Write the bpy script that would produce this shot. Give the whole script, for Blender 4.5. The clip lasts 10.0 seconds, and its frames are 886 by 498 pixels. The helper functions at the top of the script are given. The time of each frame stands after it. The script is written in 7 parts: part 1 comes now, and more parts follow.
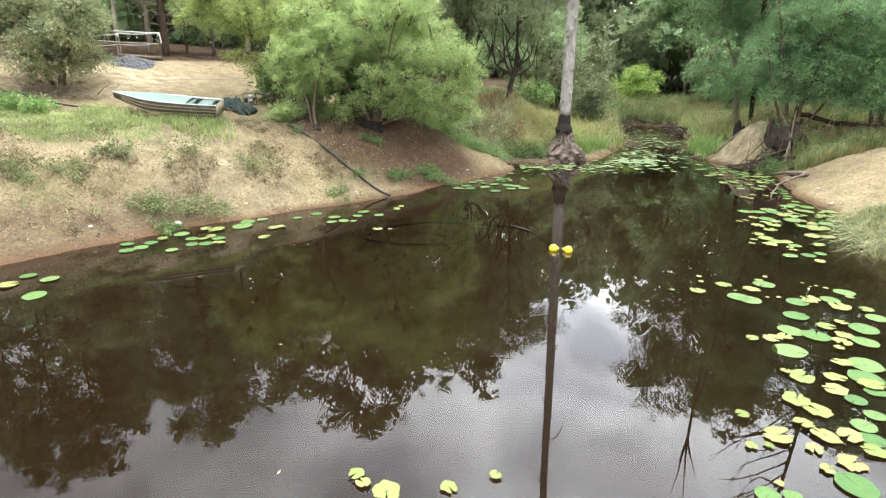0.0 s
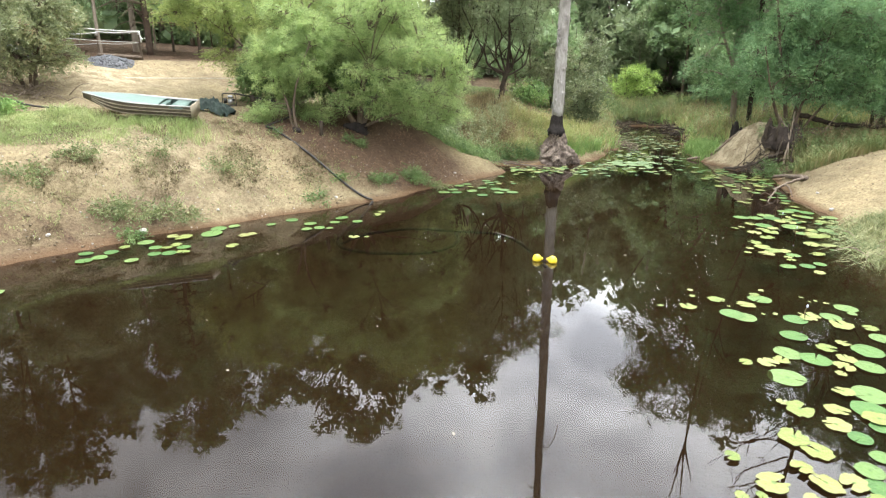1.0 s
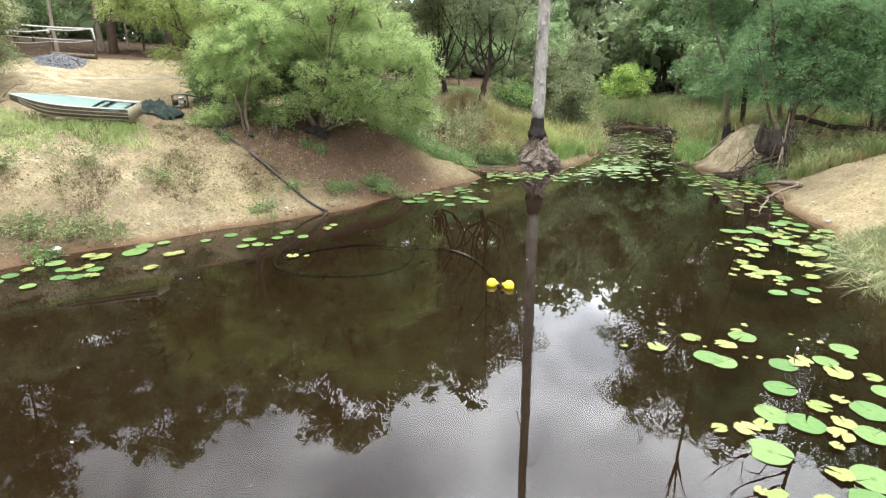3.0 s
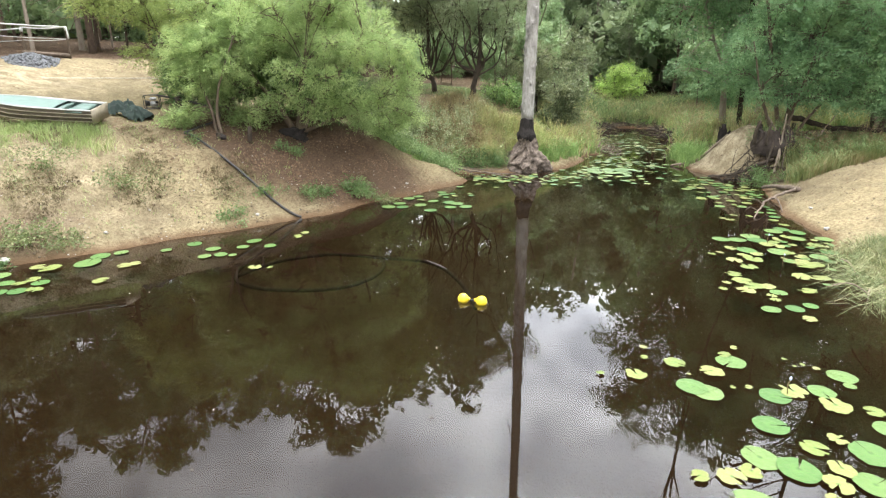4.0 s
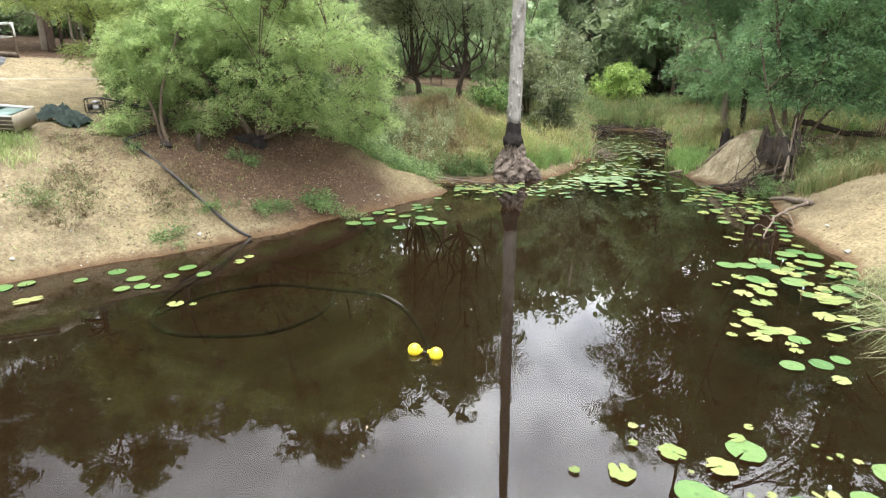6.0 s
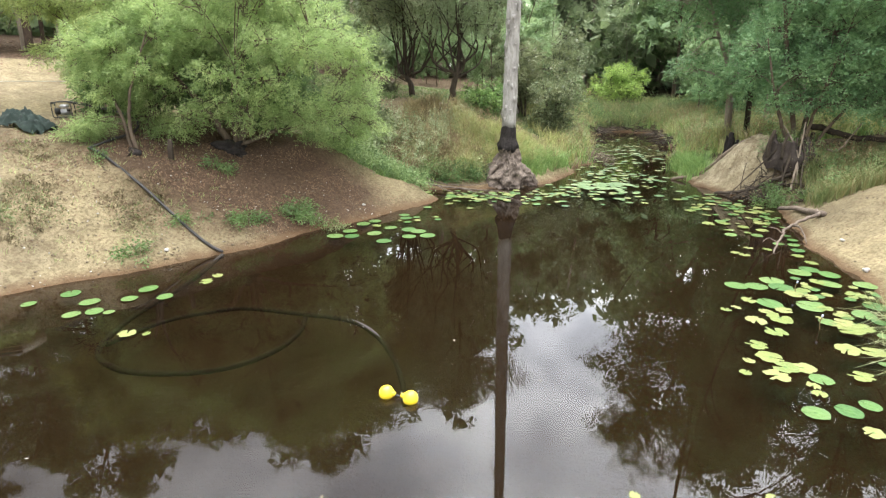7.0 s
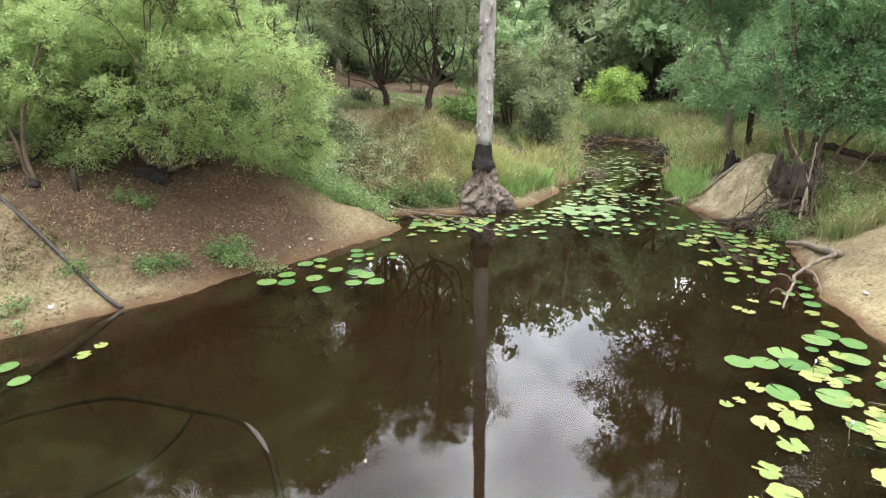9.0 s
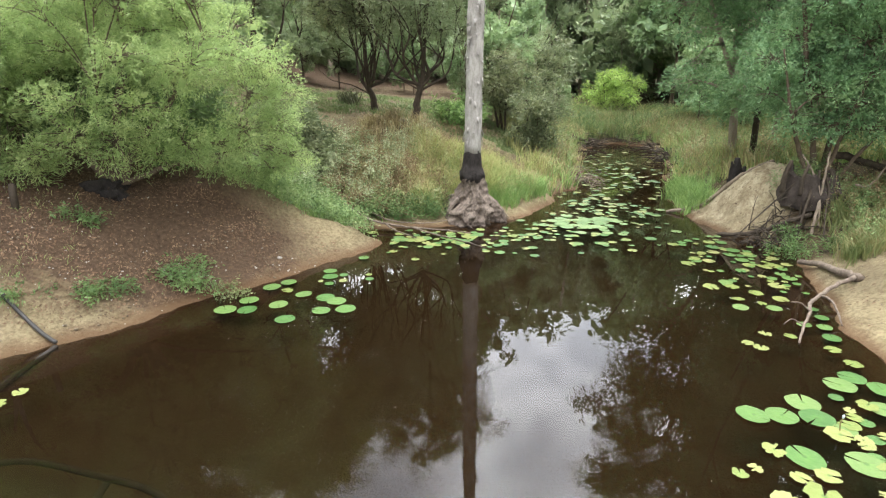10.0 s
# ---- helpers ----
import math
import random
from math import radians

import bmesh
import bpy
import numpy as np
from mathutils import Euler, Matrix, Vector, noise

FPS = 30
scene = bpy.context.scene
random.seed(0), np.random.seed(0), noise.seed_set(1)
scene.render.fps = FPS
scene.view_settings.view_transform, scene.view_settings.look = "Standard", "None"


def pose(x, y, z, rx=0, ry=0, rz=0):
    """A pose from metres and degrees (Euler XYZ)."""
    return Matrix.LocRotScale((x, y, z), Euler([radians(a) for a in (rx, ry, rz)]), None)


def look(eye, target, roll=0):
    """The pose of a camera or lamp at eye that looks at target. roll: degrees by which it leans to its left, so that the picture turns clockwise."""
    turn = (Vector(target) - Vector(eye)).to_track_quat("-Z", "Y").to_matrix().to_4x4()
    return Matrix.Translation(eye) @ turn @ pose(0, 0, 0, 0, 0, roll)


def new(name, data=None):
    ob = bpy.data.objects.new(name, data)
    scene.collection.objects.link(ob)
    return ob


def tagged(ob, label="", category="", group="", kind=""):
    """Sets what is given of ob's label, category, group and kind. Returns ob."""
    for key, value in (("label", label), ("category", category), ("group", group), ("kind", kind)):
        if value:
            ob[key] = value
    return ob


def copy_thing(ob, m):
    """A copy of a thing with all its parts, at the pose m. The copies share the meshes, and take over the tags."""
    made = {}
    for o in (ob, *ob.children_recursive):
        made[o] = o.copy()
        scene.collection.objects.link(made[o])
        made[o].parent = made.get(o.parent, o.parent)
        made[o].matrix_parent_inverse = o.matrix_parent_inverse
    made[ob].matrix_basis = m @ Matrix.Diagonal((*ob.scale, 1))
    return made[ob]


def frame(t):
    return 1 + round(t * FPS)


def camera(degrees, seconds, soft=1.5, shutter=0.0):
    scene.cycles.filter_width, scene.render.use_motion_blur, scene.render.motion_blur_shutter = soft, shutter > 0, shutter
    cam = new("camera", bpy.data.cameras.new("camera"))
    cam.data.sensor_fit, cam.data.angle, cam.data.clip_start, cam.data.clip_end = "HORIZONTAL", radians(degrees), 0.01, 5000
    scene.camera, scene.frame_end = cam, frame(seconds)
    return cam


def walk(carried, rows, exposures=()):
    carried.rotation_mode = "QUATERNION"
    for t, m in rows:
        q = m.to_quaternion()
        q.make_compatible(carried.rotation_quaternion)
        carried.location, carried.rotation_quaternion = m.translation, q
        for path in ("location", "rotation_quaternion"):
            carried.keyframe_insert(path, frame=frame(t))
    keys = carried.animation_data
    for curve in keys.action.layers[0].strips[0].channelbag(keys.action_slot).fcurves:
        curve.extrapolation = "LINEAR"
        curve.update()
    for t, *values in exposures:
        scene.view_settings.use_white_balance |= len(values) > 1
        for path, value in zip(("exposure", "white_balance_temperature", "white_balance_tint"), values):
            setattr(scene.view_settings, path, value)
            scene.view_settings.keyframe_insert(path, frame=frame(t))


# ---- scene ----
cam = camera(77.8, 10.0, 1.25)
# seconds, eye x, y, z, yaw, pitch, lean to the right
ROWS = [
    (0.0, 0.000, 0.000, 3.500, -0.00, -17.35, -0.13),
    (0.5, 0.225, 0.356, 3.497, -0.02, -17.35, -0.12),
    (1.0, 0.457, 0.704, 3.494, -0.04, -17.35, -0.13),
    (1.5, 0.704, 1.035, 3.486, -0.05, -17.35, -0.11),
    (2.0, 0.975, 1.414, 3.474, -0.07, -17.33, -0.10),
    (3.5, 1.731, 2.471, 3.484, -0.15, -17.35, -0.03),
    (4.0, 2.000, 2.846, 3.480, -0.16, -17.37, -0.03),
    (4.5, 2.239, 3.236, 3.481, -0.18, -17.36, -0.03),
    (5.0, 2.438, 3.658, 3.485, -0.19, -17.36, -0.01),
    (5.5, 2.587, 4.111, 3.487, -0.20, -17.36, 0.00),
    (7.0, 2.996, 5.497, 3.576, -0.23, -17.41, -0.01),
    (7.5, 3.198, 5.998, 3.634, -0.23, -17.43, 0.02),
    (8.0, 3.448, 6.532, 3.714, -0.22, -17.45, 0.01),
    (8.5, 3.723, 7.075, 3.822, -0.23, -17.46, 0.00),
    (9.0, 3.993, 7.620, 3.928, -0.23, -17.44, 0.01),
    (9.5, 4.210, 8.180, 4.000, -0.24, -17.44, 0.00),
    (10.0, 4.400, 8.768, 4.017, -0.24, -17.43, -0.01),
]
walk(cam, [(t, pose(x, y, z, 90 + pitch, lean, yaw)) for t, x, y, z, yaw, pitch, lean in ROWS])

# ---- sky and sun: a bright overcast sky with soft cloud lumps ----
SUN_EL, SUN_AZ = 56.0, 18.0
world = bpy.data.worlds.new("overcast_sky")
scene.world = world
world.use_nodes = True
wn, wl = world.node_tree.nodes, world.node_tree.links
wn.clear()
w_out = wn.new("ShaderNodeOutputWorld")
w_bg = wn.new("ShaderNodeBackground")
w_sky = wn.new("ShaderNodeTexSky")
w_sky.sky_type, w_sky.sun_disc = "NISHITA", False
w_sky.sun_elevation, w_sky.sun_rotation = radians(SUN_EL), radians(SUN_AZ)
w_co = wn.new("ShaderNodeTexCoord")
w_map = wn.new("ShaderNodeMapping")
w_map.inputs["Scale"].default_value = (1.0, 1.0, 1.6)
w_n1 = wn.new("ShaderNodeTexNoise")
w_n1.inputs["Scale"].default_value, w_n1.inputs["Detail"].default_value = 3.8, 7.0
w_n1.inputs["Roughness"].default_value, w_n1.inputs["Distortion"].default_value = 0.5, 0.25
w_ramp = wn.new("ShaderNodeValToRGB")
w_ramp.color_ramp.elements[0].position, w_ramp.color_ramp.elements[0].color = 0.38, (3.6, 3.68, 3.8, 1)
w_ramp.color_ramp.elements[1].position, w_ramp.color_ramp.elements[1].color = 0.60, (9.3, 9.3, 9.25, 1)
w_mix = wn.new("ShaderNodeMixRGB")
w_mix.inputs["Fac"].default_value = 0.9
wl.new(w_co.outputs["Generated"], w_map.inputs["Vector"])
wl.new(w_map.outputs["Vector"], w_n1.inputs["Vector"])
wl.new(w_n1.outputs["Fac"], w_ramp.inputs["Fac"])
wl.new(w_sky.outputs["Color"], w_mix.inputs["Color1"])
wl.new(w_ramp.outputs["Color"], w_mix.inputs["Color2"])
# the cloud is thinnest and brightest low ahead, under the veiled sun
GLOW_EL, GLOW_AZ = 27.0, 15.0
w_nrm = wn.new("ShaderNodeVectorMath")
w_nrm.operation = "DOT_PRODUCT"
w_nrm.inputs[1].default_value = (math.sin(radians(GLOW_AZ)) * math.cos(radians(GLOW_EL)), math.cos(radians(GLOW_AZ)) * math.cos(radians(GLOW_EL)), math.sin(radians(GLOW_EL)))
w_pow = wn.new("ShaderNodeMath")
w_pow.operation, w_pow.inputs[1].default_value = "POWER", 6.0
w_max = wn.new("ShaderNodeMath")
w_max.operation, w_max.inputs[1].default_value = "MAXIMUM", 0.0
w_mul = wn.new("ShaderNodeMath")
w_mul.operation, w_mul.inputs[1].default_value = "MULTIPLY_ADD", 1.5
w_glow = wn.new("ShaderNodeMixRGB")
w_glow.blend_type, w_glow.inputs["Fac"].default_value = "MULTIPLY", 1.0
wl.new(w_co.outputs["Generated"], w_nrm.inputs[0])
wl.new(w_nrm.outputs["Value"], w_max.inputs[0])
wl.new(w_max.outputs[0], w_pow.inputs[0])
wl.new(w_pow.outputs[0], w_mul.inputs[0])
# an overcast sky grows brighter towards the zenith
w_sep = wn.new("ShaderNodeSeparateXYZ")
w_up = wn.new("ShaderNodeMath")
w_up.operation, w_up.inputs[1].default_value = "MAXIMUM", 0.0
w_zen = wn.new("ShaderNodeMath")
w_zen.operation, w_zen.inputs[1].default_value = "POWER", 6.0
w_base = wn.new("ShaderNodeMath")
w_base.operation, w_base.inputs[1].default_value, w_base.inputs[2].default_value = "MULTIPLY_ADD", 2.4, 0.35
wl.new(w_co.outputs["Generated"], w_sep.inputs[0])
wl.new(w_sep.outputs["Z"], w_up.inputs[0])
wl.new(w_up.outputs[0], w_zen.inputs[0])
wl.new(w_zen.outputs[0], w_base.inputs[0])
wl.new(w_base.outputs[0], w_mul.inputs[2])
wl.new(w_mix.outputs["Color"], w_glow.inputs["Color1"])
wl.new(w_mul.outputs[0], w_glow.inputs["Color2"])
wl.new(w_glow.outputs["Color"], w_bg.inputs["Color"])
wl.new(w_bg.outputs["Background"], w_out.inputs["Surface"])
w_bg.inputs["Strength"].default_value = 0.76

sun_data = bpy.data.lights.new("sun", "SUN")
sun_data.energy, sun_data.angle, sun_data.color = 2.9, radians(25), (1.0, 0.98, 0.94)
sun = new("sun", sun_data)
sun.matrix_world = look((0, 0, 40), (0 - 40 * math.sin(radians(SUN_AZ)) / math.tan(radians(SUN_EL)),
                                    0 - 40 * math.cos(radians(SUN_AZ)) / math.tan(radians(SUN_EL)), 0))

# ---- materials ----
def material(name):
    m = bpy.data.materials.new(name)
    m.use_nodes = True
    nt = m.node_tree
    return m, nt.nodes, nt.links, nt.nodes["Principled BSDF"], nt.nodes["Material Output"]


def noise_tex(n, l, scale, detail=4.0, rough=0.55, vec=None, distort=0.0):
    t = n.new("ShaderNodeTexNoise")
    t.inputs["Scale"].default_value, t.inputs["Detail"].default_value = scale, detail
    t.inputs["Roughness"].default_value, t.inputs["Distortion"].default_value = rough, distort
    if vec is not None:
        l.new(vec, t.inputs["Vector"])
    return t.outputs["Fac"]


def ramp(n, l, fac, stops):
    r = n.new("ShaderNodeValToRGB")
    e = r.color_ramp.elements
    while len(e) < len(stops):
        e.new(0.5)
    for k, (p, c) in zip(e, stops):
        k.position, k.color = p, (*c, 1) if len(c) == 3 else c
    l.new(fac, r.inputs["Fac"])
    return r.outputs["Color"]


def mixed(n, l, fac, a, b, mode="MIX"):
    m = n.new("ShaderNodeMixRGB")
    m.blend_type = mode
    for key, v in (("Fac", fac), ("Color1", a), ("Color2", b)):
        if isinstance(v, (int, float)):
            m.inputs[key].default_value = v
        elif isinstance(v, tuple):
            m.inputs[key].default_value = (*v, 1)
        else:
            l.new(v, m.inputs[key])
    return m.outputs["Color"]


def mathnode(n, l, op, a, b=0.0, clamp=False):
    m = n.new("ShaderNodeMath")
    m.operation, m.use_clamp = op, clamp
    for i, v in enumerate((a, b)):
        if isinstance(v, (int, float)):
            m.inputs[i].default_value = v
        else:
            l.new(v, m.inputs[i])
    return m.outputs[0]


def bump(n, l, height, strength, dist=0.02, base=None):
    b = n.new("ShaderNodeBump")
    b.inputs["Strength"].default_value, b.inputs["Distance"].default_value = strength, dist
    l.new(height, b.inputs["Height"])
    if base is not None:
        l.new(base, b.inputs["Normal"])
    return b.outputs["Normal"]


def object_co(n):
    return n.new("ShaderNodeTexCoord").outputs["Object"]


def plain(name, colour, rough=0.6, metal=0.0, vary=0.25, scale=8.0, bumps=0.15, colour2=None):
    """A surface of one colour with grain at two scales and a little relief."""
    m, n, l, b, _ = material(name)
    co = object_co(n)
    dark = colour2 or tuple(c * (1 - vary) for c in colour)
    light = tuple(min(1, c * (1 + vary)) for c in colour)
    f1, f2 = noise_tex(n, l, scale, 5, 0.6, co), noise_tex(n, l, scale * 7, 3, 0.6, co)
    c1 = ramp(n, l, f1, [(0.3, dark), (0.7, light)])
    c2 = mixed(n, l, 0.35, c1, ramp(n, l, f2, [(0.3, dark), (0.7, light)]))
    l.new(c2, b.inputs["Base Color"])
    b.inputs["Roughness"].default_value, b.inputs["Metallic"].default_value = rough, metal
    l.new(bump(n, l, f2, bumps), b.inputs["Normal"])
    return m


def leafy(name, stops, translucent=0.35, scale=0.6, rough=0.5, single=0.4):
    """Leaves: each its own shade, drifting over the crown, with light passing through."""
    m, n, l, b, out = material(name)
    # foliage is greyer than it seems
    stops = [(p, tuple(c + (0.3 * r + 0.6 * g + 0.1 * u - c) * 0.06 for c in (r, g, u))) for p, (r, g, u) in stops]
    geo = n.new("ShaderNodeNewGeometry")
    co = object_co(n)
    big = noise_tex(n, l, scale, 3, 0.6, co)
    f = mathnode(n, l, "ADD", mathnode(n, l, "MULTIPLY", geo.outputs["Random Per Island"], single),
                 mathnode(n, l, "MULTIPLY", mathnode(n, l, "SUBTRACT", big, 0.34), 1.8), True)
    col = ramp(n, l, f, stops)
    l.new(col, b.inputs["Base Color"])
    b.inputs["Roughness"].default_value = rough
    b.inputs["Specular IOR Level"].default_value = 0.3
    tr = n.new("ShaderNodeBsdfTranslucent")
    l.new(mixed(n, l, 0.5, col, (0.27, 0.34, 0.13)), tr.inputs["Color"])
    ms = n.new("ShaderNodeMixShader")
    ms.inputs["Fac"].default_value = translucent * 0.8
    l.new(b.outputs["BSDF"], ms.inputs[1])
    l.new(tr.outputs["BSDF"], ms.inputs[2])
    l.new(ms.outputs["Shader"], out.inputs["Surface"])
    return m


def ground_material():
    m, n, l, b, _ = material("bank_soil")
    co = object_co(n)
    att = {}
    for key in ("litter", "grassy", "pale_lit_soil"):
        a = n.new("ShaderNodeAttribute")
        a.attribute_name = key
        att[key] = a.outputs["Fac"]
    n0 = noise_tex(n, l, 0.35, 5, 0.6, co)
    n1 = noise_tex(n, l, 2.2, 6, 0.65, co, 0.4)
    n2 = noise_tex(n, l, 14.0, 5, 0.7, co)
    n3 = noise_tex(n, l, 70.0, 3, 0.6, co)
    sand = ramp(n, l, n1, [(0.26, (0.105, 0.086, 0.052)), (0.5, (0.225, 0.187, 0.112)), (0.7, (0.35, 0.295, 0.178))])
    sand = mixed(n, l, 0.5, sand, ramp(n, l, n0, [(0.36, (0.13, 0.106, 0.068)), (0.6, (0.315, 0.26, 0.148))]))
    sand = mixed(n, l, mathnode(n, l, "MULTIPLY", ramp(n, l, n2, [(0.42, (1, 1, 1)), (0.56, (0, 0, 0))]), 0.5), sand, (0.084, 0.057, 0.033))
    # leaf litter browns, darkened further to include the shade below the wattle
    litter = ramp(n, l, n2, [(0.3, (0.028, 0.018, 0.011)), (0.5, (0.072, 0.047, 0.030)), (0.72, (0.135, 0.093, 0.061))])
    litter = mixed(n, l, 0.4, litter, ramp(n, l, n3, [(0.35, (0.042, 0.026, 0.016)), (0.65, (0.12, 0.078, 0.05))]))
    soil = ramp(n, l, n2, [(0.3, (0.035, 0.027, 0.015)), (0.55, (0.075, 0.058, 0.031)), (0.75, (0.13, 0.10, 0.055))])
    lf = mathnode(n, l, "ADD", att["litter"], mathnode(n, l, "MULTIPLY", mathnode(n, l, "SUBTRACT", n1, 0.5), 0.9), True)
    lf = ramp(n, l, lf, [(0.3, (0, 0, 0)), (0.7, (1, 1, 1))])
    col = mixed(n, l, lf, sand, litter)
    gf = mathnode(n, l, "ADD", att["grassy"], mathnode(n, l, "MULTIPLY", mathnode(n, l, "SUBTRACT", n1, 0.5), 0.8), True)
    gf = ramp(n, l, gf, [(0.35, (0, 0, 0)), (0.65, (1, 1, 1))])
    col = mixed(n, l, gf, col, soil)
    # pale soil, its colour raised to stand in for daylight on the mound
    pale_lit_soil = ramp(n, l, n1, [(0.32, (0.20, 0.155, 0.095)), (0.5, (0.36, 0.30, 0.20)), (0.64, (0.50, 0.43, 0.30))])
    pale_lit_soil = mixed(n, l, mathnode(n, l, "MULTIPLY", ramp(n, l, n2, [(0.36, (1, 1, 1)), (0.5, (0, 0, 0))]), 0.55), pale_lit_soil, (0.13, 0.10, 0.065))
    col = mixed(n, l, mathnode(n, l, "MULTIPLY", att["pale_lit_soil"], mathnode(n, l, "ADD", n1, 0.35), True), col, pale_lit_soil)
    # wet, iron-stained margin and bed
    sep = n.new("ShaderNodeSeparateXYZ")
    l.new(co, sep.inputs[0])
    hz = mathnode(n, l, "ADD", sep.outputs["Z"], mathnode(n, l, "MULTIPLY", mathnode(n, l, "SUBTRACT", n1, 0.5), 0.12))
    wet = n.new("ShaderNodeMapRange")
    wet.inputs["From Min"].default_value, wet.inputs["From Max"].default_value = 0.16, 0.02
    l.new(hz, wet.inputs["Value"])
    col = mixed(n, l, mathnode(n, l, "MULTIPLY", wet.outputs[0], 0.9), col, (0.105, 0.062, 0.033))
    deep = n.new("ShaderNodeMapRange")
    deep.inputs["From Min"].default_value, deep.inputs["From Max"].default_value = -0.03, -0.22
    l.new(hz, deep.inputs["Value"])
    col = mixed(n, l, deep.outputs[0], col, (0.062, 0.041, 0.022))
    l.new(col, b.inputs["Base Color"])
    b.inputs["Roughness"].default_value = 0.95
    b.inputs["Specular IOR Level"].default_value = 0.15
    h = mathnode(n, l, "ADD", mathnode(n, l, "MULTIPLY", n2, 0.75), mathnode(n, l, "MULTIPLY", n3, 0.25))
    l.new(bump(n, l, h, 1.0, 0.07), b.inputs["Normal"])
    return m


def water_material():
    m, n, l, b, out = material("pond_water")
    n.remove(b)
    co = object_co(n)
    mp = n.new("ShaderNodeMapping")
    mp.inputs["Scale"].default_value = (1.0, 1.6, 1.0)
    l.new(co, mp.inputs["Vector"])
    f1 = noise_tex(n, l, 1.1, 2, 0.4, mp.outputs["Vector"])
    f2 = noise_tex(n, l, 5.0, 2, 0.5, mp.outputs["Vector"])
    h = mathnode(n, l, "ADD", mathnode(n, l, "MULTIPLY", f1, 1.0), mathnode(n, l, "MULTIPLY", f2, 0.24))
    nor = bump(n, l, h, 0.022, 0.02)
    gl = n.new("ShaderNodeBsdfGlossy")
    gl.inputs["Roughness"].default_value = 0.008
    gl.inputs["Color"].default_value = (0.95, 0.97, 1.0, 1)
    l.new(nor, gl.inputs["Normal"])
    tr = n.new("ShaderNodeBsdfTransparent")
    tr.inputs["Color"].default_value = (0.385, 0.335, 0.265, 1)
    fr = n.new("ShaderNodeFresnel")
    fr.inputs["IOR"].default_value = WATER_IOR
    l.new(nor, fr.inputs["Normal"])
    ms = n.new("ShaderNodeMixShader")
    # fine silt hangs in the water and scatters a little light
    silt = n.new("ShaderNodeBsdfDiffuse")
    silt.inputs["Color"].default_value = (0.25, 0.18, 0.11, 1)
    murk = n.new("ShaderNodeMixShader")
    murk.inputs["Fac"].default_value = 0.007
    l.new(tr.outputs[0], murk.inputs[1])
    l.new(silt.outputs[0], murk.inputs[2])
    l.new(fr.outputs[0], ms.inputs["Fac"])
    l.new(murk.outputs[0], ms.inputs[1])
    l.new(gl.outputs[0], ms.inputs[2])
    l.new(ms.outputs[0], out.inputs["Surface"])
    return m


def bark_material(name, dark, light, scale=9.0, streak=0.25):
    m, n, l, b, _ = material(name)
    co = object_co(n)
    mp = n.new("ShaderNodeMapping")
    mp.inputs["Scale"].default_value = (1, 1, streak)
    l.new(co, mp.inputs["Vector"])
    f1 = noise_tex(n, l, scale, 6, 0.65, mp.outputs["Vector"], 0.3)
    f2 = noise_tex(n, l, scale * 5, 3, 0.6, co)
    c = mixed(n, l, 0.3, ramp(n, l, f1, [(0.3, dark), (0.68, light)]), ramp(n, l, f2, [(0.3, dark), (0.7, light)]))
    l.new(c, b.inputs["Base Color"])
    b.inputs["Roughness"].default_value = 0.9
    b.inputs["Specular IOR Level"].default_value = 0.2
    l.new(bump(n, l, f1, 0.8, 0.04), b.inputs["Normal"])
    return m


WATER_IOR = 1.345
M_GROUND = ground_material()
M_WATER = water_material()
M_BARK = bark_material("grey_brown_bark", (0.05, 0.036, 0.026), (0.20, 0.155, 0.115))
M_BARK_DARK = bark_material("dark_bark", (0.022, 0.018, 0.014), (0.09, 0.07, 0.052))
M_BARK_PALE = bark_material("weathered_pale_bark", (0.16, 0.145, 0.13), (0.50, 0.48, 0.455), 7.0, 0.35)
M_BARK_GUM = bark_material("smooth_gum_bark", (0.16, 0.12, 0.09), (0.40, 0.35, 0.29), 5.0, 0.2)
M_CHAR = bark_material("charred_wood", (0.008, 0.007, 0.007), (0.045, 0.038, 0.035), 12.0, 0.5)
M_DEADWOOD = bark_material("grey_dead_wood", (0.10, 0.075, 0.055), (0.33, 0.27, 0.21), 10.0, 0.3)
M_ACACIA = leafy("feathery_light_green_leaves", [(0.05, (0.15, 0.235, 0.09)), (0.45, (0.355, 0.495, 0.185)), (0.95, (0.64, 0.75, 0.32))], 0.75, 1.6)
M_ACACIA_YELLOW = leafy("feathery_yellow_green_leaves", [(0.05, (0.15, 0.21, 0.06)), (0.45, (0.34, 0.43, 0.13)), (0.95, (0.58, 0.66, 0.24))], 0.5, 1.6)
M_DARKLEAF = leafy("deep_green_leaves", [(0.05, (0.07, 0.15, 0.075)), (0.5, (0.18, 0.345, 0.16)), (0.95, (0.34, 0.53, 0.24))], 0.5, 0.9)
M_GUMLEAF = leafy("grey_green_gum_leaves", [(0.05, (0.13, 0.18, 0.105)), (0.5, (0.28, 0.355, 0.20)), (0.95, (0.46, 0.51, 0.33))], 0.55, 0.5)
M_FORESTLEAF = leafy("mid_green_forest_leaves", [(0.05, (0.10, 0.17, 0.085)), (0.5, (0.23, 0.35, 0.17)), (0.95, (0.40, 0.51, 0.27))], 0.55, 0.6)
M_BRIGHTLEAF = leafy("yellow_green_leaves", [(0.05, (0.17, 0.29, 0.05)), (0.5, (0.36, 0.54, 0.11)), (0.95, (0.54, 0.64, 0.20))], 0.4, 1.2)
M_GREYLEAF = leafy("olive_grey_leaves", [(0.05, (0.075, 0.10, 0.052)), (0.5, (0.17, 0.205, 0.105)), (0.95, (0.32, 0.345, 0.19))], 0.3, 0.9)
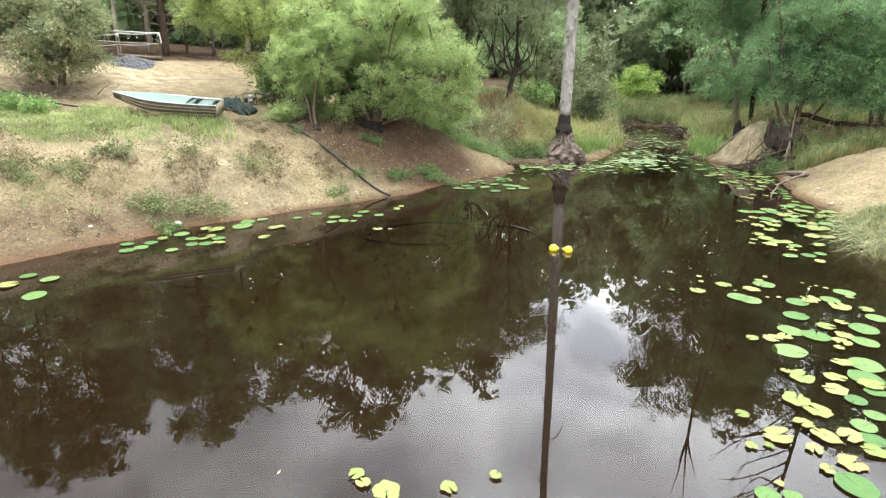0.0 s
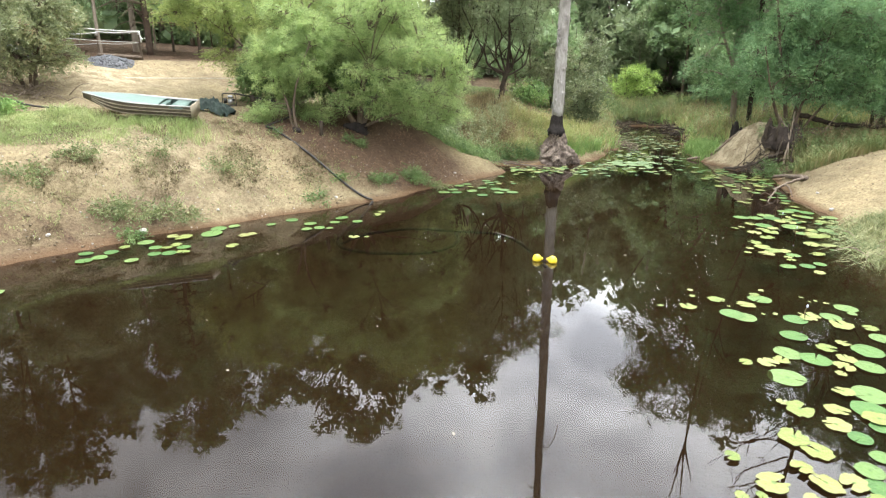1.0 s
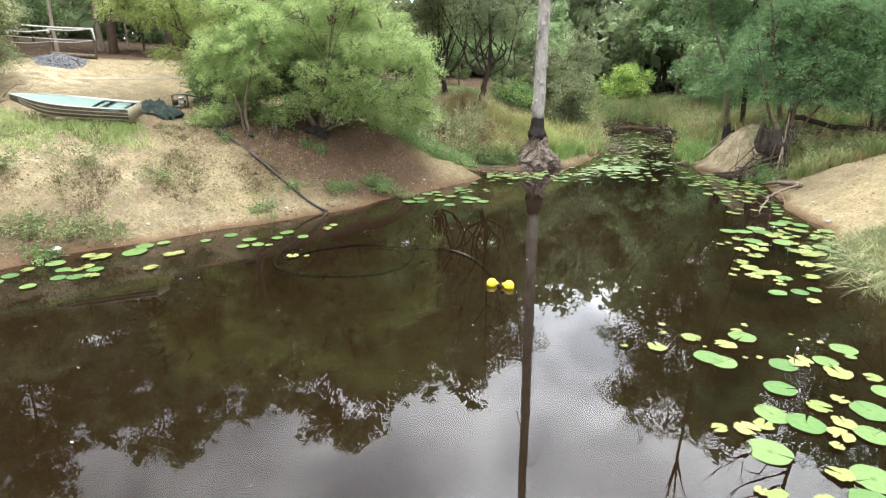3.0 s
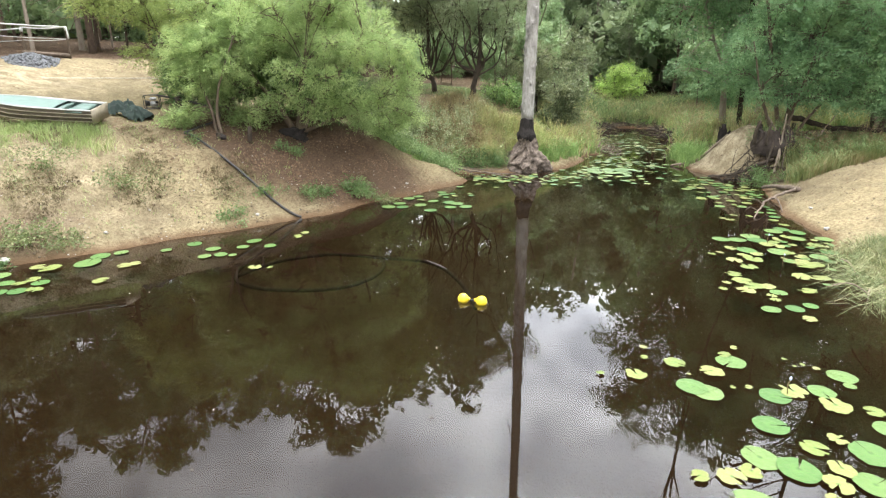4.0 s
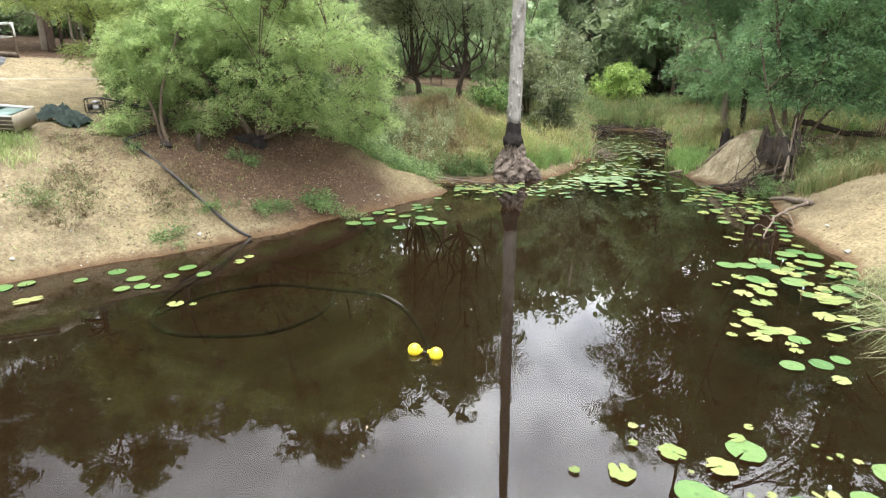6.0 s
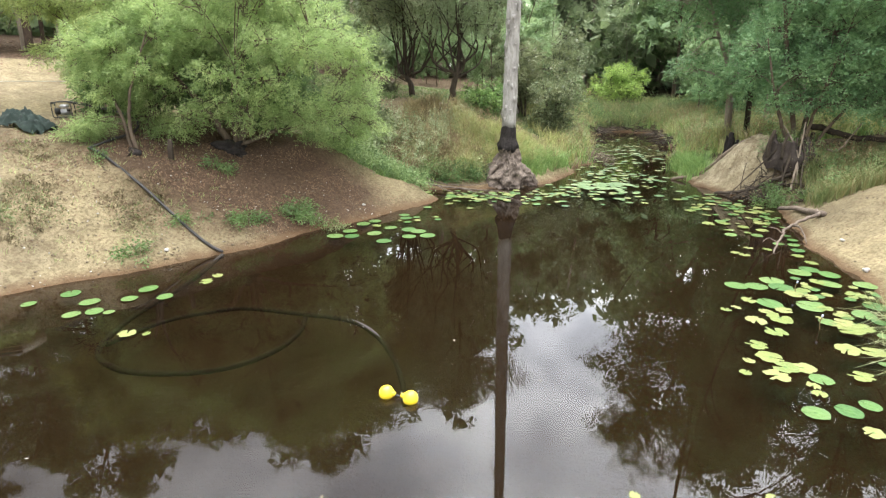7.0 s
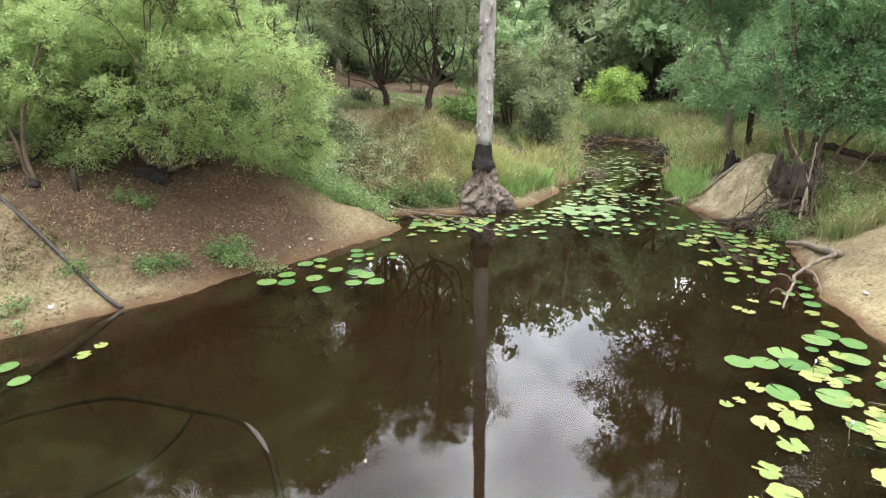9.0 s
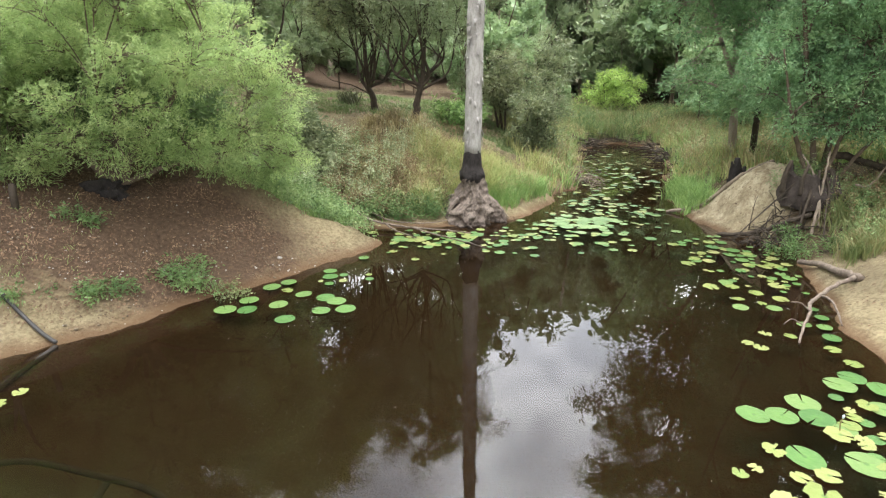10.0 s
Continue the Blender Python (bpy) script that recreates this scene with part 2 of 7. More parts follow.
M_HERB = leafy("fresh_green_weed_leaves", [(0.05, (0.07, 0.16, 0.045)), (0.5, (0.16, 0.30, 0.075)), (0.95, (0.31, 0.47, 0.14))], 0.35, 2.0)
M_DRYGRASS = leafy("straw_and_green_grass", [(0.05, (0.17, 0.24, 0.07)), (0.3, (0.34, 0.40, 0.12)), (0.52, (0.50, 0.47, 0.17)), (0.78, (0.40, 0.28, 0.13)), (0.97, (0.24, 0.14, 0.08))], 0.35, 0.8, 0.5, 0.5)
M_GREENGRASS = leafy("green_grass", [(0.05, (0.10, 0.20, 0.05)), (0.5, (0.22, 0.37, 0.10)), (0.95, (0.42, 0.54, 0.19))], 0.3, 2.6)
M_BANKGRASS = leafy("thin_bank_grass", [(0.05, (0.15, 0.22, 0.06)), (0.5, (0.28, 0.36, 0.12)), (0.95, (0.46, 0.48, 0.22))], 0.3, 0.9)
M_WEED = leafy("speckled_weed_leaves", [(0.05, (0.05, 0.085, 0.03)), (0.45, (0.155, 0.215, 0.07)), (0.8, (0.29, 0.335, 0.125)), (0.97, (0.45, 0.46, 0.25))], 0.3, 0.9, 0.6, 0.6)

# ---- mesh helpers ----
def mesh_from(name, verts, faces, mat, smooth=False):
    """A mesh from an (n, 3) array and an (m, 4) or (m, 3) array of indices."""
    verts, faces = np.asarray(verts, dtype=np.float32), np.asarray(faces, dtype=np.int32)
    k = faces.shape[1]
    me = bpy.data.meshes.new(name)
    me.vertices.add(len(verts))
    me.vertices.foreach_set("co", verts.ravel())
    me.loops.add(faces.size)
    me.loops.foreach_set("vertex_index", faces.ravel())
    me.polygons.add(len(faces))
    me.polygons.foreach_set("loop_start", np.arange(0, faces.size, k, dtype=np.int32))
    me.polygons.foreach_set("loop_total", np.full(len(faces), k, dtype=np.int32))
    if smooth:
        me.polygons.foreach_set("use_smooth", np.ones(len(faces), dtype=bool))
    me.materials.append(mat)
    me.update()
    me.validate()
    return me


def part(name, bm, mat, parent=None, label="", smooth=True):
    """Links a bmesh as one mesh object under a thing or a part."""
    me = bpy.data.meshes.new(name)
    bmesh.ops.recalc_face_normals(bm, faces=bm.faces)
    bm.to_mesh(me)
    bm.free()
    for p in me.polygons:
        p.use_smooth = smooth
    me.materials.append(mat)
    ob = new(name, me)
    ob.parent = parent
    return tagged(ob, label)


def mesh_part(name, verts, faces, mat, parent=None, label="", smooth=False):
    ob = new(name, mesh_from(name, verts, faces, mat, smooth))
    ob.parent = parent
    return tagged(ob, label)


def root(name, m, label, category, group="", kind=""):
    ob = new(name)
    ob.empty_display_size = 0.2
    ob.matrix_world = m
    return tagged(ob, label, category, group, kind)


def tube(points, radii, sides=8, wobble=0.0, rng=None):
    """Vertices and quads of a tube along points, closed at both ends by small rings."""
    P, R = np.asarray(points, float), np.asarray(radii, float)
    T = np.gradient(P, axis=0)
    T /= np.linalg.norm(T, axis=1)[:, None] + 1e-9
    ref = np.array([0.0, 0, 1]) if abs(T[:, 2]).mean() < 0.8 else np.array([1.0, 0, 0])
    U = np.cross(T, ref)
    U /= np.linalg.norm(U, axis=1)[:, None] + 1e-9
    V = np.cross(T, U)
    a = np.arange(sides) * 2 * np.pi / sides
    rr = R[:, None] * np.ones(sides)[None]
    if wobble and rng is not None:
        rr = rr * (1 + wobble * (rng.random(rr.shape) - 0.5))
    ring = P[:, None] + rr[..., None] * (np.cos(a)[None, :, None] * U[:, None] + np.sin(a)[None, :, None] * V[:, None])
    n = len(P)
    verts = np.concatenate([ring.reshape(-1, 3), P[:1] - T[:1] * R[0] * 0.2, P[-1:] + T[-1:] * R[-1] * 0.4])
    i, j = np.meshgrid(np.arange(n - 1), np.arange(sides), indexing="ij")
    i, j = i.ravel(), j.ravel()
    k = (j + 1) % sides
    quads = np.stack([i * sides + j, i * sides + k, (i + 1) * sides + k, (i + 1) * sides + j], 1)
    j = np.arange(0, sides, 2)
    k, q = (j + 1) % sides, (j + 2) % sides
    c0, c1, e = n * sides, n * sides + 1, (n - 1) * sides
    caps = np.concatenate([np.stack([np.full_like(j, c0), q, k, j], 1), np.stack([np.full_like(j, c1), e + j, e + k, e + q], 1)])
    return verts, np.concatenate([quads, caps])


def joined(pieces):
    V, F, o = [], [], 0
    for v, f in pieces:
        V.append(v)
        F.append(f + o)
        o += len(v)
    return np.concatenate(V), np.concatenate(F)


def strip(rows):
    """Quads between rows of points, one row per station."""
    R = np.array(rows, float)
    n, m = R.shape[:2]
    i, j = np.meshgrid(np.arange(n - 1), np.arange(m - 1), indexing="ij")
    a = (i * m + j).ravel()
    return R.reshape(-1, 3), np.stack([a, a + 1, a + m + 1, a + m], 1)


def smooth_path(points, n):
    """Points along a Catmull-Rom curve through the given points."""
    P = np.asarray(points, float)
    P = np.concatenate([2 * P[:1] - P[1:2], P, 2 * P[-1:] - P[-2:-1]])
    s = np.linspace(0, len(P) - 3 - 1e-6, n)
    k, u = s.astype(int), (s - s.astype(int))[:, None]
    a, b, c, d = P[k], P[k + 1], P[k + 2], P[k + 3]
    return 0.5 * (2 * b + (c - a) * u + (2 * a - 5 * b + 4 * c - d) * u ** 2 + (3 * b - a - 3 * c + d) * u ** 3)


# ---- the lie of the land ----
SHORE = [(-8.6, 10.1), (-7.3, 11.6), (-6.5, 12.6), (-5.4, 13.45), (-4.2, 14.5), (-3.1, 15.35), (-1.53, 16.6), (-0.05, 18.3),
         (1.25, 19.8), (2.1, 20.8), (3.1, 21.95), (2.3, 22.7), (1.9, 23.4), (3.1, 23.5), (5.1, 23.75), (7.1, 24.8), (8.5, 27.5),
         (10.2, 32.1), (12.2, 40.5), (15.0, 45.0), (17.4, 41.5), (15.6, 35.3), (13.2, 29.6), (12.0, 26.6), (11.75, 24.0),
         (12.2, 22.2), (13.1, 21.4), (12.3, 20.0), (11.65, 18.4), (11.2, 17.1), (10.9, 15.8), (10.55, 14.0), (9.55, 11.8), (8.95, 10.6)]
FAR_SHORE = [(8.5, 8.5), (7.6, 4.0), (9.0, -4.0), (6.0, -14.0), (-6.0, -15.0), (-14.0, -7.0), (-13.0, 2.0), (-10.4, 7.5)]


def rounded_ring(ring, times=2):
    P = np.array(ring, float)
    for _ in range(times):
        Q = np.roll(P, -1, axis=0)
        P = np.stack([0.75 * P + 0.25 * Q, 0.25 * P + 0.75 * Q], 1).reshape(-1, 2)
    return P


RING = rounded_ring(SHORE + FAR_SHORE)


def shore_distance(x, y):
    """Metres from the waterline: plus on land, minus on the water."""
    x, y = np.asarray(x, float).ravel(), np.asarray(y, float).ravel()
    (ax, ay), (bx, by) = RING.T, np.roll(RING, -1, axis=0).T
    dx, dy = bx - ax, by - ay
    d, inside = np.empty(len(x)), np.empty(len(x), bool)
    for k in range(0, len(x), 4000):
        X, Y = x[k:k + 4000, None], y[k:k + 4000, None]
        u = np.clip(((X - ax) * dx + (Y - ay) * dy) / (dx * dx + dy * dy), 0, 1)
        d[k:k + 4000] = np.sqrt(((X - ax - u * dx) ** 2 + (Y - ay - u * dy) ** 2).min(1))
        cross = ((ay > Y) != (by > Y)) & (X < dx * (Y - ay) / np.where(np.abs(dy) < 1e-9, 1e-9, dy) + ax)
        inside[k:k + 4000] = cross.sum(1) % 2 == 1
    d = np.where(inside, -d, d)
    return d + 0.06 * np.sin(2.1 * x + 1.3 * y) + 0.05 * np.sin(4.7 * y - 3.1 * x) + 0.03 * np.sin(9.3 * x + 7.7 * y) + 0.3 * np.sin(1.3 * y + 0.8 * x) * step(26.0, 29.0, y)


def step(a, b, v):
    u = np.clip((v - a) / (b - a), 0, 1)
    return u * u * (3 - 2 * u)


def hump(x, y, cx, cy, rx, ry, turn=0.0):
    c, s = math.cos(turn), math.sin(turn)
    u, v = ((x - cx) * c + (y - cy) * s) / rx, (-(x - cx) * s + (y - cy) * c) / ry
    return np.exp(-(u * u + v * v))


def ground_z(x, y):
    x, y = np.asarray(x, float), np.asarray(y, float)
    shape = x.shape
    x, y = x.ravel(), y.ravel()
    d = shore_distance(x, y)
    left = np.interp(d, [0, 0.25, 1.33, 2.5, 3.8, 5.2, 7, 9.5, 11.5, 13, 16, 30, 60, 400], [0, 0.12, 0.78, 1.6, 2.13, 2.38, 2.6, 3.0, 3.55, 4.1, 4.35, 5.6, 8, 14])
    back = np.interp(d, [0, 0.3, 2, 4, 5.5, 8, 10, 20, 60, 400], [0, 0.2, 0.8, 1.72, 2.42, 2.7, 2.95, 3.6, 5.2, 10])
    right = np.interp(d, [0, 0.2, 1.7, 3, 6, 30, 400], [0, 0.16, 0.72, 0.95, 1.35, 3.2, 10])
    wb = step(21.5, 26.0, y - 0.18 * x) * step(-8.0, -1.0, x)
    wr = step(8.0, 12.5, x - 0.12 * (y - 24))
    z = left * (1 - wb) + back * wb
    z = z * (1 - wr) + right * wr
    z = z + 0.5 * hump(x, y, 15.2, 17.6, 2.2, 1.9) * (d > 0) * np.clip(d, 0, 1)
    z = z + 1.0 * np.exp(-(((x - 13.45) / 1.1) ** 2 + ((y - 23.7) / 1.3) ** 2) ** 1.7) * np.clip(d * 1.2, 0, 1)
    z = z + 0.45 * hump(x, y, 14.1, 22.2, 1.3, 0.75) * np.clip(d * 1.1, 0, 1)
    lump = 0.05 * np.sin(1.7 * x + 0.6 * y) * np.sin(1.1 * y - 0.5 * x) + 0.02 * np.sin(5.1 * x + 2.2 * y) * np.sin(4.3 * y)
    z = z + lump * np.clip(d, 0, 1)
    z = z + 0.35 * hump(x, y, -11.5, 21.0, 2.4, 2.0)
    bed = -np.interp(-d, [0, 0.35, 1.5, 4], [0, 0.06, 0.32, 0.6])
    return np.where(d > 0, z, bed).reshape(shape)


def gz(x, y):
    return float(ground_z(np.array([float(x)]), np.array([float(y)]))[0])


def axis(fine_a, fine_b, fine_step, end_a, end_b):
    mid = np.arange(fine_a, fine_b, fine_step)
    up = fine_b + np.cumsum(fine_step * 1.16 ** np.arange(60))
    dn = fine_a - np.cumsum(fine_step * 1.16 ** np.arange(60))
    v = np.concatenate([dn[dn > end_a][::-1], mid, up[up < end_b]])
    return np.concatenate([[end_a], v, [end_b]])


def build_ground():
    xs, ys = axis(-13, 17, 0.15, -600, 600), axis(9, 32, 0.15, -500, 900)
    X, Y = np.meshgrid(xs, ys, indexing="ij")
    Z = ground_z(X, Y)
    rng = np.random.default_rng(3)
    Z = Z + np.where(Z > 0.05, 0.012 + 0.02 * hump(X, Y, 13.3, 23.6, 1.2, 1.4), 0.0) * rng.standard_normal(Z.shape)
    nx, ny = X.shape
    i, j = np.meshgrid(np.arange(nx - 1), np.arange(ny - 1), indexing="ij")
    a = (i * ny + j).ravel()
    ob = new("ground", mesh_from("ground", np.stack([X, Y, Z], -1).reshape(-1, 3), np.stack([a, a + ny, a + ny + 1, a + 1], 1), M_GROUND, True))
    x, y = X.ravel(), Y.ravel()
    d = shore_distance(x, y)
    # the first hump is litter plus the wattle's shade, painted as darker soil
    lit = np.maximum(hump(x, y, -2.0, 19.5, 3.6, 2.1, 0.2) * 1.35, step(26, 34, y - 0.3 * x) * step(-9, -4, x) * 0.6)
    lit = np.maximum(lit, step(11, 15, d - 0.12 * (x + 12)) * 0.9 * (1 - 0.9 * hump(x, y, -11.5, 21.5, 3.6, 3.2)))
    lit = np.maximum(lit, hump(x, y, -13.5, 15.5, 2.5, 3.0) * 0.7)
    lit = np.maximum(lit, 1.2 * hump(x, y, 15.0, 43.5, 3.5, 4.0) + hump(x, y, 13.7, 21.9, 0.9, 0.6))
    lit = np.maximum(lit, 0.56 * (1 - step(0.8, 2.6, d)) * (1 - step(-6.5, -4.5, x)))
    gr = step(22.5, 24.5, y - 0.1 * x) * step(1.0, 2.2, d) * (1 - step(28, 33, y)) * step(1.0, 3.0, x)
    gr = np.maximum(gr, step(11, 13, x) * step(19.5, 21.0, y) * (1 - np.clip(hump(x, y, 13.1, 23.8, 1.6, 1.7) * 1.6, 0, 1)))
    gr = np.maximum(gr, 0.75 * hump(x, y, -10.5, 15.0, 2.2, 1.2) + 0.7 * hump(x, y, 10.4, 12.6, 1.0, 2.2))
    # first term paints daylight onto the crown-shaded mound; the others are pale sand
    pale_lit_soil = np.clip(1.3 * hump(x, y, 13.2, 23.9, 1.1, 1.4), 0, 1) + 0.75 * hump(x, y, -12.0, 21.5, 2.2, 2.6) + 0.35 * hump(x, y, -7.5, 15.2, 2.6, 1.3)
    for key, v in (("litter", lit), ("grassy", gr), ("pale_lit_soil", pale_lit_soil)):
        ob.data.attributes.new(key, "FLOAT", "POINT").data.foreach_set("value", np.clip(v, 0, 1).astype(np.float32))
    return tagged(ob, "pale sandy bank soil with leaf litter, painted wattle shade and damp margins", "ground", "", "structure")


def build_water():
    lo, hi = RING.min(0) - 1.5, RING.max(0) + 1.5
    xs, ys = np.linspace(lo[0], hi[0], 12), np.linspace(lo[1], hi[1], 20)
    X, Y = np.meshgrid(xs, ys, indexing="ij")
    ny = len(ys)
    i, j = np.meshgrid(np.arange(len(xs) - 1), np.arange(ny - 1), indexing="ij")
    a = (i * ny + j).ravel()
    ob = new("water", mesh_from("water", np.stack([X, Y, X * 0], -1).reshape(-1, 3), np.stack([a, a + ny, a + ny + 1, a + 1], 1), M_WATER))
    return tagged(ob, "still dark brown pond water mirroring trees and clouds", "water", "", "structure")


build_ground()
build_water()

# ---- trees and shrubs ----
def leaf_cloud(rng, centres, spread, count, length, width, droop=0.3, flat=0.6):
    """count slim leaves strewn round the centres: diamonds with their own tilt. Returns vertices and quads."""
    k = rng.integers(0, len(centres), count)
    axis_out = centres - centres.mean(0)
    axis_out = axis_out / (np.linalg.norm(axis_out, axis=1)[:, None] + 1e-6) + rng.standard_normal(centres.shape) * 0.45
    axis_out[:, 2] = axis_out[:, 2] * flat - droop
    axis_out /= np.linalg.norm(axis_out, axis=1)[:, None]
    along = rng.random(count)[:, None]
    P = centres[k] + axis_out[k] * (along - 0.35) * spread * 4.5 + rng.standard_normal((count, 3)) * spread * (1.05 - 0.55 * along)
    P[:, 2] -= droop * spread * 3.0 * along[:, 0] ** 2
    D = axis_out[k] * 0.8 + rng.standard_normal((count, 3)) * 0.55
    D /= np.linalg.norm(D, axis=1)[:, None]
    S = np.cross(D, rng.standard_normal((count, 3)))
    S /= np.linalg.norm(S, axis=1)[:, None] + 1e-6
    L = (length * (0.6 + 0.8 * rng.random(count)))[:, None]
    W = (width * (0.7 + 0.6 * rng.random(count)))[:, None]
    V = np.stack([P, P + D * L * 0.45 + S * W * 0.5, P + D * L, P + D * L * 0.45 - S * W * 0.5], 1).reshape(-1, 3)
    F = np.arange(count * 4).reshape(-1, 4)
    return V, F


def inner_leaves(rng, blob, n, size):
    """Broad leafy fans in the heart of a lump, which close it against the sky."""
    x, y, z, rx, rz = blob
    P = np.array([x, y, z]) + rng.standard_normal((n, 3)) * np.array([rx, rx, rz]) * 0.3
    D, E = rng.standard_normal((n, 3)), rng.standard_normal((n, 3))
    D /= np.linalg.norm(D, axis=1)[:, None]
    S = np.cross(D, E)
    S /= np.linalg.norm(S, axis=1)[:, None] + 1e-6
    L = (size * rx * (0.7 + 0.6 * rng.random(n)))[:, None]
    V = np.stack([P - D * L, P + S * L * 0.6, P + D * L, P - S * L * 0.6], 1).reshape(-1, 3)
    return V, np.arange(n * 4).reshape(-1, 4)


def blob_twigs(rng, blob, n):
    """Twig centres inside a lump (x, y, z, rx, rz), thicker towards its skin."""
    x, y, z, rx, rz = blob
    D = rng.standard_normal((n, 3))
    D /= np.linalg.norm(D, axis=1)[:, None]
    r = (0.35 + 0.65 * rng.random(n) ** 0.6)[:, None]
    return np.array([x, y, z]) + D * r * np.array([rx, rx, rz])


def limb(rng, a, b, r0, r1, sag=0.12, n=7, sides=6):
    a, b = np.asarray(a, float), np.asarray(b, float)
    s = np.linspace(0, 1, n)[:, None]
    P = a + (b - a) * s
    ln = np.linalg.norm(b - a)
    P += np.cumsum(rng.standard_normal((n, 3)), 0) * sag * ln * 0.06 * np.sin(np.pi * s) + np.array([0, 0, 1]) * sag * ln * np.sin(np.pi * s)
    return tube(P, np.linspace(r0, r1, n), sides, 0.25, rng)


def tree(name, place, label, category, stems, blobs, leaf, bark, leaves, length, width, twigs=26, spread=0.16, droop=0.3,
         fine=3, seed=1, group="", flat=0.6, ground=True, core=(16, 0.15), limb_sides=6):
    """A tree or shrub: stems are polylines with a start radius (local metres), each blob is reached by a limb with twigs
    and carries leaves in proportion to its skin."""
    rng = np.random.default_rng(seed)
    x, y = place
    z = float(ground_z(np.array([x]), np.array([y]))[0]) - 0.05 if ground else 0.0
    top = root(name, pose(x, y, z), label, category, group)
    wood, tips = [], []
    for pts, r in stems:
        P = smooth_path(pts, 4 * len(pts))
        P[1:-1] += rng.standard_normal(P[1:-1].shape) * r * 0.13
        R = r * (1 - 0.72 * np.linspace(0, 1, len(P)))
        R[0] *= 1.35
        wood.append(tube(P, R, 10, 0.15, rng))
        tips += [(p, q) for p, q in zip(P[len(P) // 4:], R[len(P) // 4:])]
    TP = np.array([t[0] for t in tips])
    limbs, twig = [], []
    weight = np.array([b[3] * b[3] + 2 * b[3] * b[4] for b in blobs])
    clouds = []
    for b, w in zip(blobs, weight / weight.sum()):
        c = np.array(b[:3])
        k = np.argmin(np.linalg.norm(TP - c * [1, 1, 0.9] + [0, 0, 0.3 * b[4]], axis=1))
        r0 = max(0.012, min(tips[k][1] * 0.7, 0.018 + 0.03 * np.linalg.norm(TP[k] - c)))
        limbs.append(limb(rng, TP[k], c, r0, 0.012, 0.12, 7 if limb_sides > 4 else 5, limb_sides))
        T = blob_twigs(rng, b, twigs)
        for q in T[: twigs * fine // 6]:
            twig.append(limb(rng, c + (TP[k] - c) * 0.3 * rng.random(), q, 0.012, 0.004, 0.1, 4, 4))
        clouds.append(leaf_cloud(rng, T, spread * (0.6 + 0.4 * b[3]), max(40, int(leaves * w)), length, width, droop, flat))
        if core[0]:
            clouds.append(inner_leaves(rng, b, *core))
    mesh_part("trunk", *joined(wood + limbs), bark, top, "", True)
    tagged(mesh_part("twig_spray", *joined(twig), bark, top, "", True), kind="stuff")
    mesh_part("crown", *joined(clouds), leaf, top)
    return top


def lumps(rng, n, centre, rx, rz, size, low=-0.8):
    """n lumps of uneven size that fill an ellipsoid."""
    out = []
    for _ in range(n):
        d = rng.standard_normal(3)
        d /= np.linalg.norm(d)
        d[2] = max(d[2], low)
        r = 0.3 + 0.65 * rng.random() ** 0.7
        s = size * (0.65 + 0.7 * rng.random())
        out.append((centre[0] + d[0] * r * rx, centre[1] + d[1] * r * rx, centre[2] + d[2] * r * rz, s, s * (0.6 + 0.3 * rng.random())))
    return out


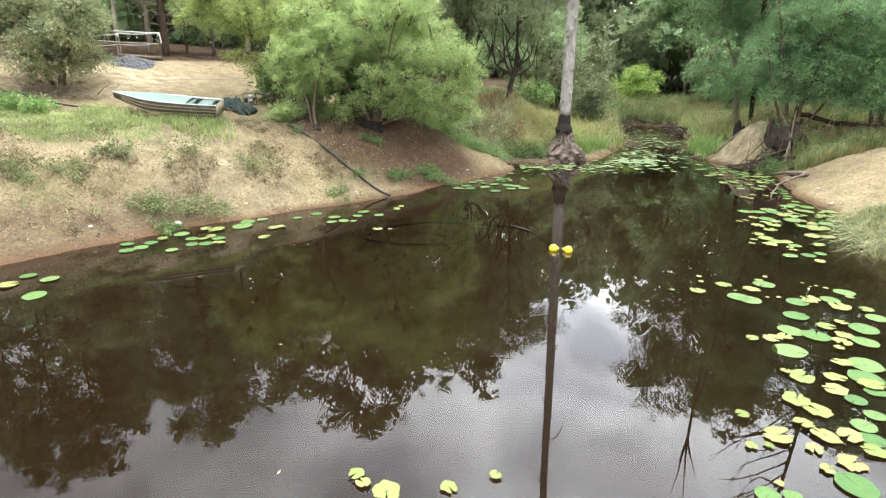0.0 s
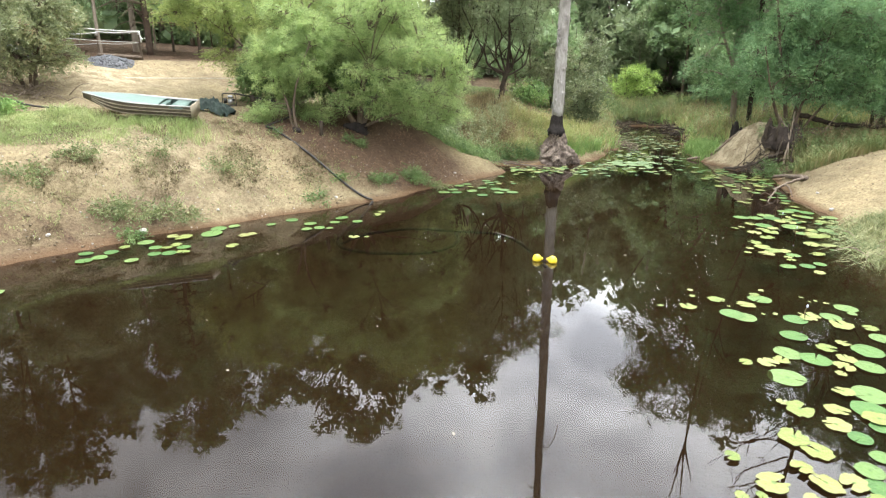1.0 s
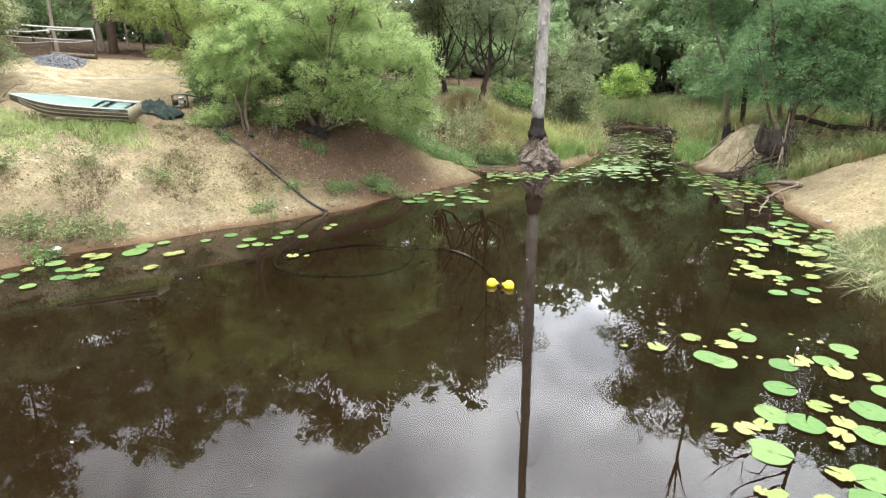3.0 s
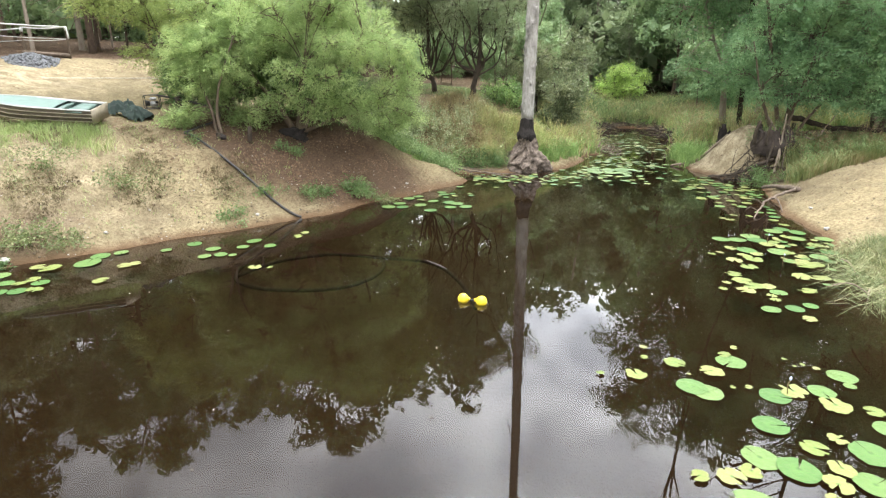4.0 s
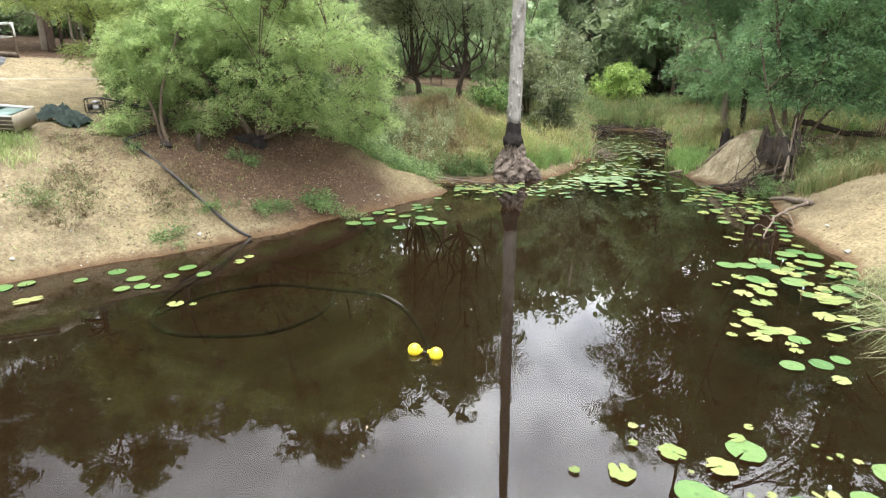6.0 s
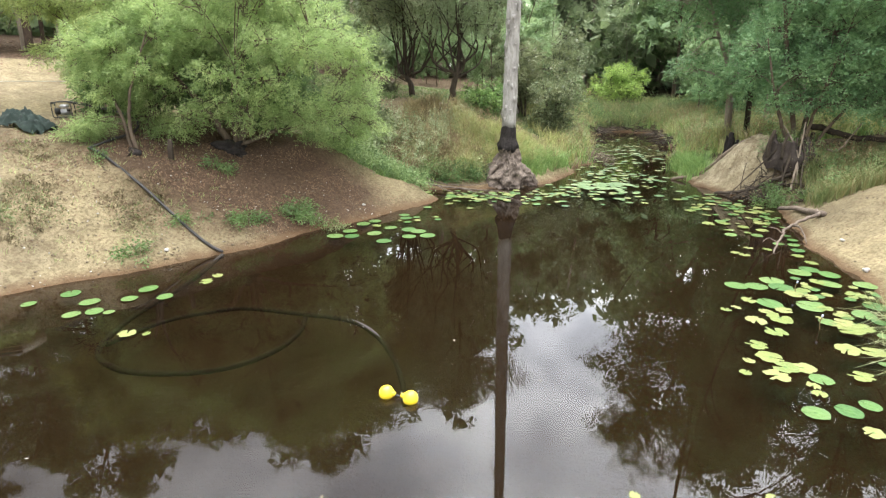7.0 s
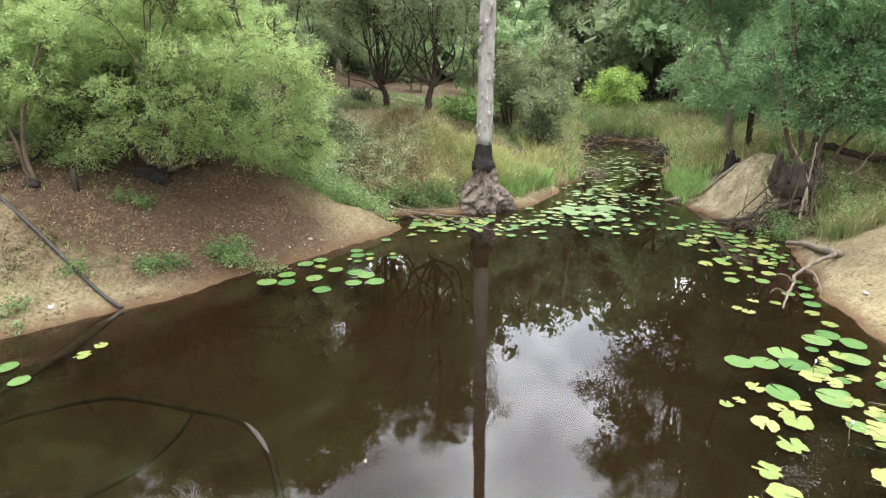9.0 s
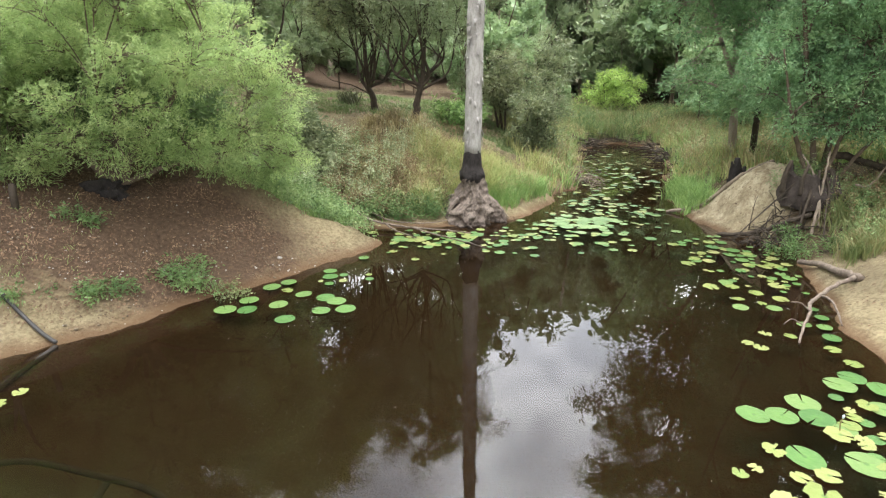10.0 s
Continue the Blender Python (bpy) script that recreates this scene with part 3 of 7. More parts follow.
def acacia_clump():
    """The big feathery wattle over the spit: fanned stems from a dark burl, its skirts hanging nearly to the ground."""
    rng = np.random.default_rng(11)
    stems = [([(0, 0, -0.1), (-0.5, -0.1, 0.9), (-1.3, -0.1, 2.0), (-1.7, 0.1, 4.2)], 0.10), ([(0.1, 0, -0.1), (0.5, 0.1, 0.8), (1.3, 0.3, 1.7), (2.1, 0.4, 3.0)], 0.10),
             ([(0, 0.15, -0.1), (0.2, 0.2, 1.4), (0.5, 0.4, 3.2), (0.7, 0.4, 5.4)], 0.12), ([(0.1, -0.1, -0.1), (0.2, -0.4, 0.7), (0.4, -0.8, 1.4), (0.6, -1.0, 2.0)], 0.06),
             ([(0.05, 0, 0.0), (0.9, 0.2, 0.35), (1.7, 0.5, 0.55), (2.4, 0.8, 0.7)], 0.06)]
    blobs = [(-1.15, -0.75, 0.5, 0.5, 0.33), (-0.7, -0.95, 0.8, 0.5, 0.35), (0.0, -1.0, 1.15, 0.55, 0.35), (0.75, -0.9, 1.0, 0.55, 0.4), (1.25, -0.5, 0.8, 0.5, 0.4),
             (-1.9, -0.7, 0.8, 0.5, 0.35), (-1.5, -0.2, 0.45, 0.5, 0.3), (-2.4, -0.5, 1.5, 0.6, 0.45), (-2.8, -0.2, 2.1, 0.6, 0.5), (-2.1, -1.2, 1.8, 0.6, 0.4), (-1.4, -1.4, 2.1, 0.7, 0.4), (-2.7, -1.0, 2.2, 0.6, 0.4), (-1.4, -0.9, 1.5, 0.6, 0.45), (0.3, -1.3, 1.8, 0.7, 0.45), (1.3, -1.0, 1.7, 0.7, 0.5),
             (1.9, 1.0, 0.35, 0.5, 0.35), (2.4, 1.5, 0.1, 0.5, 0.35), (2.9, 1.8, 0.05, 0.5, 0.35), (3.1, 1.3, 0.6, 0.5, 0.4), (2.2, 0.4, 0.85, 0.55, 0.4), (2.7, 0.5, 1.2, 0.6, 0.45),
             (3.0, 0.2, 1.9, 0.6, 0.45), (1.7, -0.3, 1.0, 0.6, 0.45), (2.9, 0.0, 2.6, 0.6, 0.5),
             (3.3, 0.9, 1.2, 0.5, 0.4), (3.5, 0.6, 1.8, 0.5, 0.4), (3.4, 0.4, 2.5, 0.5, 0.45), (3.5, 1.3, 0.5, 0.45, 0.35)]
    blobs += lumps(rng, 50, (0.2, -0.1, 3.3), 2.7, 2.4, 0.64, -0.42)
    return tree("wattle_tree", (-2.49, 20.25), "broad feathery light green wattle with skirts sweeping the sandy spit", "tree", stems, blobs,
                M_ACACIA, M_BARK, 165000, 0.09, 0.0175, 38, 0.10, 0.25, 3, 12)


def wattle_behind():
    rng = np.random.default_rng(21)
    # the slender twin-stemmed one on the bank
    stems = [([(0, 0, -0.1), (-0.12, 0, 0.7), (-0.35, 0.1, 1.5), (-0.2, 0.3, 2.6)], 0.05), ([(0.12, -0.05, -0.1), (0.1, -0.1, 0.7), (0.3, -0.1, 1.5), (0.7, 0.1, 2.6)], 0.05)]
    blobs = [(-1.15, -0.1, 0.42, 0.4, 0.18), (-0.75, -0.1, 0.6, 0.4, 0.2), (-0.5, 0.0, 1.4, 0.5, 0.4), (0.4, 0.2, 1.7, 0.5, 0.4), (-0.1, 0.2, 2.2, 0.6, 0.5), (0.7, 0.4, 2.5, 0.6, 0.5), (-0.8, 0.3, 2.3, 0.6, 0.45)]
    tree("wattle_tree", (-4.34, 18.71), "slender twin-stemmed young wattle with drooping low sprays", "tree", stems, blobs, M_ACACIA, M_BARK, 26000, 0.09, 0.0175, 30, 0.10, 0.25, 3, 23)
    stems = [([(0, 0, -0.1), (0.1, 0, 1.2), (-0.3, 0.1, 3), (-0.5, 0.2, 6)], 0.08), ([(0.3, -0.1, -0.1), (0.5, -0.3, 1.0), (1.0, -0.5, 2.6), (1.2, -0.4, 4.5)], 0.06),
             ([(-0.2, 0, -0.1), (-0.5, 0, 1.2), (-1.4, 0.1, 2.3), (-2.4, 0.1, 3.0)], 0.06)]
    blobs = lumps(rng, 40, (-0.3, 0.2, 3.9), 2.4, 2.6, 0.66, -0.5) + lumps(rng, 12, (-2.7, 0.3, 3.7), 1.0, 1.7, 0.6, -0.6)
    blobs += [(-1.9, -0.2, 1.8, 0.6, 0.35), (-1.3, -0.3, 1.4, 0.6, 0.35), (-0.5, -0.3, 1.2, 0.6, 0.4), (0.6, -0.4, 1.3, 0.6, 0.4)]
    return tree("wattle_tree", (-5.5, 21.6), "feathery yellowish green wattle behind the pump", "tree", stems, blobs,
                M_ACACIA_YELLOW, M_BARK, 90000, 0.105, 0.02, 34, 0.11, 0.25, 3, 22)


acacia_clump()
wattle_behind()


def pale_tree():
    """The tall dead gum on the point: swollen rooted foot, charred band, weathered pale bole, a few dead twigs high up."""
    rng = np.random.default_rng(5)
    x, y = 5.28, 24.55
    z0 = 0.2
    top = root("dead_gum_tree", pose(x, y, z0), "tall pale dead gum with charred band and swollen foot", "tree")

    def centre(h):
        return np.array([0.012 * h + 0.008 * math.sin(h * 0.7), 0.0, h])

    hs = np.concatenate([np.linspace(1.75, 6, 22), np.linspace(6.5, 24, 30)])
    bole = tube([centre(h) for h in hs], [0.245 - 0.0035 * h + 0.005 * math.sin(5 * h) for h in hs], 16, 0.07, rng)
    mesh_part("bole", *bole, M_BARK_PALE, top, "weathered pale grey bole", True)
    for k in range(130):
        h, a = 1.9 + 8 * rng.random(), rng.random() * 6.283
        c, u = centre(h), np.array([math.cos(a), math.sin(a), 0])
        s, ln = np.array([-u[1], u[0], 0]) * (0.02 + 0.035 * rng.random()), 0.06 + 0.2 * rng.random()
        p = c + u * 0.232
        top4 = np.array([p - s, p + s, p + s * 0.5 + u * 0.05 - [0, 0, ln], p - s * 0.6 + u * 0.06 - [0, 0, ln * 0.8]])
        mesh_part("bark_flake", np.concatenate([top4, top4 + u * 0.008]), np.array([[0, 3, 2, 1], [4, 5, 6, 7], [0, 1, 5, 4], [1, 2, 6, 5], [2, 3, 7, 6], [3, 0, 4, 7]]), M_BARK_PALE, top)
    hs = np.linspace(0.95, 1.77, 14)
    V, F = tube([centre(h) for h in hs], [0.36 - 0.14 * step(0.95, 1.6, h) + 0.012 * math.sin(13 * h) + 0.028 for h in hs], 26, 0.1, rng)
    R0 = np.linspace(0.8, 1.0, 26 * 3)
    V[:26 * 3, :2] *= R0[:, None]
    V[:, 2] += [0.16 * noise.noise(Vector((v[0] * 7, v[1] * 7, 2.0))) + 0.10 * noise.noise(Vector((v[0] * 17, v[1] * 17, 5.0))) for v in V]
    mesh_part("charred_band", V, F, M_CHAR, top, "blackened burnt band", True)
    # swollen foot: a rugged bell of burls, buttresses and old root stubs
    n, sides = 46, 84
    V = []
    for i in range(n):
        h = -0.5 + 1.55 * i / (n - 1)
        r = 0.33 + 0.44 * (1 - step(-0.1, 0.95, np.float64(h)))
        for j in range(sides):
            a = 2 * math.pi * j / sides
            q = Vector((math.cos(a), math.sin(a), h))
            k = 1 + 0.36 * noise.noise(q * 1.7 + Vector((4, 1, 0))) + 0.30 * noise.noise(q * 4.1) + 0.20 * noise.noise(q * 9.0) + 0.09 * noise.noise(q * 21.0)
            k += 0.16 * max(0, math.sin(5 * a + 0.8)) ** 2 * (1 - step(-0.1, 0.7, np.float64(h)))
            V.append((r * k * math.cos(a) + 0.04, r * k * math.sin(a), h))
    F = [(i * sides + j, i * sides + (j + 1) % sides, (i + 1) * sides + (j + 1) % sides, (i + 1) * sides + j) for i in range(n - 1) for j in range(sides)]
    mesh_part("foot", np.array(V), np.array(F), M_FOOT, top, "swollen grey-brown woody foot", True)
    for a, ln, r in ((-0.35, 0.34, 0.10), (-2.5, 0.24, 0.09)):
        u = np.array([math.cos(a), math.sin(a), 0])
        pts = [u * 0.48 + [0, 0, 0.45], u * (0.64 + 0.3 * ln) + [0, 0, 0.3], u * (0.68 + 0.8 * ln) + [0.03, 0, 0.02], u * (0.68 + ln) + [0.04, 0, -0.35]]
        mesh_part("root", *tube(smooth_path(pts, 18), np.linspace(1.0, 0.6, 18) * r, 9, 0.55, rng), M_FOOT, top, "", True)
    # thin gnarled roots that run down over the foot
    for k in range(11):
        a, h0 = 6.283 * (k + rng.random()) / 11, 0.35 + 0.45 * rng.random()
        pts = []
        for i in range(9):
            h = h0 - (h0 + 0.25) * i / 8
            a += 0.10 * rng.standard_normal()
            q = Vector((math.cos(a), math.sin(a), h))
            r = (0.33 + 0.44 * (1 - step(-0.1, 0.95, np.float64(h)))) * (1 + 0.36 * noise.noise(q * 1.7 + Vector((4, 1, 0))) + 0.30 * noise.noise(q * 4.1)) + 0.01 + 0.02 * rng.random() + 0.09 * (i / 8) ** 2
            pts.append((r * math.cos(a) + 0.04, r * math.sin(a), h))
        mesh_part("root", *tube(smooth_path(pts, 16), np.linspace(0.022, 0.03, 16) * (0.5 + 0.8 * rng.random()), 6, 0.5, rng), M_FOOT, top, "", True)
    for h, dx, dy, ln in ((14.2, 0.5, -0.1, 1.6), (17.0, -0.4, 0.2, 1.3), (19.0, 0.5, 0.2, 1.8), (12.0, -0.25, 0.05, 1.0)):
        c = centre(h)
        pts = [c, c + [dx * 0.7, dy, 0.15], c + [dx * 1.3, dy, -0.2], c + [dx * 1.7, dy, -0.75 * ln]]
        mesh_part("dead_branch", *tube(smooth_path(pts, 12), np.linspace(0.05, 0.012, 12), 6, 0.2, rng), M_DEADWOOD, top, "", True)
    return top


M_FOOT = bark_material("lumpy_root_wood", (0.012, 0.009, 0.007), (0.25, 0.20, 0.165), 9.5, 0.8)
pale_tree()


def right_trees():
    rng = np.random.default_rng(31)
    base = (14.1, 22.9)
    stems = [([(0, 0, -0.1), (-0.2, 0.1, 1.2), (-0.7, 0.2, 3.2), (-1.2, 0.4, 6), (-1.6, 0.5, 10)], 0.085), ([(0.25, 0.1, -0.1), (0.4, 0.2, 1.4), (0.7, 0.3, 4), (0.9, 0.3, 8)], 0.09),
             ([(-0.2, -0.1, -0.1), (-0.7, -0.2, 0.9), (-1.2, -0.4, 1.9), (-1.6, -0.4, 3.2)], 0.07), ([(0.4, -0.1, -0.1), (1.0, -0.3, 1.0), (1.9, -0.5, 2.2), (2.6, -0.5, 3.6)], 0.055),
             ([(0.1, -0.2, -0.1), (0.1, -0.5, 1.0), (0.1, -0.9, 2.2), (0.3, -1.0, 3.4)], 0.06)]
    blobs = lumps(rng, 46, (0.9, 0.3, 3.5), 2.5, 2.1, 0.75, -0.55) + lumps(rng, 20, (0.5, 0.6, 7.0), 2.4, 2.4, 0.9)
    blobs += [(-1.4, 0.4, 2.2, 0.6, 0.5), (-1.5, 0.3, 3.0, 0.7, 0.6), (1.6, -0.9, 1.8, 0.8, 0.4), (2.6, -1.0, 1.5, 0.9, 0.5), (0.2, -0.8, 2.0, 0.6, 0.35), (-0.5, -0.5, 2.2, 0.6, 0.4), (0.9, -1.0, 2.2, 0.7, 0.4), (-0.9, -0.2, 1.7, 0.5, 0.35), (3.4, -0.8, 1.4, 0.8, 0.5), (2.0, -0.6, 2.3, 0.8, 0.5),
              (-0.3, -0.6, 1.45, 0.5, 0.3), (0.5, -0.9, 1.4, 0.5, 0.3), (1.3, -0.9, 1.3, 0.6, 0.3), (-0.9, -0.3, 1.4, 0.5, 0.3), (2.1, -1.0, 1.15, 0.6, 0.3), (2.9, -1.0, 1.1, 0.6, 0.3), (3.7, -0.9, 1.0, 0.6, 0.3), (0.2, 0.5, 1.5, 0.7, 0.4), (1.2, 0.5, 1.4, 0.7, 0.4)]
    tree("paperbark_tree", base, "dense dark green many-stemmed tree rooted on the sandy point", "tree", stems, blobs, M_DARKLEAF, M_BARK,
         150000, 0.105, 0.029, 40, 0.13, 0.2, 4, 32)
    rng = np.random.default_rng(41)
    stems = [([(0, 0, -0.1), (0.1, 0, 1.5), (0.3, 0.1, 4), (0.5, 0.2, 11.5)], 0.13), ([(0.3, 0, -0.1), (0.9, -0.2, 1.5), (1.6, -0.3, 3.2), (2.0, 0, 5)], 0.09),
             ([(-0.2, 0, -0.1), (-0.6, -0.2, 1.4), (-1.0, -0.2, 3), (-1.2, -0.2, 5)], 0.08)]
    blobs = lumps(rng, 44, (0.3, -0.1, 3.7), 3.2, 2.1, 0.9, -0.6) + lumps(rng, 36, (0.8, 0.3, 9.2), 3.4, 4.0, 1.0)
    tree("paperbark_tree", (18.2, 23.5), "dense dark green tree over tall grass on the bank", "tree", stems, blobs, M_DARKLEAF, M_BARK,
         62000, 0.15, 0.042, 34, 0.14, 0.2, 3, 42)
    rng = np.random.default_rng(45)
    stems = [([(0, 0, -0.1), (-0.2, 0, 2.5), (-0.6, 0, 6), (-1.0, 0, 12)], 0.17), ([(-0.3, 0, 3.0), (-1.4, 0.1, 5.5), (-2.6, 0.2, 8.5)], 0.09), ([(-0.3, 0, 3.5), (0.9, 0, 6.0), (1.8, 0.1, 9)], 0.09)]
    tree("gum_tree", (15.6, 30.0), "tall leafy green gum beside the channel", "tree", stems, lumps(rng, 64, (-0.9, 0, 10.6), 4.0, 5.4, 0.9) + lumps(rng, 18, (-0.8, -0.6, 3.8), 2.2, 2.0, 0.8) + lumps(rng, 18, (-0.8, -0.4, 6.8), 2.8, 1.8, 0.85), M_DARKLEAF, M_BARK_GUM,
         74000, 0.16, 0.045, 30, 0.16, 0.3, 3, 46, core=(5, 0.22))
    # bare forked top that stands out above the crowns
    rng = np.random.default_rng(51)
    x, y = 15.3, 29.2
    z = float(ground_z(np.array([x]), np.array([y]))[0]) - 0.1
    t = root("dead_tree", pose(x, y, z), "bare dead tree with a forked top among green trees", "tree")
    P = smooth_path([(0.9, 0.4, 0), (0.6, 0.3, 6), (0.3, 0.2, 12), (0.0, 0.0, 17.4)], 26)
    mesh_part("trunk", *tube(P, np.linspace(0.12, 0.075, 26), 8, 0.1, rng), M_BARK_DARK, t, "", True)
    for tip in ((-0.6, -0.2, 21.1), (0.4, 0.1, 21.8), (1.0, 0.1, 20.2), (-0.4, 0.1, 19.4)):
        mesh_part("dead_branch", *limb(rng, P[-1] - [0, 0, 0.6 * rng.random()], tip, 0.065, 0.02, 0.06, 9, 6), M_BARK_DARK, t, "", True)


    # a taller one further along, with crooked bare limbs
    x, y = 23.4, 29.5
    t = root("dead_tree", pose(x, y, gz(x, y) - 0.1), "tall bare dead tree with crooked limbs over the bank", "tree")
    P = smooth_path([(0, 0, 0), (-0.3, 0.1, 8), (-0.9, 0.2, 16), (-1.6, 0.2, 25.5)], 30)
    mesh_part("trunk", *tube(P, np.linspace(0.2, 0.06, 30), 9, 0.1, rng), M_BARK_DARK, t, "", True)
    for k in range(9):
        a = P[17 + k]
        e = a + [-2.4 - 2.6 * rng.random(), 1.2 * rng.standard_normal(), 0.6 + 2.2 * rng.random()]
        m = (a + e) / 2 + rng.standard_normal(3) * 0.45
        twigs = [tube(smooth_path([a, m, e], 14), np.linspace(0.06, 0.02, 14), 6, 0.3, rng)]
        for j in range(4):
            q = m + (e - m) * rng.random()
            twigs.append(limb(rng, q, q + rng.standard_normal(3) * [0.8, 0.5, 0.8], 0.025, 0.008, 0.15, 7, 5))
        mesh_part("dead_branch", *joined(twigs), M_BARK_DARK, t, "", True)


right_trees()


def fork_trees():
    """Two open, dark-limbed she-oak-like trees on the flat behind the point, with ribbed branching, and one leaning behind."""
    rng = np.random.default_rng(61)
    for place, lean, fork, h, label, seed in (((1.7, 32.4), -0.35, 1.0, 11.5, "dark many-limbed tree branching low above the grass", 62),
                                              ((3.4, 29.9), 0.4, 1.5, 11.0, "dark slender tree with upswept limbs above the grass", 63)):
        f = np.array([0.7 * lean, 0.0, fork])
        stems = [([(0, 0, -0.15), (0.25 * lean, 0, 0.45 * fork), f, f + [0.4 * lean, 0.1, 1.6], f + [0.7 * lean, 0.3, h * 0.65]], 0.165)]
        for k in range(7):
            a, r, up, thick = 6.283 * (k + 0.7 * rng.random()) / 7, 0.5 + 1.2 * rng.random(), 0.7 + 0.6 * rng.random(), 0.038 + 0.04 * rng.random()
            u = np.array([math.cos(a), 0.8 * math.sin(a), 0.0])
            bend = rng.standard_normal((4, 3)) * [0.14, 0.14, 0.08]
            q = [f - [0, 0, 0.3 * rng.random()], f + u * 0.35 * r + [0, 0, 0.35 * up] + bend[0], f + u * 0.8 * r + [0, 0, 1.1 * up] + bend[1], f + u * 1.1 * r + [0, 0, 2.1 * up] + bend[2], f + u * 1.5 * r + [0, 0, 3.4 * up] + bend[3]]
            stems.append((q, thick))
            for j in (1, 2):
                v = rng.standard_normal(3) * [0.6, 0.6, 0.15]
                stems.append(([q[j], q[j] + v * 0.5 + [0, 0, 0.5], q[j] + v * 1.2 + [0, 0, 1.3], q[j] + v * 1.6 + [0, 0, 2.2]], thick * 0.55))
        stems.append(([f - [0, 0, 0.3], f + [-0.7, -0.1, 0.05], f + [-1.5, -0.2, 0.25], f + [-2.1, -0.2, 0.75]], 0.03))
        blobs = lumps(rng, 24, (lean, 0.2, 7.4), 2.7, 3.0, 0.85) + lumps(rng, 24, (0.6 * lean, 0, 4.2), 2.6, 1.2, 0.5) + lumps(rng, 24, (0.8 * lean, -0.2, 5.8), 2.8, 1.6, 0.6) + lumps(rng, 16, (0.6 * lean, -0.2, 3.7), 2.3, 0.7, 0.42)
        tree("sheoak_tree", place, label, "tree", stems, blobs, M_GREYLEAF if seed == 62 else M_GUMLEAF, M_BARK_DARK, 46000, 0.15, 0.03, 30, 0.18, 0.3, 2, seed, "trees behind the point")
    stems = [([(0, 0, -0.1), (0.4, 0, 1.2), (1.2, 0.2, 2.8), (1.6, 0.3, 6)], 0.09), ([(0.5, 0, 1.0), (-0.2, 0.1, 2.4), (-0.6, 0.2, 4.5)], 0.09)]
    tree("sheoak_tree", (-4.5, 37.5), "leaning dark tree in front of pale litter slope", "tree", stems, lumps(rng, 30, (0.8, 0.2, 6.0), 3.2, 3.2, 1.0), M_GUMLEAF, M_BARK_DARK,
         13000, 0.2, 0.04, 30, 0.2, 0.3, 4, 64, "trees behind the point")
    stems = [([(-0.9, 0.4, -0.1), (-0.8, 0.3, 2), (-0.3, 0.2, 5), (0.3, 0.2, 9)], 0.075)]
    tree("wattle_tree", (-1.2, 28.0), "yellowish green feathery wattle behind the bank", "tree", stems, lumps(rng, 34, (0.4, 0.2, 7.2), 3.0, 2.8, 1.0), M_ACACIA_YELLOW, M_BARK_DARK,
         20000, 0.2, 0.045, 26, 0.16, 0.3, 3, 65)


fork_trees()


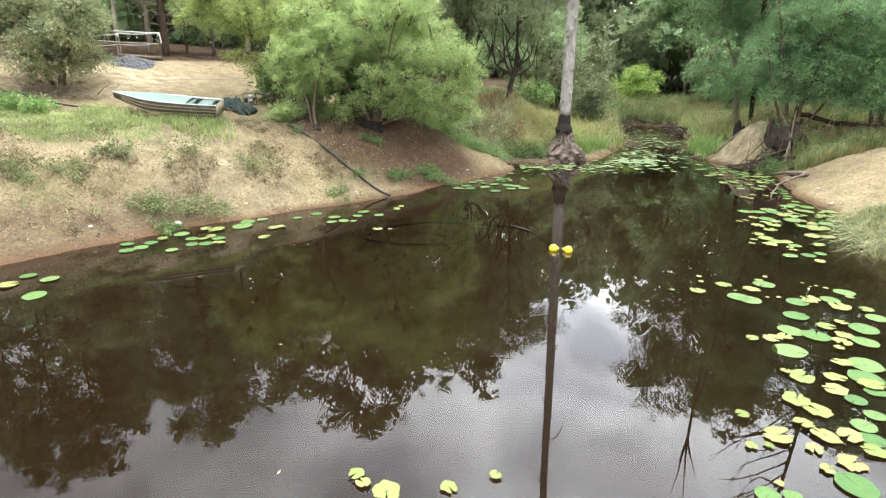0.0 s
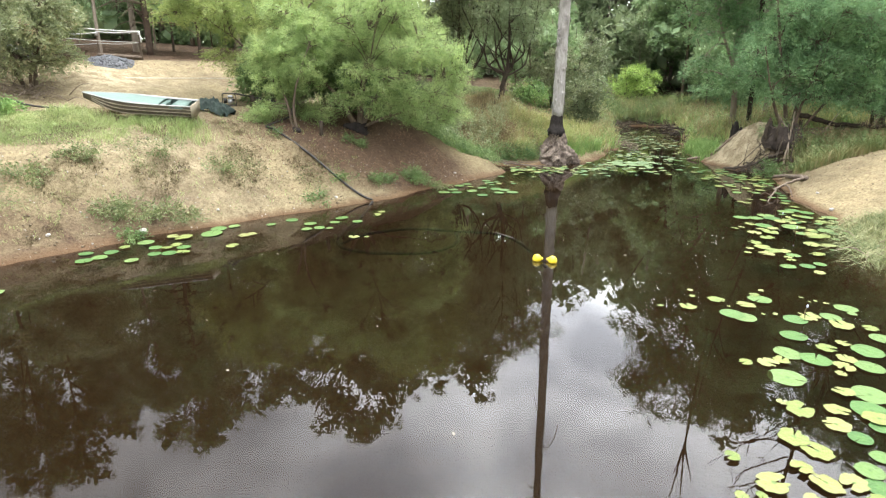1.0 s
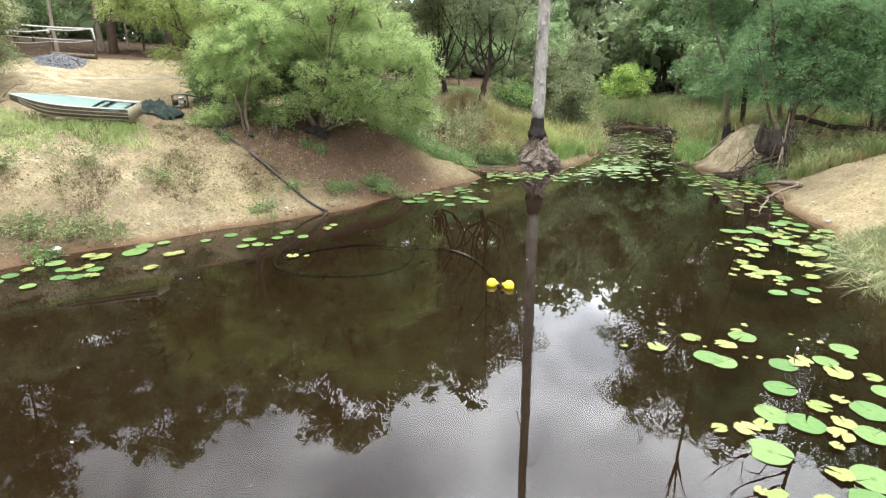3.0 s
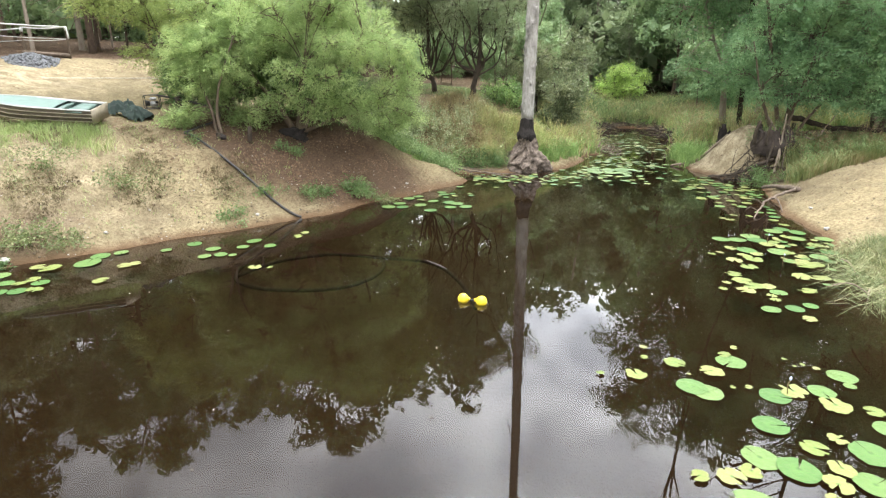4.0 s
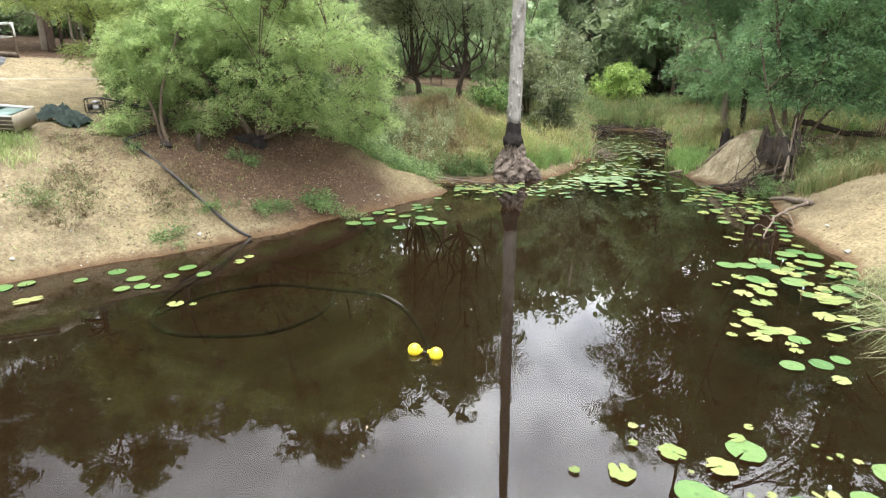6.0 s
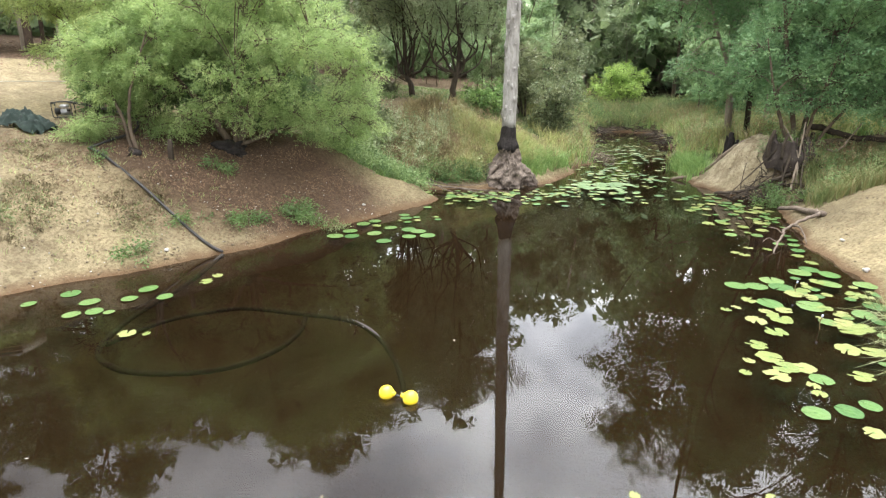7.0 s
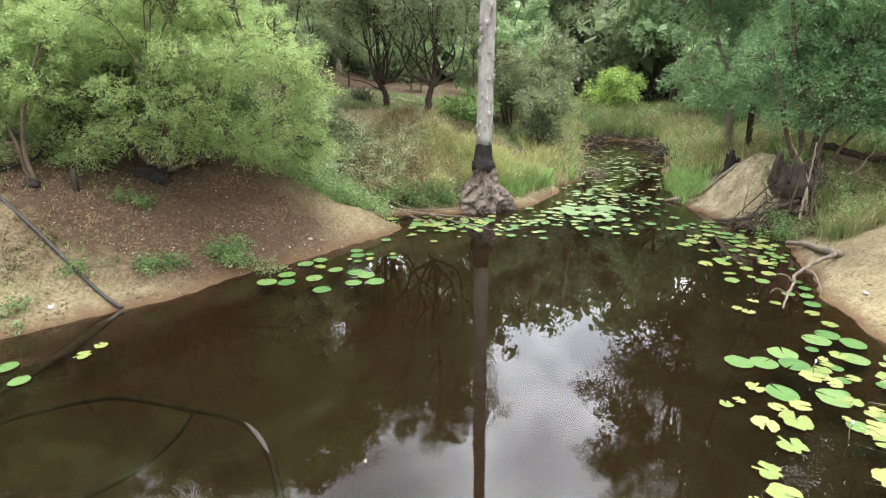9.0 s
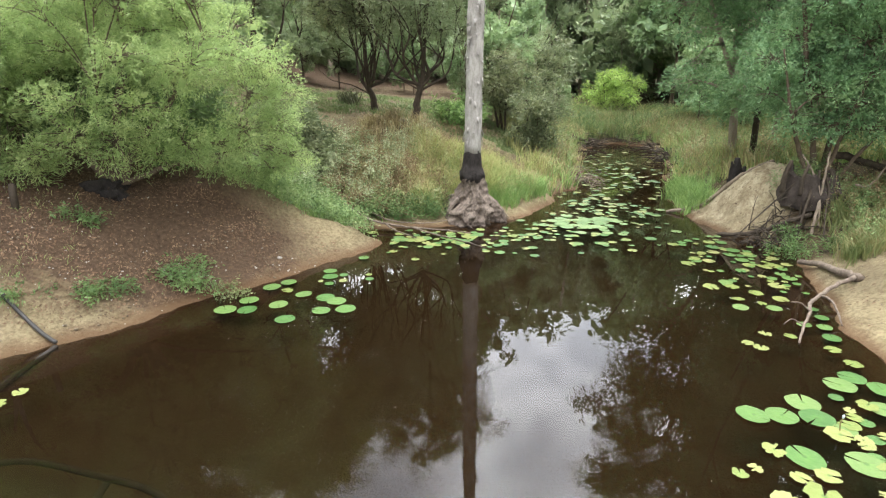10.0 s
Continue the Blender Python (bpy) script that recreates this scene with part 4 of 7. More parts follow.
def forest():
    """The gum forest round the pond: a few built trees, copied at uneven sizes and turns."""
    kinds = []
    for s in range(6):
        rng = np.random.default_rng(100 + s)
        tall = s < 4
        h = 17.0 + 1.5 * s if tall else 8.0 + s * 0.3
        w = 1.2 * rng.standard_normal()
        stems = [([(0, 0, -0.4), (0.1 * w, 0, h * 0.25), (0.3 * w, 0.2, h * 0.5), (0.4 * w, 0.3, h * 0.9)], 0.14 if tall else 0.09)]
        for k in range(4):
            a = rng.random() * 6.283
            u = np.array([math.cos(a), math.sin(a)])
            h0 = h * (0.35 + 0.1 * k)
            stems.append(([(0.25 * w, 0.1, h0), (0.3 * w + u[0], u[1], h0 + 1.2), (0.3 * w + 2.0 * u[0], 2.0 * u[1], h0 + 3.2)], 0.08))
        if tall:
            blobs = lumps(rng, 34, (0.4 * w, 0.3, h * 0.72), 2.9, h * 0.27, 0.85) + lumps(rng, 11, (0.2 * w, 0, h * 0.4), 2.3, 2.2, 0.7)
        else:
            blobs = lumps(rng, 30, (0.2 * w, 0.1, h * 0.52), 2.6, h * 0.42, 0.8)
        kinds.append(tree("gum_tree" if tall else "bush_tree", (0, 0), "tall grey-green gum tree in the dense forest" if tall else "bushy green understorey tree in the forest", "tree",
                          stems, blobs, (M_GUMLEAF, M_FORESTLEAF, M_GUMLEAF, M_GREYLEAF, M_FORESTLEAF, M_GUMLEAF)[s], (M_BARK_GUM, M_BARK_GUM, M_BARK_GUM, M_BARK, M_BARK, M_BARK_DARK)[s],
                          11000 if tall else 8800, 0.25, 0.09, 18, 0.14, 0.35, 1, 110 + s, "forest trees", ground=False, core=(12, 0.36), limb_sides=4))
    rng = np.random.default_rng(77)
    spots, used = [], [False] * 6

    def plant(x, y, k, high):
        z = gz(x, y) - 0.1
        scale = high / (19.0 + 1.5 * k if k < 4 else 11.0)
        m = pose(x, y, z, 0, 0, rng.random() * 360) @ Matrix.Scale(scale, 4)
        if not used[k]:
            used[k] = True
            kinds[k].matrix_world = m
        else:
            copy_thing(kinds[k], m).matrix_world = m
        spots.append((x, y))

    def free(x, y, gap):
        return all((x - a) ** 2 + (y - b) ** 2 > gap * gap for a, b in spots)

    # the tall stand at the back of the flat and up the west slope
    for x, y, high in ((-10, 50, 33), (-30, 46, 28), (-21, 51, 29), (3, 58, 34), (-4, 53, 32), (-19.5, 27, 17), (-16.5, 33, 20.5), (-24, 30, 19.5), (-39, 44, 30), (-15, 45, 25), (8.5, 66, 30), (-26, 40, 22), (-46, 38, 28), (-34, 36, 22),
                       (18.0, 31.5, 20), (20.5, 33, 22), (24, 40, 22), (30, 46, 26), (36, 42, 25), (41, 36, 25), (26, 31, 20), (24, 25.5, 18), (29, 27, 19), (-1, 62, 31),
                       (11.5, 60, 18), (15, 63, 18.5), (18.5, 61, 18.5), (22, 62, 19), (13.2, 66, 20), (17, 67, 20)):
        plant(x, y, int(rng.integers(0, 4)), high)

    def thicket(count, x0, x1, y0, y1, gap, low, top, bushy, keep):
        tries, made = 0, 0
        while made < count and tries < 3000:
            tries += 1
            x, y = x0 + (x1 - x0) * rng.random(), y0 + (y1 - y0) * rng.random()
            if free(x, y, gap) and keep(x, y) and not (abs(x - 15.6) < 3.6 and y < 54) and shore_distance([x], [y])[0] > 1.0:
                made += 1
                plant(x, y, int(rng.integers(4, 6)) if rng.random() < bushy else int(rng.integers(0, 4)), low + (top - low) * rng.random())

    thicket(19, 4, 42, 46, 64, 2.6, 9, 18, 0.55, lambda x, y: True)
    thicket(12, 17, 40, 32, 46, 2.8, 7, 13, 0.7, lambda x, y: True)
    thicket(10, 5, 11.5, 33.5, 46, 2.0, 4, 8, 0.9, lambda x, y: x < 4 + 0.16 * y)
    thicket(10, -18, 9, 42.5, 47, 2.2, 3.5, 6.5, 1.0, lambda x, y: True)
    thicket(16, -30, 4, 45, 62, 3.2, 9, 17, 0.5, lambda x, y: True)
    thicket(8, -26, -15, 27, 40, 3.5, 8, 14, 0.3, lambda x, y: True)
    thicket(6, -40, 40, -34, -20, 4.5, 11, 18, 0.4, lambda x, y: True)
    thicket(4, -36, -22, -16, 24, 5, 10, 17, 0.4, lambda x, y: True)
    thicket(4, 20, 36, -16, 22, 5, 8, 14, 0.5, lambda x, y: True)


def far_woods():
    """The closed forest beyond, on all the rising ground ahead: nobody could count it."""
    rng = np.random.default_rng(78)
    for name, mat, n, seed in (("grey_green", M_GUMLEAF, 170000, 1), ("deep_green", M_FORESTLEAF, 130000, 2)):
        c, hearts = [], []

        def clump(x, y, z, rx, rz, n):
            c.append(blob_twigs(rng, (x, y, z, rx, rz), n))
            hearts.append(inner_leaves(rng, (x, y, z, rx, rz), 18, 0.26))

        for _ in range(420):
            a = radians(-62 + 118 * rng.random())
            r = 68 + 24 * rng.random()
            x, y = r * math.sin(a), r * math.cos(a)
            b = x / y
            top = 23.0 if 0.1 < b < 0.36 else 24.5
            h = top * rng.random() ** 1.2
            clump(x, y, 4.0 + h, 2.6, 1.7, 16)
        for _ in range(420):
            a, r = radians(-62 + 118 * rng.random()), 58 + 24 * rng.random()
            x, y = r * math.sin(a), r * math.cos(a)
            clump(x, y, gz(x, y) + 0.5 + 6 * rng.random(), 2.8, 1.7, 16)
        for _ in range(80):
            a, r = radians(3 + 23 * rng.random()), 70 + 12 * rng.random()
            clump(r * math.sin(a), r * math.cos(a), 6 + 19 * rng.random(), 2.8, 1.8, 18)
        for _ in range(45):
            a, r = radians(10 + 15 * rng.random()), 64 + 10 * rng.random()
            clump(r * math.sin(a), r * math.cos(a), 7 + 13 * rng.random(), 2.6, 1.8, 16)
        ob = mesh_part("far_woods", *joined([leaf_cloud(rng, np.concatenate(c), 0.42, n, 0.42, 0.17, 0.3, 0.6)] + hearts), mat)
        tagged(ob, "distant %s forest foliage behind the pond" % name.replace("_", " "), "forest", "", "stuff")
    stems = []
    for _ in range(220):
        a = radians(-62 + 118 * rng.random())
        r = 62 + 26 * rng.random()
        x, y = r * math.sin(a), r * math.cos(a)
        z = gz(x, y)
        stems.append(tube(np.array([(x, y, z - 0.3), (x + 0.3 * rng.standard_normal(), y, z + 8), (x + 0.6 * rng.standard_normal(), y, z + 16)]), [0.2, 0.15, 0.08], 6))
    ob = mesh_part("far_trunks", *joined(stems), M_BARK_GUM, None, "", True)
    tagged(ob, "slender trunks of the distant forest", "forest", "", "stuff")


far_woods()
forest()


# ---- scrub, pine, stump and dead wood ----
def scrub():
    rng = np.random.default_rng(131)
    stems = [([(0, 0, -0.1), (0.2, -0.1, 0.6), (0.7, -0.3, 1.2), (1.2, -0.4, 1.7)], 0.06), ([(-0.1, 0, -0.1), (-0.4, -0.1, 0.8), (-0.6, 0.1, 1.8), (-0.7, 0.1, 2.8)], 0.07),
             ([(0.1, 0.1, -0.1), (0.1, 0.3, 0.9), (0.3, 0.3, 2.2), (0.2, 0.3, 3.4)], 0.07)]
    blobs = lumps(rng, 38, (-0.1, 0, 2.1), 2.1, 1.6, 0.55, -0.75) + [(0.8, -0.3, 0.75, 0.5, 0.35), (-0.6, -0.3, 0.65, 0.5, 0.3), (0.1, -0.5, 0.9, 0.5, 0.35), (1.4, -0.2, 1.0, 0.5, 0.35)]
    tree("scrub_bush", (-13.0, 19.4), "olive-grey scrub bush with reddish tips above the sandy slope", "bush", stems, blobs, M_OLIVE, M_BARK, 34000, 0.11, 0.035, 44, 0.1, 0.2, 4, 132)
    blobs = [(0.1, 0, 0.35, 0.45, 0.25), (0.5, 0.1, 0.3, 0.4, 0.2), (-0.4, 0.1, 0.4, 0.4, 0.25)]
    tree("young_sapling", (-12.2, 16.2), "bright green leafy sapling at the edge of grass", "sapling", [([(0, 0, -0.05), (0, 0, 0.3), (0.05, 0, 0.6)], 0.02)], blobs, M_HERB, M_BARK, 1500, 0.12, 0.038, 14, 0.10, 0.2, 2, 133)
    # the grey-green thicket beside the flat and the yellow shrub over the reeds
    for k, (x, y, h, r, leaf, n, label) in enumerate(((8.6, 33.0, 3.3, 1.1, M_GREYLEAF, 7000, "grey-green twiggy thicket on the flat"), (7.2, 35.5, 4.2, 1.5, M_OLIVEBROWN, 9000, "olive-brown twiggy bush behind the flat"),
                                                     (9.4, 38.5, 5.6, 1.9, M_GREYLEAF, 14000, "dull green bushy tree behind the reeds"), (16.4, 49.0, 3.6, 1.7, M_BRIGHTLEAF, 9000, "bright yellow-green shrub over the reeds"),
                                                     (21.5, 45.0, 5.0, 2.4, M_DARKLEAF, 15000, "dark green shrub beside the channel"), (19.8, 37.5, 4.2, 2.0, M_DARKLEAF, 14000, "dark green shrub beside the channel"),
                                                     (5.2, 31.8, 1.1, 1.1, M_HERB, 3600, "low bright green shrub on the flat"), (-0.2, 25.8, 1.9, 1.4, M_GREYLEAF, 12000, "pale grey-green shrub behind the spit"),
                                                     (-5.4, 21.8, 2.2, 1.4, M_GREENSHADE, 12000, "deep green undergrowth shrub behind the wattles"), (-2.0, 22.6, 2.0, 1.6, M_GREENSHADE, 12000, "deep green undergrowth shrub behind the wattles"),
                                                     (-3.8, 21.9, 2.5, 1.4, M_GREENSHADE, 14000, "deep green undergrowth shrub behind the wattles"))):
        rng = np.random.default_rng(140 + k)
        stems = [([(0.15 * j, 0, -0.1), (0.3 * (j - 1), 0.1, h * 0.3), (0.7 * (j - 1), 0.2 * (j - 1), h * 0.8)], 0.04 + 0.006 * h) for j in range(3)]
        tree("shrub", (x, y), label, "shrub", stems, lumps(rng, 24, (0, 0, h * 0.52), r * (1.2 if leaf == M_BRIGHTLEAF else 1.0), h * 0.5, 0.36 + 0.06 * h, -0.7) + (lumps(rng, 9, (0, -0.2, h * 0.55), r * 0.5, h * 0.3, 0.36 + 0.06 * h) if leaf in (M_BRIGHTLEAF, M_GREENSHADE) else []), leaf, M_BARK_DARK, n, 0.17, 0.045, 30, 0.13, 0.2, 3, 150 + k)


def pine():
    """A conifer with dead drooping lower whorls."""
    rng = np.random.default_rng(161)
    x, y = -14.4, 30.3
    top = root("pine_tree", pose(x, y, gz(x, y) - 0.1), "dark-barked pine with bare drooping lower branches", "tree")
    hs = np.linspace(0, 10.5, 24)
    mesh_part("trunk", *tube(np.array([(0.04 * math.sin(h), 0, h) for h in hs]), 0.165 - 0.012 * hs, 12, 0.12, rng), M_BARK_PINE, top, "", True)
    centres = []
    for h in np.arange(1.6, 10.3, 0.45):
        for k in range(5):
            a = 6.283 * rng.random()
            ln = (2.4 if h < 4 else 2.6 * (1 - (h - 4) / 7.5)) * (0.7 + 0.5 * rng.random())
            u = np.array([math.cos(a), math.sin(a), 0])
            P = smooth_path([(0, 0, h), u * ln * 0.5 + [0, 0, h + 0.1], u * ln + [0, 0, h - 0.45]], 8)
            mesh_part("branch", *tube(P, np.linspace(0.035, 0.008, 8), 5), M_BARK_DARK if h > 3 else M_DEADWOOD, top, "", True)
            if h > 2.6:
                centres += [P[4], P[5], P[6], P[7]]
    mesh_part("crown", *leaf_cloud(rng, np.array(centres), 0.16, 26000, 0.2, 0.02, 0.3, 0.5), M_DARKLEAF, top)
    # two slim bare trunks on the litter slope beyond
    for k, (x, y, lean) in enumerate(((-13.2, 33.5, 0.1), (-10.4, 35.5, -0.35), (-16.3, 34.0, 0.2), (-7.5, 38.5, 0.1))):
        rng = np.random.default_rng(170 + k)
        stems = [([(0, 0, -0.1), (lean * 0.5, 0, 2.2), (lean, 0.1, 5), (lean * 1.5, 0.2, 11)], 0.105), ([(lean * 0.4, 0, 1.7), (lean - 0.9, 0.1, 2.8), (lean - 1.5, 0.2, 4.4)], 0.07)]
        tree("slope_tree", (x, y), "slim dark-trunked tree on the leaf-littered slope", "tree", stems, lumps(rng, 22, (lean, 0.1, 8.0), 2.6, 3.0, 1.0), M_GUMLEAF, M_BARK_PINE, 11000, 0.26, 0.07, 24, 0.22, 0.3, 3, 175 + k, "trees on the litter slope")


M_OLIVEBROWN = leafy("olive_brown_twiggy_leaves", [(0.05, (0.10, 0.11, 0.06)), (0.5, (0.21, 0.235, 0.125)), (0.95, (0.36, 0.36, 0.22))], 0.4, 1.0)
M_OLIVE = leafy("olive_and_reddish_leaves", [(0.05, (0.100, 0.125, 0.069)), (0.5, (0.237, 0.275, 0.138)), (0.8, (0.375, 0.375, 0.200)), (0.97, (0.450, 0.275, 0.175))], 0.35, 1.2)
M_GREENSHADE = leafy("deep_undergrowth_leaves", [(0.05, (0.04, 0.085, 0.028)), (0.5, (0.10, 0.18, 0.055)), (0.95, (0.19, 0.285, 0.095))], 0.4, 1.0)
M_BARK_PINE = bark_material("reddish_pine_bark", (0.035, 0.025, 0.019), (0.13, 0.092, 0.07), 8.0, 0.35)
scrub()
pine()


M_STUMP = bark_material("scorched_stump_wood", (0.009, 0.007, 0.006), (0.085, 0.068, 0.058), 3.5, 0.45)


def stump():
    """The burnt hollow stump under the dark tree, with its props of dead wood."""
    rng = np.random.default_rng(181)
    x, y = 13.72, 22.45
    z = gz(x, y) - 0.1
    top = root("burnt_stump", pose(x, y, z), "broad burnt hollow stump on the sandy point", "stump")
    n, sides = 16, 44
    hgt = 0.5
    outer, inner = [], []
    for i in range(n):
        h = -0.4 + (hgt + 0.4) * i / (n - 1)
        ro, ri = [], []
        for j in range(sides + 1):
            a = 2 * math.pi * (j % sides) / sides
            q = Vector((math.cos(a), math.sin(a), 0))
            r = 0.47 + 0.18 * math.exp(-max(h, 0) * 2.6) + 0.16 * noise.noise(q * 1.6 + Vector((0, 0, h * 0.8))) + 0.10 * noise.noise(q * 4.5 + Vector((0, 0, h))) + 0.04 * noise.noise(q * 10 + Vector((0, 0, h * 4)))
            t = h * (0.95 + 0.38 * noise.noise(q * 1.4 + Vector((7, 0, 0))) + 0.25 * noise.noise(q * 5.0) * (i / (n - 1)) ** 2)
            ro.append((r * math.cos(a), r * math.sin(a), t))
            ri.append(((r - 0.1) * math.cos(a), (r - 0.1) * math.sin(a), t * 0.98 + 0.03))
        outer.append(ro)
        inner.append(ri)
    V, F = joined([strip(outer), strip(inner), strip([outer[-1], inner[-1]])])
    mesh_part("shell", V, F, M_STUMP, top, "charred hollow shell", True)
    for k, (px, py, r, h) in enumerate(((-0.72, -0.1, 0.06, 0.8), (0.72, 0.2, 0.08, 0.7), (-0.5, -0.45, 0.04, 0.75))):
        P = smooth_path([(px, py, 0), (px * 1.02, py, h * 0.5), (px * 0.95 + 0.06, py, h)], 9)
        mesh_part("dead_stem", *tube(P, np.linspace(r * 1.2, r * 0.8, 9), 9, 0.2, rng), M_BARK_DARK, top, "", True)
    # roots that hang over the washed-out bank
    for k in range(11):
        a = 3.4 + 2.4 * rng.random()
        u = np.array([math.cos(a), math.sin(a)])
        q = 0.75 + 0.75 * rng.random()
        pts = [np.array([*(u * 0.4), 0.35 + 0.3 * rng.random()]), np.array([*(u * 0.62), 0.15])]
        for w in (0.5, 1.0):
            e = u * (0.5 + q * w) + rng.standard_normal(2) * 0.22
            pts.append(np.array([*e, max(gz(x + e[0], y + e[1]), 0.0) - z + 0.05]))
        mesh_part("root", *tube(smooth_path(pts, 14), np.linspace(0.045, 0.014, 14) * (0.6 + 0.7 * rng.random()), 7, 0.4, rng), M_BARK_DARK, top, "", True)
    # second, thinner stump on the far side of the mound
    x2, y2 = 13.3, 25.2
    t2 = root("burnt_stump", pose(x2, y2, gz(x2, y2) - 0.1), "slim burnt stump beyond the sand mound", "stump")
    for px, r, h in ((0, 0.13, 1.0), (0.2, 0.09, 0.75), (-0.13, 0.06, 0.9)):
        P = smooth_path([(px, 0, 0), (px * 1.1, 0, h * 0.6), (px * 1.2, 0.03, h)], 8)
        mesh_part("shell", *tube(P, np.linspace(r * 1.6, r * 0.5, 8), 10, 0.7, rng), M_CHAR, t2, "", True)


def root_clumps():
    """Dark gnarled root clumps at the feet of the wattles."""
    for k, (x, y, r) in enumerate(((-2.45, 20.0, 0.27), (-4.20, 18.5, 0.11))):
        rng = np.random.default_rng(185 + k)
        top = root("root_clump", pose(x, y, gz(x, y)), "dark gnarled root clump under the wattle", "roots", "root clumps")
        bm = bmesh.new()
        bmesh.ops.create_icosphere(bm, subdivisions=4, radius=r)
        for v in bm.verts:
            v.co *= 1 + 0.75 * noise.noise(v.co * 5) + 0.45 * noise.noise(v.co * 13)
            v.co.x *= 1.3
            v.co.z = v.co.z * 0.75 + r * 0.1
        part("burl", bm, M_CHAR, top)
        for j in range(9):
            a, ln = 6.283 * j / 9 + rng.random(), r * (1.1 + 0.6 * rng.random())
            u = np.array([math.cos(a), math.sin(a)])
            e = gz(x + u[0] * ln, y + u[1] * ln) - gz(x, y)
            P = smooth_path([(0, 0, r * 0.6), (u[0] * ln * 0.5, u[1] * ln * 0.5, r * 0.5 + e * 0.5), (u[0] * ln, u[1] * ln, e - 0.03)], 8)
            mesh_part("root", *tube(P, np.linspace(0.03, 0.012, 8), 7, 0.4, rng), M_BARK_DARK, top, "", True)


def stick(name, label, pts, r0, r1, mat, seed, group="dead branches", n=22, cat="branch"):
    rng = np.random.default_rng(seed)
    P = smooth_path(pts, n)
    P[1:-1] += rng.standard_normal(P[1:-1].shape) * r0 * 0.25
    ob = mesh_part(name, *tube(P, np.linspace(r0, r1, n), 9, 0.22, rng), mat, None, "", True)
    return tagged(ob, label, cat, group)


def at(x, y, h):
    return (x, y, gz(x, y) + h)


M_GREYWOOD = bark_material("weathered_branch_wood", (0.06, 0.046, 0.036), (0.22, 0.175, 0.14), 10.0, 0.3)


def dead_wood():
    # props leaning on the burnt stump
    stick("leaning_pole", "pale dead pole leaning against the stump", [at(13.35, 21.5, 0.0), (13.6, 21.8, 1.3), (13.75, 22.0, 2.3)], 0.035, 0.02, M_DEADWOOD, 191)
    stick("leaning_pole", "grey dead pole leaning against the stump", [at(13.55, 21.55, 0.0), (13.55, 21.9, 1.5), (13.3, 22.3, 2.2)], 0.03, 0.018, M_DEADWOOD, 192)
    stick("leaning_pole", "grey dead pole leaning against the stump", [at(14.4, 21.8, 0.5), (14.9, 22.0, 1.5), (15.6, 22.2, 2.3)], 0.03, 0.015, M_DEADWOOD, 193)
    stick("fallen_log", "dark fallen log behind the stump", [at(14.5, 22.9, 0.95), at(16.0, 22.7, 0.75), at(17.8, 22.3, 0.5)], 0.10, 0.07, M_BARK_DARK, 194, "fallen logs", cat="log")
    stick("fallen_log", "grey log along the edge of the sand mound", [(11.4, 25.35, 0.02), at(12.3, 25.0, 0.07), at(13.2, 24.7, 0.1), at(13.9, 24.4, 0.12)], 0.045, 0.07, M_DEADWOOD, 195, "fallen logs", cat="log")
    stick("fallen_log", "dark root-log at the foot of the mound", [(11.75, 22.75, 0.02), at(12.5, 22.35, 0.06), at(13.0, 22.05, 0.12), at(13.5, 21.85, 0.18)], 0.05, 0.06, M_BARK_DARK, 196, "fallen logs", cat="log")
    # bleached branch with hooked limbs at the cove
    rng = np.random.default_rng(197)
    top = root("bleached_branch", pose(0, 0, 0), "bleached forked branch lying from bank into water", "branch")
    def piece(pts, r0, r1, n=18):
        P = smooth_path(pts, n)
        P[1:-1] += rng.standard_normal(P[1:-1].shape) * r0 * 0.25
        mesh_part("limb", *tube(P, np.linspace(r0, r1, n), 9, 0.25, rng), M_GREYWOOD, top, "", True)
    piece([(12.3, 20.2, 0.12), at(12.35, 19.6, 0.08), at(12.25, 18.95, 0.07), at(12.3, 18.45, 0.08)], 0.05, 0.085)
    piece([at(12.25, 18.5, 0.12), (11.75, 18.3, 0.30), (11.3, 18.0, 0.22), (10.95, 17.75, 0.2), (10.7, 17.35, 0.16), (10.35, 16.95, 0.12), (10.05, 16.55, -0.03)], 0.045, 0.016, 26)
    piece([(11.3, 18.0, 0.22), (11.2, 17.6, 0.3), (11.15, 17.3, 0.18), (11.1, 17.1, 0.05)], 0.026, 0.012)
    piece([(10.75, 17.4, 0.17), (10.6, 17.5, 0.3), (10.4, 17.45, 0.33)], 0.016, 0.008, 10)
    piece([(10.35, 16.95, 0.12), (10.2, 17.05, 0.2), (10.05, 17.0, 0.12)], 0.012, 0.006, 10)
    # roots and driftwood at the foot of the point
    stick("driftwood", "long grey driftwood branch at the foot of the point", [at(1.7, 23.9, 0.25), at(2.5, 23.55, 0.18), (3.4, 23.2, 0.13), (4.4, 23.15, 0.06), (5.2, 22.9, 0.02)], 0.036, 0.014, M_GREYWOOD, 198, "driftwood")
    stick("driftwood", "grey forked driftwood stick", [(2.9, 23.35, 0.16), (3.2, 22.9, 0.10), (3.7, 22.5, 0.03), (4.1, 22.2, -0.02)], 0.022, 0.009, M_GREYWOOD, 199, "driftwood")
    stick("driftwood", "grey forked driftwood stick", [(3.6, 23.2, 0.12), (4.3, 22.6, 0.06), (5.0, 22.1, 0.03), (5.6, 21.6, -0.02)], 0.022, 0.008, M_GREYWOOD, 200, "driftwood")
    stick("driftwood", "grey driftwood stick at the water's edge", [at(2.2, 24.0, 0.2), (3.0, 23.6, 0.2), (3.9, 23.5, 0.15), (4.6, 23.6, 0.2)], 0.022, 0.01, M_GREYWOOD, 201, "driftwood")
